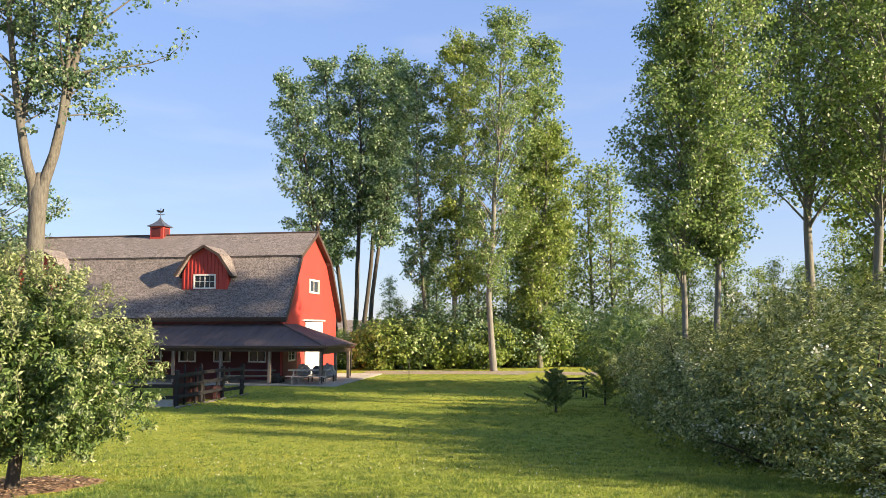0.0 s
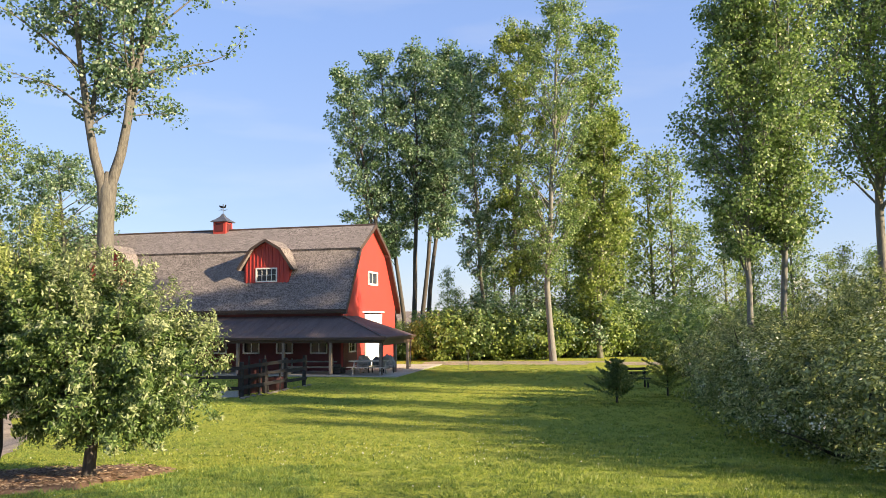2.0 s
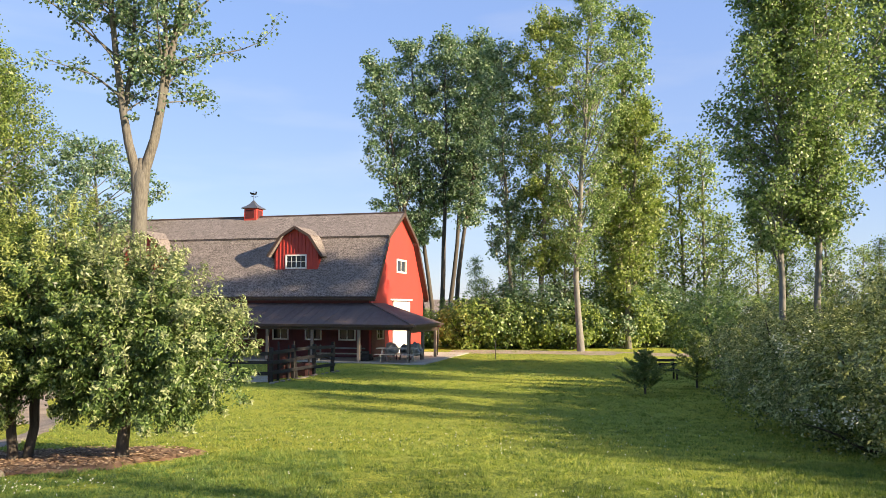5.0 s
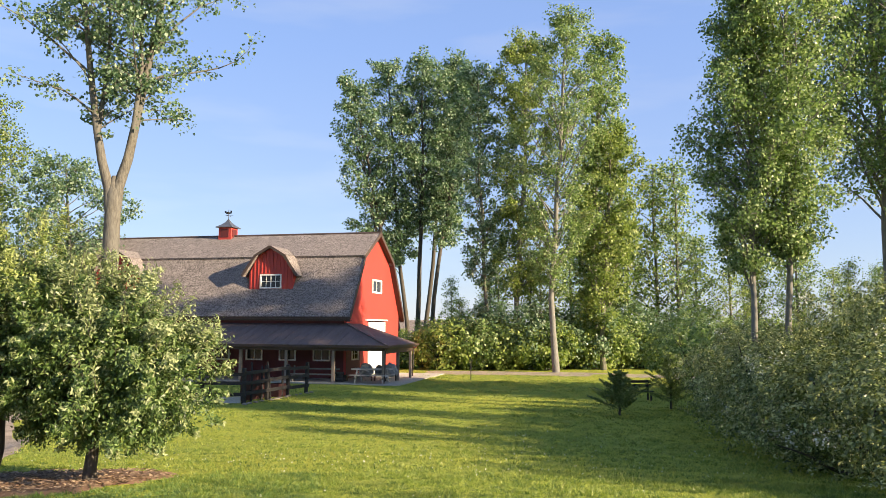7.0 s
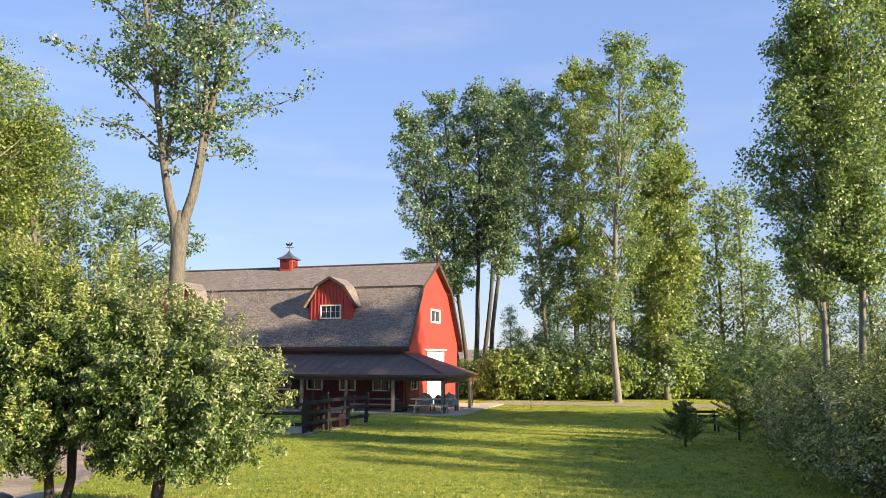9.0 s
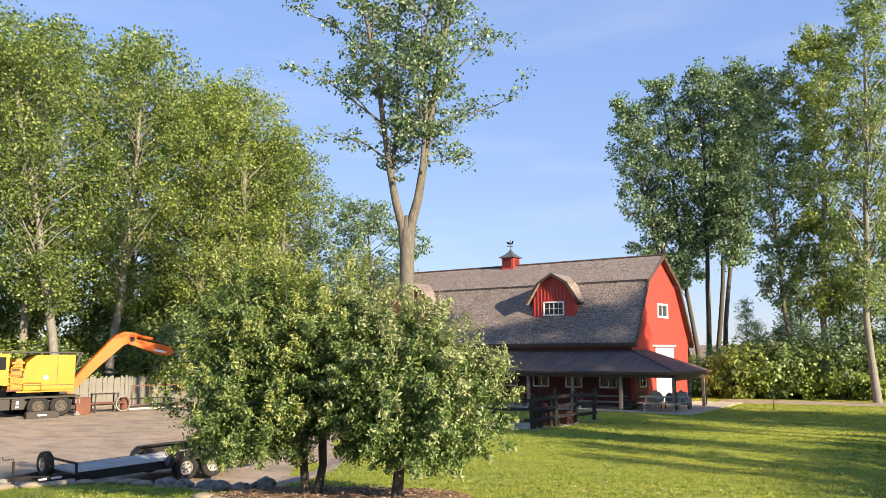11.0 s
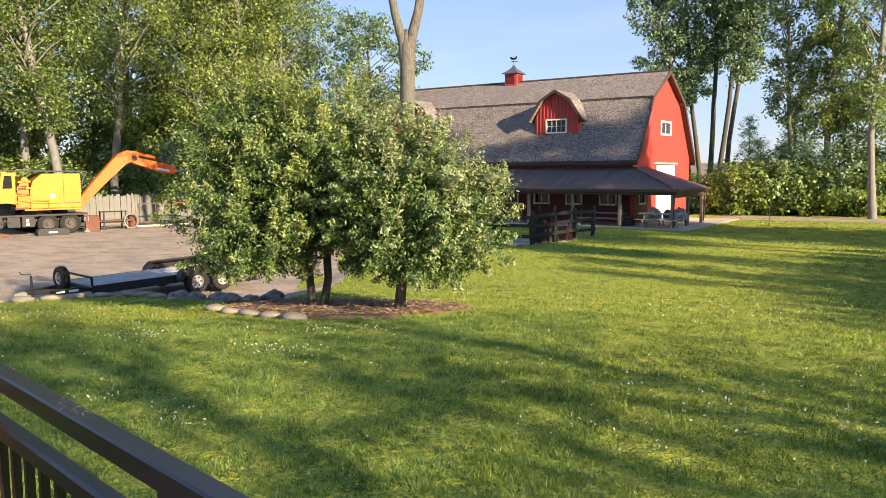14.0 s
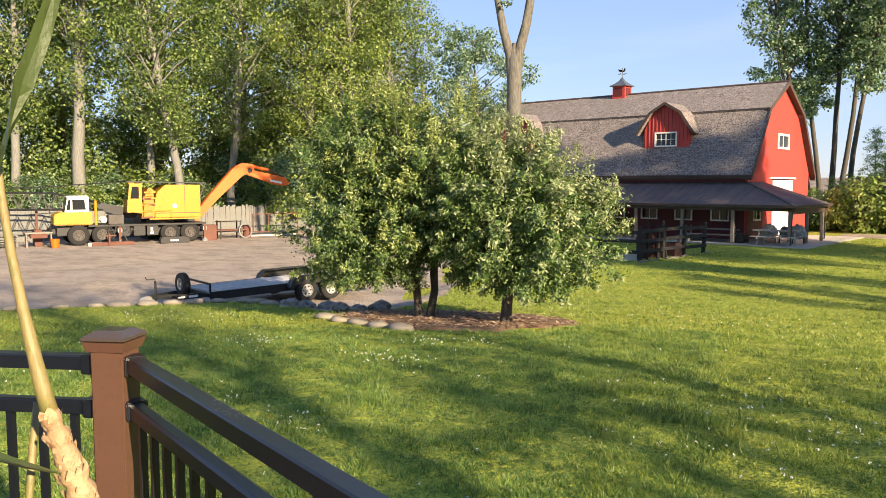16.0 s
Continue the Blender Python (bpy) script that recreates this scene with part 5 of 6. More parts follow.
    for x in (0.0, -1.27, -5.38, -6.75):
        wheel(t, x, 0.1, r, r, w, M["dirty_rim"], "wheel", 8, pose(x, 0.1, r, 90, 0, 0))
        wheel(t, x, 2.3, r, r, w, M["dirty_rim"], "wheel", 8, pose(x, 2.3, r, -90, 0, 0))
    part("chassis", Geo().box(-7.9, 0.95, 0.35, 2.05, 0.6, 1.1), M["black_steel"], t, bevel=0.03)
    part("deck_plate", Geo().box(-6.2, 1.05, -0.15, 2.55, 1.13, 1.24), M["black_steel"], t, "dark steel carrier deck", bevel=0.01)
    for x in (-4.5, -3.55, -2.75):
        part("side_box", Geo().box(x, x + 0.7, -0.12, 0.3, 0.5, 1.12), M["black_steel"], t, bevel=0.02)
    part("decal", Geo().box(-2.55, -2.35, -0.127, -0.122, 0.6, 0.72).box(-2.52, -2.38, -0.127, -0.122, 0.8, 1.0), M["white"], t)
    for x in (-4.55, 0.75):
        o = part("outrigger", Geo().box(x, x + 0.26, -0.35, 2.75, 0.75, 1.0), M["grey_steel"], t)
        part("outrigger_leg", Geo().box(x + 0.05, x + 0.21, -0.36, -0.2, 0.25, 1.1), M["rust"], o)
        part("foot_pad", Geo().lathe([(0.22, 0.02), (0.22, 0.07), (0.08, 0.2), (0.06, 0.3)], 12, pose(x + 0.13, -0.28, 0)), M["grey_steel"], o)
    # road cab
    cab = part("cab", Geo().prism([(-8.12, 1.28), (-5.95, 1.25), (-5.95, 2.06), (-7.75, 2.06), (-8.1, 1.9)], -0.1, 1.35, "y"), M["yellow"], t, "yellow cab base with a white top", bevel=0.05)
    top = [(-7.5, 2.06), (-6.12, 2.06), (-6.22, 2.98), (-7.32, 3.0)]
    holes = [[(-7.4, 2.2), (-7.16, 2.2), (-7.16, 2.84), (-7.27, 2.84)], [(-7.06, 2.2), (-6.3, 2.2), (-6.37, 2.8), (-7.06, 2.82)]]
    part("cab_side", holed(top, holes, -0.08, -0.02, "y"), M["white"], cab)
    part("cab_side", holed(top, holes, 1.26, 1.32, "y"), M["white"], cab)
    part("cab_roof", Geo().box(-7.4, -6.15, -0.12, 1.36, 2.97, 3.05), M["white"], cab, bevel=0.02)
    part("cab_glass", Geo().prism([(-7.48, 2.08), (-6.14, 2.08), (-6.24, 2.96), (-7.3, 2.97)], -0.015, -0.005, "y").prism([(-7.48, 2.08), (-6.14, 2.08), (-6.24, 2.96), (-7.3, 2.97)], 1.24, 1.25, "y"), M["glass"], cab)
    part("cab_back", Geo().box(-6.22, -6.12, -0.02, 1.24, 2.06, 2.96), M["white"], cab)
    part("windscreen", Geo().add([(-7.49, 0.0, 2.07), (-7.49, 1.24, 2.07), (-7.31, 1.24, 2.96), (-7.31, 0.0, 2.96)], [(0, 1, 2, 3)]), M["glass"], cab)
    part("bumper", Geo().box(-8.25, -8.05, -0.1, 2.3, 0.75, 1.05), M["black_steel"], t, bevel=0.02)
    part("exhaust", Geo().tube([(-5.72, 0.1, 1.24), (-5.72, 0.1, 2.75)], 0.09, 10), M["yellow"], t)
    part("winch_drum", Geo().lathe([(0.2, -0.3), (0.2, -0.26), (0.14, -0.25), (0.14, 0.25), (0.2, 0.26), (0.2, 0.3)], 18, pose(-5.25, 0.5, 1.55, 90, 0, 0)), M["bench_wood"], t)
    part("tank", Geo().box(-5.0, -4.1, 0.0, 0.75, 1.25, 1.85), M["dirty_rim"], t, "dull dark steel tank", bevel=0.03)
    for k in range(5):
        part("hose", Geo().tube([(-4.9 + 0.3 * k, -0.1, 1.12), (-4.75 + 0.3 * k, -0.16, 0.7 + 0.06 * (k % 3)), (-4.5 + 0.3 * k, -0.13, 0.95)], 0.03, 6), M["black_steel"], t)
    part("ladder", Geo().beam((-5.2, -0.22, 0.35), (-5.0, -0.2, 1.24), 0.05).beam((-4.8, -0.22, 0.35), (-4.6, -0.2, 1.24), 0.05).beam((-5.15, -0.22, 0.6), (-4.75, -0.22, 0.6), 0.04).beam((-5.08, -0.21, 0.9), (-4.68, -0.21, 0.9), 0.04), M["black_steel"], t)
    # upper works
    part("turntable", Geo().lathe([(0.85, 1.24), (0.85, 1.4), (0.7, 1.42), (0.7, 1.55)], 28, pose(-1.6, 1.2, 0)), M["black_steel"], t)
    h = part("machine_house", Geo().prism([(-2.25, 1.60), (0.72, 1.60), (0.72, 3.72), (-1.5, 3.72), (-2.05, 3.25), (-2.25, 2.4)], -0.05, 2.45, "y"), M["yellow"], t, "bright yellow machine house", bevel=0.04)
    part("panel_seam", Geo().box(-0.32, -0.29, -0.056, -0.05, 1.95, 3.66).box(-2.2, 0.7, -0.058, -0.05, 1.88, 1.92), M["trim_dark"], h)
    part("decal", Geo().lathe([(0.15, 0), (0.15, 0.006)], 16, pose(-0.95, -0.052, 2.35, 90, 0, 0)), M["white"], h)
    part("roof_sheet", Geo().beam((-3.9, 1.2, 3.92), (1.15, 1.2, 3.84), 2.3, 0.08), M["black_steel"], h, "rusty black roof sheet")
    for y in (0.2, 2.2):
        part("tail_brace", Geo().beam((1.1, y, 3.82), (0.75, y, 2.9), 0.09), M["black_steel"], h)
    part("engine_cover", Geo().prism([(-3.0, 1.65), (-2.25, 1.60), (-2.25, 3.45), (-2.6, 3.5), (-2.95, 2.6)], -0.02, 2.3, "y"), M["orange_yellow"], h, "faded orange engine bay", bevel=0.04)
    for k in range(9):                          # ribs of the open engine bay
        z = 1.72 + 0.2 * k
        xa = float(np.interp(z, [1.65, 2.6, 3.5], [-2.98, -2.93, -2.62]))
        part("louvre", Geo().box(xa, -2.27, -0.09, -0.025, z, z + 0.11, pose(0, 0, 0, 0, 2 if k % 2 else -3, 0)), M["yellow"] if k % 3 else M["rust"], h)
    part("side_step", Geo().box(-2.6, 0.6, -0.32, -0.06, 1.50, 1.58), M["yellow"], h)
    part("hand_rail", Geo().tube([(-2.2, -0.28, 1.58), (-2.2, -0.28, 2.1), (-1.2, -0.28, 2.1), (-1.2, -0.28, 1.58)], 0.02, 6), M["yellow"], h)
    oc = part("operator_cab", holed([(-3.95, 2.05), (-3.05, 1.9), (-3.0, 3.80), (-3.75, 3.80)], [[(-3.72, 2.85), (-3.2, 2.85), (-3.2, 3.6), (-3.6, 3.6)]], -0.2, -0.14, "y"), M["yellow"], t, "yellow operator cab with large windows")
    part("cab_box", Geo().box(-3.9, -3.05, -0.14, 0.9, 1.95, 2.8), M["yellow"], oc, bevel=0.02)
    part("cab_lid", Geo().box(-3.75, -3.0, -0.14, 0.9, 3.66, 3.80), M["yellow"], oc, bevel=0.02)
    part("cab_pane", Geo().prism([(-3.9, 2.8), (-3.1, 2.8), (-3.1, 3.66), (-3.72, 3.66)], -0.13, 0.85, "y"), M["glass"], oc)
    part("grab_rail", Geo().tube([(-2.9, -0.15, 1.7), (-2.9, -0.15, 3.0), (-2.35, -0.15, 3.0)], 0.025, 6), M["yellow"], h)
    part("beacon", Geo().box(-3.75, -3.4, 0.1, 0.5, 3.80, 3.95), M["yellow"], oc)
    # boom: four chords and lacing, laid forward over the road cab
    boom = part("boom_foot", Geo().prism([(-3.2, 1.62), (-2.9, 2.1), (-5.3, 2.62), (-6.4, 2.9), (-5.2, 2.1), (-3.6, 1.55)], 0.9, 1.5, "y"), M["black_steel"], t, "black lattice boom lying forward")
    top_a, top_b, bot_a, bot_b = (-5.3, 2.62), (-16.5, 3.9), (-5.2, 2.15), (-16.5, 2.7)
    def on(a, b, s):
        return (a[0] + (b[0] - a[0]) * s, a[1] + (b[1] - a[1]) * s)
    for y in (0.75, 1.65):
        part("chord", Geo().tube([(top_a[0], y, top_a[1]), (-8.0, y, 3.2), (top_b[0], y, 3.35)], 0.06, 6), M["black_steel"], boom)
        part("chord", Geo().tube([(bot_a[0], y, bot_a[1]), (-8.0, y, 2.2), (bot_b[0], y, 2.35)], 0.06, 6), M["black_steel"], boom)
        for k in range(14):
            xa, xb = -5.4 - k * 0.8, -5.8 - k * 0.8
            up = lambda x: float(np.interp(-x, [5.3, 8.0, 16.5], [2.62, 3.2, 3.35]))
            dn = lambda x: float(np.interp(-x, [5.2, 8.0, 16.5], [2.15, 2.2, 2.35]))
            part("lacing", Geo().beam((xa, y, up(xa)), (xb, y, dn(xb)), 0.045).beam((xb, y, dn(xb)), (xb - 0.4, y, up(xb - 0.4)), 0.045), M["black_steel"], boom)
    for y in (0.8, 1.6):
        part("pendant_line", Geo().tube([(-3.4, y, 3.95), (-9.0, y, 3.55), (-16.5, y, 3.62)], 0.03, 5), M["black_steel"], boom)
        part("gantry_leg", Geo().beam((-2.9, y, 1.7), (-3.4, y, 3.95), 0.09), M["black_steel"], boom)
    part("boom_rest", Geo().beam((-8.9, 1.2, 1.0), (-8.9, 1.2, 2.25), 0.14).box(-9.1, -8.7, 0.6, 1.8, -0.03, 1.0), M["rust"], t, "rusty boom stand")
    return ang


def make_excavator(ang):
    t = thing("excavator", pose(-41.94, 34.56, -0.37, 0, 0, ang), "orange excavator boom raised behind the crane", "excavator")
    y0, y1 = 3.2, 3.75
    part("track_frame", Geo().box(-2.2, 2.6, 2.9, 5.4, 0.0, 0.75), M["black_steel"], t, bevel=0.2)
    part("upper_body", Geo().box(-2.4, 1.2, 2.95, 5.3, 0.85, 2.1), M["black_steel"], t, "dark engine body", bevel=0.1)
    boom = [(0.85, 1.15), (1.25, 0.95), (3.1, 2.85), (4.75, 4.35), (5.6, 4.7), (5.6, 5.2), (4.8, 5.28), (4.2, 5.02), (2.4, 3.05)]
    b = part("boom", Geo().prism(boom, y0, y1, "y"), M["orange"], t, "bright orange boom", bevel=0.03)
    part("boom_plate", Geo().prism([(1.75, 2.1), (3.2, 3.6), (3.35, 3.45), (1.95, 1.95)], y0 - 0.03, y0, "y"), M["orange"], b)
    st = part("stick", Geo().prism([(5.1, 4.45), (5.5, 4.8), (8.05, 4.25), (8.4, 3.85), (8.1, 3.62), (7.2, 3.75)], y0 + 0.06, y1 - 0.06, "y"), M["orange"], t, "orange stick with a worn pale end", bevel=0.03)
    part("worn_patch", Geo().prism([(6.9, 4.1), (7.8, 3.92), (7.75, 3.78), (6.85, 3.95)], y0 + 0.052, y0 + 0.058, "y"), M["white"], st)
    part("cylinder", Geo().tube([(5.3, y0 + 0.28, 5.12), (6.8, y0 + 0.28, 4.8)], 0.12, 10), M["orange"], st)
    part("piston_rod", Geo().tube([(6.8, y0 + 0.28, 4.8), (8.0, y0 + 0.28, 4.3)], 0.06, 8), M["rust"], st)
    part("pin", Geo().lathe([(0.16, -0.34), (0.16, 0.34)], 14, pose(5.3, (y0 + y1) / 2, 4.75, 90, 0, 0)), M["black_steel"], b)


def make_fence():
    a, b = Vector((-51.9, 26.0, 0)), Vector((-44.09, 46.31, 0))
    far = Vector((-38.5, 51.5, 0))
    for p, q, n in ((a, b, 138), (b, far, 48)):
        d = q - p
        ang = math.degrees(math.atan2(d.y, d.x))
        f = thing("board_fence", pose(p.x, p.y, ground_z(p.x, p.y), 0, 0, ang), "weathered grey upright board fence", "fence")
        rng = random.Random(n)
        boards = [Geo().prism([(-0.076, 0), (0.076, 0), (0.076, 2.15 + e), (0.01, 2.165 + e), (-0.075, 2.14 + e)], -0.012, 0.012, "y").mesh("board", M["fence_wood"]) for e in (0, 0.05, -0.07)]
        step = d.length / n
        for k in range(n):
            part("board", boards[rng.randrange(3)], None, f, m=pose((k + 0.5) * step, rng.uniform(-0.01, 0.01), rng.uniform(-0.06, 0.06), 0, rng.uniform(-1.0, 1.0), rng.uniform(-3, 3)))
        for z in (0.4, 1.1, 1.8):
            part("fence_rail", Geo().box(0, d.length, 0.02, 0.06, z - 0.045, z + 0.045), M["fence_wood"], f)
        for k in range(int(d.length / 2.4) + 1):
            part("fence_post", Geo().box(k * 2.4, k * 2.4 + 0.1, 0.065, 0.165, -0.1, 2.0), M["fence_wood"], f)


def rough_stone(seed, sx, sy, sz):
    rng = random.Random(seed)
    bm = bmesh.new()
    bmesh.ops.create_icosphere(bm, subdivisions=2 if seed < 10 else 3, radius=1.0)
    off = Vector((rng.uniform(0, 50), rng.uniform(0, 50), 0))
    for v in bm.verts:
        n = 1 + (0.28 if seed < 10 else 0.5) * noise.noise(v.co * 1.3 + off) + (0.08 if seed < 10 else 0.22) * noise.noise(v.co * 3.2 + off)
        v.co = Vector((v.co.x * sx * n, v.co.y * sy * n, v.co.z * sz * n))
    me = bpy.data.meshes.new("stone")
    bm.to_mesh(me)
    bm.free()
    me.polygons.foreach_set("use_smooth", [seed < 10] * len(me.polygons))
    return me


def make_stones():
    pale = [rough_stone(k, 0.32, 0.2, 0.10) for k in range(4)]
    dark = [rough_stone(k + 10, 0.27, 0.22, 0.2) for k in range(4)]
    for me in pale:
        me.materials.append(M["stone"])
    for me in dark:
        me.materials.append(M["stone_dark"])
    rng = random.Random(8)
    edge = [(-20.9, 11.3), (-20.1, 12.1), (-19.4, 12.75), (-18.9, 13.1), (-18.35, 13.6), (-17.85, 14.05), (-17.4, 14.5), (-16.95, 14.9), (-16.45, 15.35), (-15.9, 15.3), (-15.2, 15.1), (-10.9, 12.45), (-10.25, 12.1), (-9.55, 11.85), (-8.85, 11.6), (-8.2, 11.4)]
    for k, (x, y) in enumerate(edge):
        s = rng.uniform(0.75, 1.15)
        solid("edging_stone", pale[k % 4], None, "pale rounded field stone edging the lawn", "stone", "stones edging the lawn", m=pose(x, y, lump_z(x, y) + 0.04, 0, 0, rng.uniform(-25, 25) + (38 if x < -15 else -20)) @ Matrix.Diagonal((s, s, s, 1)))
    for k in range(34):
        f = k / 33
        x, y = -15.6 + 4.6 * f + rng.uniform(-0.35, 0.35), 15.9 - 1.7 * f + rng.uniform(-0.5, 0.5)
        s = rng.uniform(0.4, 0.85)
        solid("boulder", dark[k % 4], None, "rough grey boulder on the bank beside the trailer", "stone", "boulders beside the trailer", m=pose(x, y, lump_z(x, y) + 0.08, 0, 0, rng.uniform(0, 360)) @ Matrix.Diagonal((s, s, s, 1)))
    for k in range(13):
        f = k / 12
        x, y = -11.0 + 1.35 * f + rng.uniform(-0.15, 0.15), 33.0 + 6.4 * f
        s = rng.uniform(0.35, 0.6)
        solid("edging_stone", pale[k % 4], None, "small pale stone along the corral fence", "stone", "stones along the corral", m=pose(x, y, 0.03, 0, 0, rng.uniform(0, 360)) @ Matrix.Diagonal((s, s, s, 1)))


def make_corral():
    c, e, l = Vector((-11.19, 33.54, 0)), Vector((-9.91, 39.24, 0)), Vector((-16.5, 33.0, 0))
    rng = random.Random(3)
    for name, a, b, n, lab in (("corral_fence", c, e, 3, "dark weathered post and rail corral fence"), ("corral_fence", l, c, 3, "dark rail corral fence with pale base boards")):
        d = b - a
        f = thing(name, pose(a.x, a.y, 0, 0, 0, math.degrees(math.atan2(d.y, d.x))), lab, "fence", "corral fences")
        L = d.length
        for k in range(n + 1):
            if name and a is l and k == n:
                continue
            x = L * k / n
            part("post", Geo().box(-0.075, 0.075, -0.075, 0.075, -0.1, 1.5 + 0.1 * rng.random()), M["corral_wood"], f, m=pose(x, 0, 0, rng.uniform(-2, 2), rng.uniform(-2, 2), 0), bevel=0.01)
        for z in (0.42, 0.88, 1.32):
            for k in range(n):
                part("rail", Geo().box(L * k / n - 0.1, L * (k + 1) / n + 0.1, -0.115, -0.078, -0.075, 0.075), M["corral_wood"], f, m=pose(0, 0, z + rng.uniform(-0.03, 0.03), 0, rng.uniform(-0.6, 0.6), 0))
        if a is l:
            for k in range(3):
                part("base_board", Geo().box(0, L - 0.12, -0.07, -0.03, 0.03 + 0.15 * k, 0.165 + 0.15 * k), M["deck_wood"], f, "pale grey base board")
    for k, (x, y, h, tilt, turn) in enumerate(((-11.15, 34.4, 1.75, 6, 10), (-10.95, 35.3, 1.55, -9, 40), (-10.75, 35.9, 1.7, 4, -30), (-10.5, 36.9, 1.45, -5, 15), (-12.6, 33.35, 1.6, 7, 0))):
        solid("pole", Geo().tube([(0, 0, -0.1), (0.02, 0.01, h * 0.5), (-0.01, 0.02, h)], [0.06, 0.052, 0.042], 8), M["corral_wood"], "crooked grey wooden pole leaning at the corral", "pole", "poles at the corral", m=pose(x, y, 0, tilt, turn * 0.1, turn))
    # low red panel inside, and the porch bench behind
    p = thing("wooden_gate", pose(-11.25, 35.1, 0, 0, 0, 77), "low dark red board gate inside the corral", "gate")
    for k in range(9):
        part("board", Geo().box(-1.1 + k * 0.25, -1.1 + k * 0.25 + 0.235, -0.02, 0.02, 0.04, 1.2 + 0.05 * (k % 3)), M["red_gate"], p)
    part("brace", Geo().beam((-1.1, -0.04, 0.2), (1.1, -0.04, 1.0), 0.03, 0.12), M["corral_wood"], p)
    part("brace", Geo().box(-1.12, 1.14, 0.022, 0.06, 0.9, 1.0), M["corral_wood"], p)


def make_feed_box():
    b = thing("feed_box", pose(-10.75, 37.1, 0, 0, 0, 77), "low reddish wooden feed box inside the corral", "box")
    for k in range(3):
        for y in (-0.3, 0.3):
            part("side_board", Geo().box(-0.45, 0.45, y - 0.015, y + 0.015, 0.02 + 0.2 * k, 0.21 + 0.2 * k), M["red_gate"], b)
    for x in (-0.435, 0.435):
        part("end_board", Geo().box(x - 0.015, x + 0.015, -0.284, 0.284, 0.02, 0.61), M["red_gate"], b)
    part("floor_board", Geo().box(-0.42, 0.42, -0.284, 0.284, 0.02, 0.05), M["red_gate"], b)


def on_slab(x, y, rz=0.0):
    return BARN @ pose(x, y, 0.06, 0, 0, rz)


def make_picnic_table():
    t = thing("picnic_table", on_slab(2.35, -2.5, 2) @ Matrix.Diagonal((1.1, 1.1, 1.08, 1)), "bleached wooden picnic table on the porch corner", "picnic table")
    for k in range(5):
        part("top_plank", Geo().box(-1.05, 1.05, -0.37 + k * 0.15, -0.37 + k * 0.15 + 0.14, 0.70, 0.76), M["bench_wood"], t, bevel=0.006)
    for y in (-0.78, 0.60):
        b = part("bench", Geo().box(-1.05, 1.05, y, y + 0.13, 0.41, 0.45), M["bench_wood"], t, bevel=0.006)
        part("bench_plank", Geo().box(-1.05, 1.05, y - 0.15 if y > 0 else y + 0.14, y - 0.01 if y > 0 else y + 0.27, 0.412, 0.452), M["bench_wood"], b)
    for x in (-0.75, 0.75):
        part("leg", Geo().beam((x, -0.62, 0), (x, -0.2, 0.70), 0.06, 0.13), M["bench_wood"], t)
        part("leg", Geo().beam((x, 0.62, 0), (x, 0.2, 0.70), 0.06, 0.13), M["bench_wood"], t)
        part("cross_bar", Geo().box(x + 0.03, x + 0.07, -0.85, 0.85, 0.32, 0.408), M["bench_wood"], t)


def make_porch_things():
    # kettle grills under grey covers behind the table
    for x, y, s, cloth, lab in ((1.55, -1.2, 0.95, M["pale_cover"], "pale grey covered grill on the porch"), (2.25, -0.75, 0.72, M["grey_cover"], "dark grey covered grill on the porch"), (2.95, -0.75, 1.0, M["pale_cover"], "pale grey covered grill beside a porch post")):
        g = thing("covered_grill", on_slab(x, y, 20), lab, "grill", "covered grills")
        bm = bmesh.new()
        bmesh.ops.create_icosphere(bm, subdivisions=3, radius=1.0)
        for v in bm.verts:
            n = 1 + 0.4 * noise.noise(v.co * 2.0 + Vector((x * 3, 0, 0)))
            v.co = Vector((v.co.x * 0.42 * n * s, v.co.y * 0.33 * n * s, 0.60 + max(v.co.z, -0.75) * 0.46 * n * s))
        me = bpy.data.meshes.new("cover")
        bm.to_mesh(me)
        bm.free()
        me.materials.append(cloth)
        part("cover", me, None, g, "sagging cloth cover")
        for dx, dy in ((-0.3, -0.2), (0.3, -0.2), (-0.3, 0.2), (0.3, 0.2)):
            part("leg", Geo().tube([(dx, dy, 0), (dx * 0.9, dy * 0.9, 0.6)], 0.025, 6), M["black_steel"], g)
    b = thing("log_bench", on_slab(-1.2, -2.6), "rough grey wooden bench along the porch edge", "bench")
    part("seat", Geo().box(-1.6, 1.3, -0.2, 0.15, 0.40, 0.46), M["fence_wood"], b, bevel=0.01)
    part("back_rail", Geo().box(-1.6, 1.5, 0.18, 0.23, 0.70, 0.78), M["fence_wood"], b, bevel=0.01)
    for x in (-1.45, 1.15):
        part("leg", Geo().box(x, x + 0.1, -0.18, 0.23, 0, 0.40), M["fence_wood"], b)
        part("back_post", Geo().box(x, x + 0.08, 0.232, 0.30, 0, 0.92), M["fence_wood"], b)
    f = thing("firewood_pile", on_slab(0.15, -1.9), "small dark pile of logs in place of an unclear dark object", "firewood")
    rng = random.Random(2)
    for k in range(9):
        r = 0.09 + 0.03 * rng.random()
        part("log", Geo().tube([(-0.3 + rng.uniform(-0.05, 0.05), 0.24 * (k % 4) - 0.4, 0.1 + 0.19 * (k // 4)), (0.35, 0.24 * (k % 4) - 0.4 + rng.uniform(-0.05, 0.05), 0.1 + 0.19 * (k // 4))], r, 8), M["bark_dark"], f)


def make_clutter(ang):
    m0 = pose(-41.94, 34.56, -0.37, 0, 0, ang)
    d = thing("oil_drum", m0 @ pose(4.35, 1.4, 0), "rusty red steel drum", "drum")
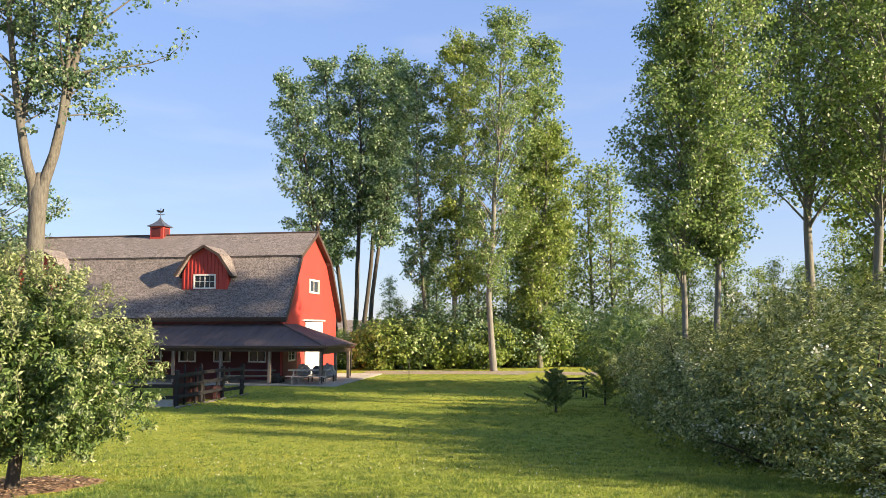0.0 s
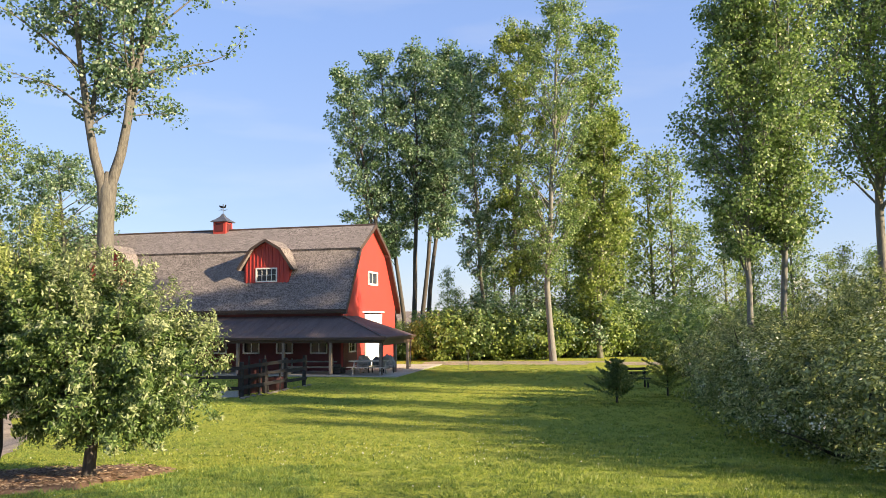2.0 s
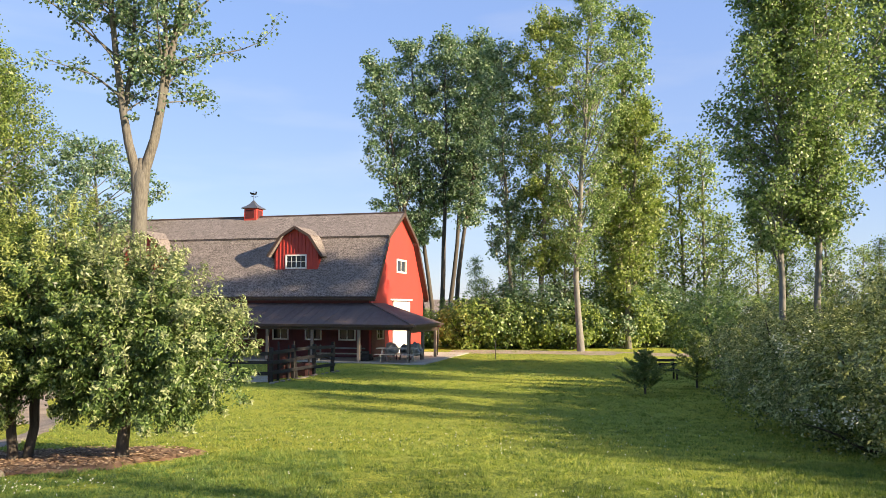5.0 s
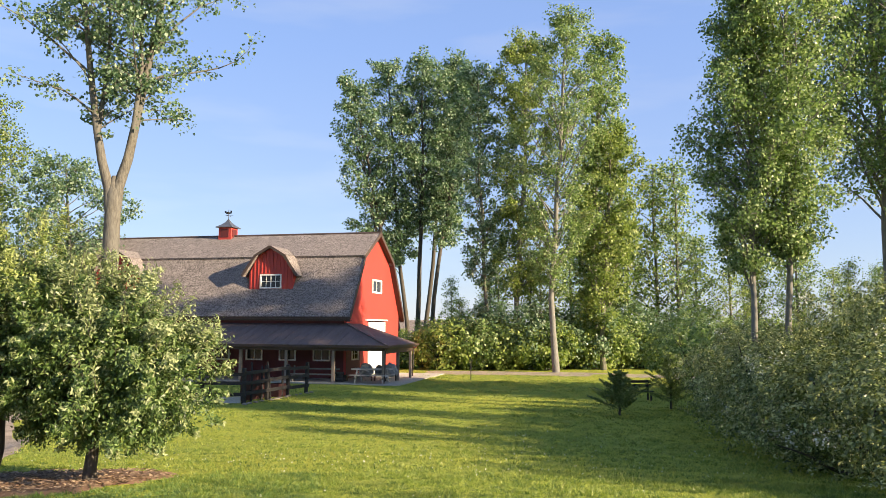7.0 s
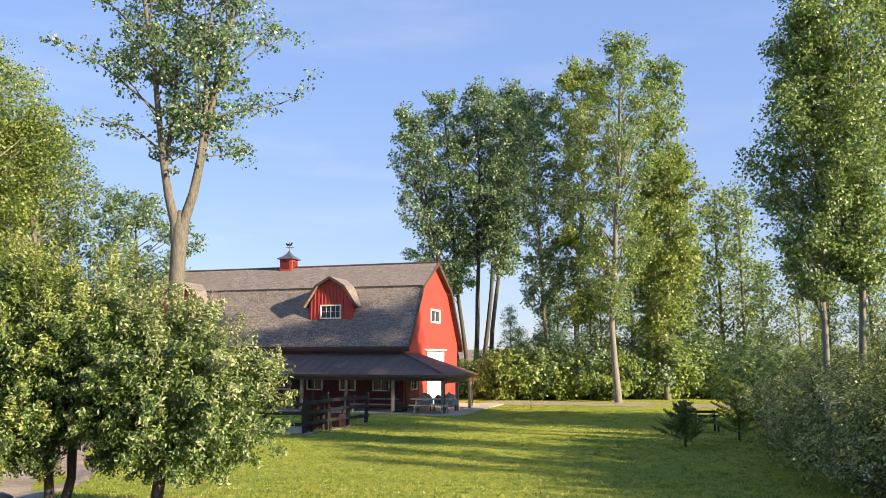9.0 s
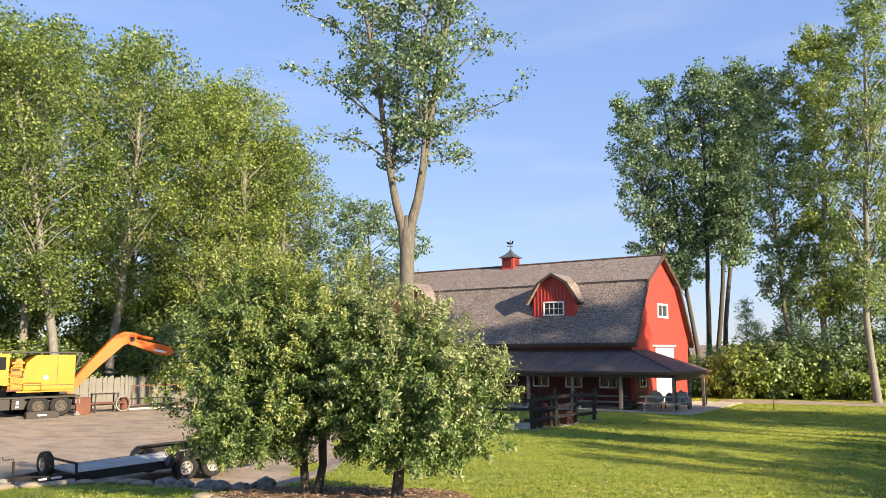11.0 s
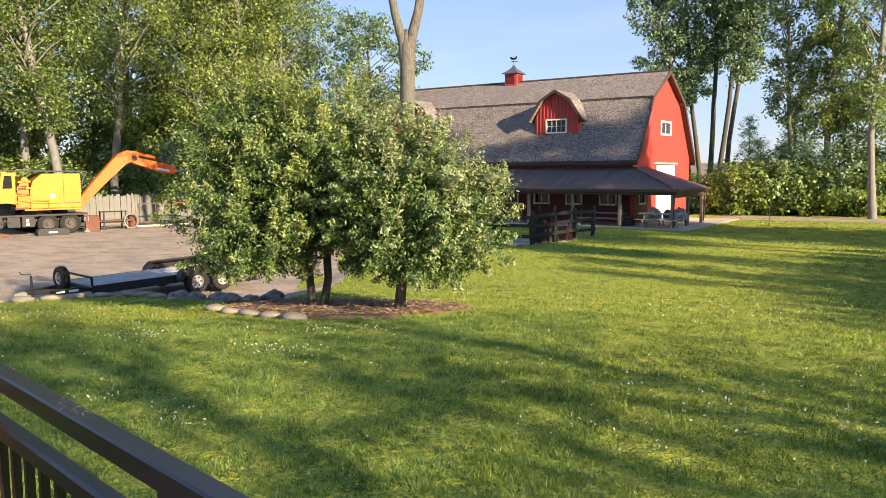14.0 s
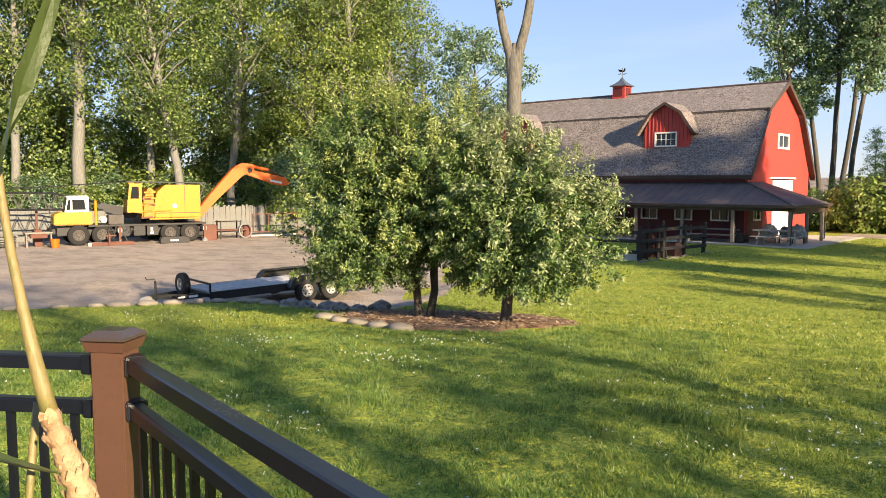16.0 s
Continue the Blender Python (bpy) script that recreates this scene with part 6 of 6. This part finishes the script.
    part("shell", Geo().lathe([(0.28, 0), (0.29, 0.02), (0.285, 0.3), (0.3, 0.31), (0.285, 0.33), (0.285, 0.6), (0.3, 0.61), (0.285, 0.63), (0.29, 0.88), (0.27, 0.89)], 22), M["rust"], d)
    part("bung", Geo().lathe([(0.05, 0.89), (0.05, 0.915)], 10, pose(0.14, 0, 0)), M["black_steel"], d)
    r = thing("steel_rack", m0 @ pose(2.3, 0.9, 0), "dark rusty steel rack with pipes", "rack")
    for x in (0, 1.4):
        for y in (0, 0.8):
            part("upright", Geo().box(x, x + 0.08, y, y + 0.08, 0, 1.25), M["black_steel"], r)
    for z in (0.5, 1.2):
        part("shelf", Geo().box(-0.05, 1.5, -0.05, 0.9, z - 0.04, z), M["black_steel"], r)
    for k in range(5):
        part("pipe", Geo().tube([(-0.3, 0.1 + 0.16 * k, 0.58), (1.9, 0.1 + 0.16 * k, 0.58)], 0.06, 8), M["rust"], r)
    part("hoop", Geo().tube([(1.75 + 0.45 * math.cos(a * 0.4), -0.1, 0.55 + 0.5 * math.sin(a * 0.4)) for a in range(16)], 0.05, 6), M["grey_steel"], r)
    b = solid("counterweight", Geo().box(1.0, 1.75, -0.1, 0.5, 0.0, 1.05), M["rust"], "rusty red steel block behind the crane", "steel block", m=m0, bevel=0.03)
    s = thing("lumber_stack", m0 @ pose(4.9, 2.2, 0), "low stack of grey lumber on the gravel", "lumber")
    for k in range(8):
        part("timber", Geo().box(0, 3.6, (k % 4) * 0.26, (k % 4) * 0.26 + 0.24, 0.0 + (k // 4) * 0.125, 0.12 + (k // 4) * 0.125), M["corral_wood"] if k % 3 else M["bench_wood"], s)
    p = thing("pallet_stack", m0 @ pose(-11.2, 0.6, 0), "stack of weathered pallets before the fence", "pallets")
    for k in range(5):
        for j in range(5):
            part("slat", Geo().box(0, 1.2, j * 0.24, j * 0.24 + 0.13, 0.1 + k * 0.15, 0.125 + k * 0.15), M["fence_wood"], p)
        for j in (0, 0.54, 1.08):
            part("bearer", Geo().box(j, j + 0.1, 0.0, 1.1, 0.0 + k * 0.15, 0.098 + k * 0.15), M["fence_wood"], p)
    c = thing("work_bench", m0 @ pose(-9.7, -0.2, 0), "cluttered wooden work bench beside the crane", "bench")
    part("bench_top", Geo().box(0, 1.5, 0, 0.7, 0.82, 0.9), M["post_wood"], c)
    for x in (0.05, 1.37):
        for y in (0.05, 0.57):
            part("leg", Geo().box(x, x + 0.08, y, y + 0.08, 0, 0.82), M["post_wood"], c)
    part("drawer", Geo().box(0.3, 1.2, 0.02, 0.6, 0.55, 0.8), M["rust"], c)
    solid("red_bucket", Geo().lathe([(0.2, 0), (0.26, 0.5), (0.27, 0.52), (0.24, 0.5), (0.19, 0.04)], 16), M["orange"], "faded red bucket on the gravel", "bucket", m=m0 @ pose(-8.2, -1.0, 0))
    for k, (x, y) in enumerate(((-6.0, -0.9), (-4.9, -1.0), (-5.4, -0.7))):
        solid("timber_block", Geo().box(-0.4, 0.4, -0.12, 0.12, 0, 0.2), M["rust"] if k else M["bench_wood"], "timber cribbing block beside the wheels", "timber", "blocks beside the crane", m=m0 @ pose(x, y, 0, 0, 0, 15 * k), bevel=0.01)
    fr = thing("steel_scrap", m0 @ pose(-5.3, -1.15, 0, 0, 0, 4), "low rusty red steel frame on the gravel", "scrap metal")
    for y in (0, 0.7):
        part("side_beam", Geo().box(-0.9, 1.6, y, y + 0.1, 0.02, 0.2), M["rust"], fr)
    for x in (-0.8, 0.3, 1.4):
        part("cross_beam", Geo().box(x, x + 0.1, 0.1, 0.7, 0.04, 0.16), M["rust"], fr)
    part("upright", Geo().beam((0.1, 0.05, 0.2), (0.1, 0.05, 0.75), 0.1).beam((-0.1, 0.05, 0.62), (0.5, 0.05, 0.62), 0.08), M["rust"], fr)
    part("strut", Geo().beam((1.2, 0.05, 0.18), (0.95, 0.05, 0.7), 0.06), M["black_steel"], fr)
    gt = thing("metal_gate", m0 @ pose(5.6, 3.6, 0, 0, 0, 3), "low rusty metal gate leaning on the board fence", "gate")
    for z in (0.25, 1.55):
        part("gate_rail", Geo().beam((0, 0, z), (3.6, 0, z), 0.07), M["rust"], gt)
    for x in (0, 1.2, 2.4, 3.6):
        part("gate_stile", Geo().beam((x, 0, 0.0), (x, 0, 1.58), 0.06), M["rust"], gt)
    tb = thing("steel_toolbox", m0 @ pose(-1.3, -1.0, 0), "black steel box with a faded label", "box")
    part("body", Geo().prism([(-0.9, 0), (0.9, 0), (0.9, 0.3), (0.6, 0.42), (-0.75, 0.42), (-0.9, 0.3)], -0.3, 0.3, "y"), M["black_steel"], tb, bevel=0.02)
    part("label_plate", Geo().box(-0.3, 0.2, -0.306, -0.302, 0.15, 0.24), M["white"], tb)


def make_garden_bench():
    b = thing("garden_bench", pose(6.1, 37.2, ground_z(6.1, 37.2), 0, 0, 8), "dark wooden garden bench by the hedge", "bench")
    for k in range(3):
        part("seat_slat", Geo().box(-0.75, 0.75, -0.2 + k * 0.15, -0.2 + k * 0.15 + 0.13, 0.42, 0.45), M["corral_wood"], b)
    for z in (0.62, 0.80):
        part("back_slat", Geo().box(-0.75, 0.75, 0.27, 0.30, z, z + 0.12), M["corral_wood"], b)
    for x in (-0.65, 0.58):
        part("leg", Geo().box(x, x + 0.07, -0.18, -0.11, 0, 0.42), M["corral_wood"], b)
        part("leg", Geo().box(x, x + 0.07, 0.302, 0.36, 0, 0.93), M["corral_wood"], b)
    s = thing("garden_stake", pose(-2.11, 50.0, 0), "thin dark metal stake in the grass", "stake")
    part("rod", Geo().tube([(0, 0, -0.1), (0.01, 0, 1.15)], 0.025, 6), M["black_steel"], s)
    part("ring", Geo().tube([(0.1 * math.cos(a * 0.55), 0, 1.22 + 0.1 * math.sin(a * 0.55)) for a in range(12)], 0.015, 5), M["black_steel"], s)


make_trailer()
CRANE_TURN = make_crane()
make_excavator(CRANE_TURN)
make_clutter(CRANE_TURN)
make_fence()
make_stones()
make_corral()
make_feed_box()
make_picnic_table()
make_porch_things()
make_garden_bench()


def make_far_house():
    h = thing("house", pose(-9.6, 96.0, 0, 0, 0, 6), "low pale house with a brown roof far behind the trees", "house")
    wall = rect(-5.0, 5.0, 0.0, 2.7)
    part("wall", holed(wall, [rect(-3.4, -2.2, 0.9, 2.1), rect(1.6, 2.8, 0.9, 2.1)], -3.0, -2.85, "y"), M["white"], h, "pale front wall")
    part("back_wall", Geo().box(-5, 5, 2.85, 3.0, 0, 2.7), M["white"], h)
    for x in (-5.0, 4.85):
        part("end_wall", Geo().prism([(-2.85, 0), (2.85, 0), (2.85, 2.7), (0, 3.9), (-2.85, 2.7)], x, x + 0.15, "x"), M["white"], h)
    for s in (-1, 1):
        part("roof", slab([(-5.4, s * 3.4, 2.55), (5.4, s * 3.4, 2.55), (5.4, 0, 4.05), (-5.4, 0, 4.05)], 0.12), M["roof"], h, "brown shingle roof")
    for x in (-2.8, 2.2):
        window_unit(h, 1.2, 1.2, pose(x, -3.0, 1.5), (2, 2))
    part("door", Geo().box(-0.45, 0.45, -3.06, -3.004, 0.02, 2.05), M["trim_dark"], h, "dark door")


make_far_house()

# ---- deck with its railing ----
POST = Vector((-2.196, 1.503, 0))
DECK_Z, RAIL_Z = 1.95, 2.86


def heading(az):
    return Vector((math.sin(radians(az)), math.cos(radians(az)), 0))


def make_railing():
    r = thing("deck_railing", pose(POST.x, POST.y, DECK_Z), "black deck railing with a brown capped corner post", "railing")
    h = RAIL_Z - DECK_Z
    s = 0.054
    p = part("post", Geo().box(-s, s, -s, s, 0.0, h + 0.03), M["post_sleeve"], r, "brown composite post sleeve", m=pose(0, 0, 0, 0, 0, 180 - 155), bevel=0.006)
    part("collar", Geo().add([(sx * q, sy * q, z) for q, z in ((s + 0.002, h + 0.018), (s + 0.006, h + 0.02), (s + 0.016, h + 0.052)) for sx, sy in ((-1, -1), (1, -1), (1, 1), (-1, 1))],
                            [(3, 2, 1, 0), (8, 9, 10, 11)] + [(4 * i + k, 4 * i + (k + 1) % 4, 4 * i + 4 + (k + 1) % 4, 4 * i + 4 + k) for i in range(2) for k in range(4)]), M["post_sleeve"], p)
    part("cap", Geo().add([(sx * q, sy * q, z) for q, z in ((0.068, h + 0.054), (0.072, h + 0.057), (0.071, h + 0.066), (0.044, h + 0.083), (0.040, h + 0.084)) for sx, sy in ((-1, -1), (1, -1), (1, 1), (-1, 1))],
                         [(3, 2, 1, 0), (16, 17, 18, 19)] + [(4 * i + k, 4 * i + (k + 1) % 4, 4 * i + 4 + (k + 1) % 4, 4 * i + 4 + k) for i in range(4) for k in range(4)]), M["post_cap"], p, "low pyramid post cap")
    for az, face, length in ((109.9, 65, 3.4), (245, 245, 2.2)):
        d = heading(az)
        m = Matrix.Translation(heading(face) * 0.056) @ d.to_track_quat("X", "Z").to_matrix().to_4x4()
        top = part("top_rail", Geo().prism([(-0.027, h - 0.046), (0.027, h - 0.046), (0.027, h - 0.004), (0.021, h), (-0.021, h), (-0.027, h - 0.004)], 0, length, "x"), M["rail"], r, "smooth black top rail", m=m)
        if face == 65:
            rng = np.random.default_rng(6)
            c = np.stack([0.745 + rng.normal(size=26) * 0.05, rng.uniform(-0.019, 0.019, 26), np.full(26, h + 0.001)], 1)
            part("scuff", quad_mesh("scuff", np.stack([c + np.array(o) for o in ((-0.004, -0.0008, 0), (0.001, -0.0012, 0), (0.004, 0.0008, 0), (0.0, 0.0012, 0))], 1), M["deck_wood"]), None, top, "pale scuff on the rail")
        part("mid_rail", Geo().prism([(-0.024, h - 0.19), (0.024, h - 0.19), (0.024, h - 0.152), (0.014, h - 0.145), (-0.014, h - 0.145), (-0.024, h - 0.152)], 0, length, "x"), M["rail"], r, m=m)
        part("bottom_rail", Geo().box(0, length, -0.022, 0.022, 0.08, 0.12), M["rail"], r, m=m)
        for z in (h - 0.03, h - 0.17):
            part("bracket", Geo().box(-0.012, 0.045, -0.033, 0.033, z - 0.029, z + 0.034 if z > h - 0.1 else z + 0.03), M["rail"], r, m=m, bevel=0.004)
        bal = Geo().box(-0.0105, 0.0105, -0.0105, 0.0105, 0.12, h - 0.19).mesh("baluster", M["rail"])
        for k in range(int(length / 0.112) - 1):
            part("baluster", bal, None, r, m=m @ pose(0.09 + k * 0.112, 0, 0))
        part("spacer", Geo().box(1.23, 1.27, -0.018, 0.018, h - 0.145, h - 0.045), M["rail"], r, m=m)
        part("end_post", Geo().box(length, length + 0.11, -0.055, 0.055, 0.0, h + 0.05), M["post_sleeve"], r, m=m, bevel=0.006)


def make_deck():
    d = thing("deck", pose(0, 0, 0), "brown board deck beside the house", "deck")
    a, b = POST + heading(110) * 3.6, POST + heading(245) * 2.4
    out = heading(20) * 0.12
    ring = [(POST.x + out.x - 0.1, POST.y + out.y + 0.06), (a.x + out.x, a.y + out.y), (a.x + 0.1, -3.0), (b.x - 0.1, -3.0), (b.x - 0.12, b.y + 0.08)]
    part("frame", Geo().prism([p for p in ring], DECK_Z - 0.27, DECK_Z - 0.03, "z"), M["corral_wood"], d)
    part("boards", Geo().prism([p for p in ring], DECK_Z - 0.028, DECK_Z, "z"), M["soil"], d)
    for x, y in ring:
        px, py = x * 0.92, y * 0.92 if y > 0 else y + 0.15
        part("support", Geo().box(px - 0.07, px + 0.07, py - 0.07, py + 0.07, 0.95, DECK_Z - 0.27), M["corral_wood"], d)
    house = solid("wall_house", Geo().box(-7, 6, -3.4, -3.1, 0.9, 5.2), M["white"], "plain pale house wall behind the deck", "wall", kind="structure")


def strap(points, widths, up=(0.3, 0.2, 0.6)):
    """A thin folded strap leaf along points."""
    g, v, f = Geo(), [], []
    pts = [Vector(p) for p in points]
    for i, p in enumerate(pts):
        d = (pts[min(i + 1, len(pts) - 1)] - pts[max(i - 1, 0)]).normalized()
        s = d.cross(Vector(up)).normalized()
        n = s.cross(d).normalized()
        w = widths[i] / 2
        v += [p - s * w + n * w * 0.35, p - n * 0.0012, p + s * w + n * w * 0.35, p + n * 0.0012]
    for i in range(len(pts) - 1):
        for k in range(4):
            a, b = 4 * i + k, 4 * i + (k + 1) % 4
            f.append((a, b, b + 4, a + 4))
    return g.add(v, f + [(3, 2, 1, 0), tuple(range(len(v) - 4, len(v)))])


def make_cane_plant():
    """A potted cane plant on the deck: a peeling stalk, strap leaves and a side shoot."""
    stalk = [Vector(p) for p in [(-0.677, 0.436, 3.099), (-0.689, 0.427, 3.145), (-0.7, 0.415, 3.193), (-0.705, 0.415, 3.211), (-0.73, 0.416, 3.274), (-0.758, 0.421, 3.332), (-0.781, 0.426, 3.392), (-0.799, 0.432, 3.449), (-0.818, 0.447, 3.519), (-0.828, 0.456, 3.567)]]
    stalk = [p + Vector((-0.0088, -0.0056, 0)) for p in stalk]
    lean = (stalk[0] - stalk[2]).normalized()
    foot = stalk[0] + lean * ((stalk[0].z - DECK_Z - 0.2) / -lean.z)
    t = thing("potted_plant", pose(foot.x, foot.y, DECK_Z), "tall cane plant with a peeling tan stalk in a pot", "plant")
    home = pose(-foot.x, -foot.y, -DECK_Z)
    part("pot", Geo().lathe([(0.09, 0), (0.125, 0.2), (0.13, 0.24), (0.115, 0.24), (0.112, 0.19)], 24), M["post_sleeve"], t)
    part("earth", Geo().lathe([(0.108, 0.17), (0.108, 0.205)], 24), M["mulch"], t)
    rng = random.Random(12)
    body = [foot + (stalk[0] - foot) * (k / 14) for k in range(14)] + [stalk[0] + (stalk[2] - stalk[0]) * (k / 12) for k in range(12)]
    rad = [0.0135 + 0.0018 * math.sin(k * 2.1) + rng.uniform(-0.001, 0.0015) for k in range(14)] + [0.0135 - 0.00045 * k + 0.0015 * math.sin(k * 2.6) + rng.uniform(-0.0006, 0.001) for k in range(12)]
    cane = part("cane", Geo().tube(body, rad, 14), M["cane"], t, "ringed tan stalk", m=home, smooth=True)
    upper = [stalk[2] + lean * 0.02] + stalk[3:]
    part("shoot", Geo().tube(upper, [0.0085, 0.0074, 0.0056, 0.0046, 0.004, 0.0036, 0.003, 0.002][:len(upper)], 10), M["cane_green"], t, "smooth pale upper stem", m=home, smooth=True)
    for k in range(70):                         # dry sheath scraps that stand off the stalk
        i = rng.randrange(13, 25)
        p, a = body[i], rng.uniform(0, 6.28)
        d = (body[i] - body[i - 1]).normalized()
        o = d.orthogonal().normalized()
        o = (o * math.cos(a) + d.cross(o) * math.sin(a)).normalized()
        w = d.cross(o)
        q, z = p + d * rng.uniform(-0.004, 0.004) + o * rad[i] * 0.96, rng.uniform(0.6, 1.2)
        g = Geo().add([q - w * 0.0055 * z, q + w * 0.005 * z, q + w * 0.003 * z + d * 0.006 * z + o * 0.0015, q - w * 0.0036 * z + d * 0.005 * z + o * 0.0022, q + d * 0.009 * z + o * 0.003], [(0, 1, 2, 3), (3, 2, 4)])
        part("sheath_scrap", g, M["sheath"], cane)
    part("strap_leaf", strap([(-0.711, 0.366, 3.398), (-0.686, 0.369, 3.435), (-0.675, 0.381, 3.486), (-0.671, 0.397, 3.53), (-0.666, 0.409, 3.571), (-0.663, 0.423, 3.632)], [0.012, 0.0165, 0.019, 0.018, 0.014, 0.004]), M["blade_leaf"], t, "broad green strap leaf", m=home)
    part("strap_leaf", strap([(-0.693, 0.329, 3.173), (-0.679, 0.35, 3.162), (-0.676, 0.37, 3.15), (-0.678, 0.399, 3.136)], [0.010, 0.018, 0.017, 0.003], (0.2, 0.1, 1.0)), M["blade_leaf"], t, m=home)
    side = [Vector(p) for p in [(-0.759, 0.431, 3.182), (-0.752, 0.42, 3.141), (-0.741, 0.408, 3.094)]]
    part("side_stem", Geo().tube(side + [Vector((side[-1].x + 0.02, side[-1].y + 0.02, DECK_Z + 0.2))], 0.004, 8), M["cane_green"], t, m=home, smooth=True)


make_railing()
make_deck()
make_cane_plant()
# ---- grass, clover and mulch ----
def inside(poly, x, y):
    hit = np.zeros(len(x), bool)
    for (ax, ay), (bx, by) in zip(poly, poly[1:] + poly[:1]):
        hit ^= ((ay > y) != (by > y)) & (x < (bx - ax) * (y - ay) / (by - ay + 1e-12) + ax)
    return hit


BED = [(-11.2, 12.9), (-10.4, 12.2), (-8.0, 11.35), (-6.4, 12.1), (-5.7, 13.7), (-6.6, 14.9), (-8.8, 15.2), (-10.8, 14.6)]
YARD = [(-26, 7.5), (-21.3, 11.0), (-19.2, 12.9), (-17.8, 14.2), (-16.4, 15.6), (-14.2, 14.9), (-12.2, 14.1), (-10.9, 14.8), (-12.2, 19.0), (-14, 22.4), (-16, 30), (-26, 40), (-60, 30)]


def lumps(x, y):
    return np.array([lump_z(a, b) for a, b in zip(x, y)])


def scatter(rng, n, r0, r1, a0, a1, power=1.0):
    r = np.sqrt(rng.uniform(r0 ** 2, r1 ** 2, n)) if power == 1.0 else r0 + (r1 - r0) * rng.uniform(0, 1, n) ** power
    a = np.radians(rng.uniform(a0, a1, n))
    return r * np.sin(a), r * np.cos(a)


def grass(name, seed, n, r0, r1, a0, a1, tall, wide, power, label, per=9, tuft=0.03, mat="blade"):
    """Blades in tufts: each tuft fans out from its foot, and the tufts' height wanders over the lawn."""
    rng = np.random.default_rng(seed)
    x, y = scatter(rng, n // per, r0, r1, a0, a1, power)
    keep = ~(inside(BED, x, y) | inside(YARD, x, y))
    x, y = x[keep], y[keep]
    grow = np.array([noise.noise(Vector((a * 1.6, b * 1.6, 0))) + 0.6 * noise.noise(Vector((a * 5, b * 5, 4))) for a, b in zip(x, y)])
    foot = np.stack([x, y, lumps(x, y) - 0.01], 1)
    vigour = (1 + 0.9 * grow) * rng.uniform(0.7, 1.35, len(x))
    foot, vigour = np.repeat(foot, per, 0), np.repeat(vigour, per)
    n = len(foot)
    off = rng.normal(size=(n, 2)) * tuft
    base = foot + np.stack([off[:, 0], off[:, 1], np.zeros(n)], 1)
    turn = rng.uniform(0, 6.28, n)
    side = np.stack([np.cos(turn), np.sin(turn), np.zeros(n)], 1) * wide * rng.uniform(0.6, 1.3, (n, 1))
    h = tall * rng.uniform(0.6, 1.25, n) * vigour
    lean = rng.normal(size=(n, 2)) * 0.4 + off / tuft * 0.35
    tip = base + np.stack([lean[:, 0] * h, lean[:, 1] * h, h], 1)
    me = quad_mesh("grass", np.stack([base - side, base + side, tip], 1), M[mat], 3)
    solid(name, me, None, label, "grass", kind="stuff")


grass("grass", 201, 200000, 4.2, 15.0, -72, -13, 0.046, 0.007, 0.8, "short lawn grass near the deck, coloured greener for shade", mat="shaded_blade")
grass("grass", 205, 110000, 4.2, 15.0, -22, 16, 0.046, 0.007, 0.8, "short lawn grass near the deck, coloured yellower for sunlight")
grass("grass", 202, 240000, 13.5, 34.0, -72, 30, 0.05, 0.011, 0.9, "short green lawn grass further out", 9, 0.055)
grass("grass", 203, 70000, 30.0, 58.0, -20, 26, 0.05, 0.028, 1.0, "short green lawn grass before the barn", 7, 0.12)

grass("grass", 204, 60000, 9.5, 15.5, 15, 30, 0.05, 0.0075, 1.0, "short green lawn grass beside the hedge")


def clover():
    rng = np.random.default_rng(9)
    spots = [(-5.2, 5.5, 0.3, 16), (-6.35, 5.65, 0.25, 12), (-9.0, 8.55, 0.5, 40), (-6.4, 8.45, 0.4, 34), (-6.5, 10.1, 0.6, 40), (-14.6, 11.4, 1.2, 46), (-1.8, 6.8, 0.5, 20), (-0.1, 7.9, 0.9, 50), (-2.8, 8.6, 0.7, 16), (1.0, 9.5, 1.0, 34), (-1.0, 25.0, 2.2, 60), (-4.0, 17.5, 2.0, 50), (0.5, 16.0, 2.0, 50), (-9.5, 7.2, 1.5, 30), (2.0, 20.0, 2.0, 40)]
    pts = []
    for x, y, s, n in spots:
        p = np.array([x, y]) + rng.normal(size=(n, 2)) * np.array([s, s * 0.55])
        pts.append(p)
    loose = np.stack(scatter(rng, 160, 5, 26, -60, 18, 0.8), 1)
    p = np.concatenate(pts + [loose])
    p = p[~(inside(BED, p[:, 0], p[:, 1]) | inside(YARD, p[:, 0], p[:, 1]))]
    c = np.stack([p[:, 0], p[:, 1], lumps(p[:, 0], p[:, 1]) + rng.uniform(0.05, 0.075, len(p))], 1)
    c = np.repeat(c, 5, 0) + rng.normal(size=(len(c) * 5, 3)) * 0.006
    solid("clover_blossom", quad_mesh("clover", leaf_quads(rng, c, 0.017, 0.015), M["petal"]), None, "small white clover blossoms in the lawn", "flowers", kind="stuff")
    n = 5200
    x, y = rng.uniform(-11.2, -5.6, n), rng.uniform(11.3, 15.3, n)
    k = inside([(px * 0.985 - 0.12, py * 0.985 + 0.2) for px, py in BED], x, y)
    x, y = x[k], y[k]
    c = np.stack([x, y, lumps(x, y) + 0.055 + rng.uniform(0, 0.02, len(x))], 1)
    flat = np.repeat(np.array([[0, 0, 2.2]]), len(c), 0)
    solid("mulch_chips", quad_mesh("chip", leaf_quads(rng, c, 0.085, 0.035, flat), M["chip"]), None, "loose reddish bark chips", "mulch", kind="stuff")


clover()
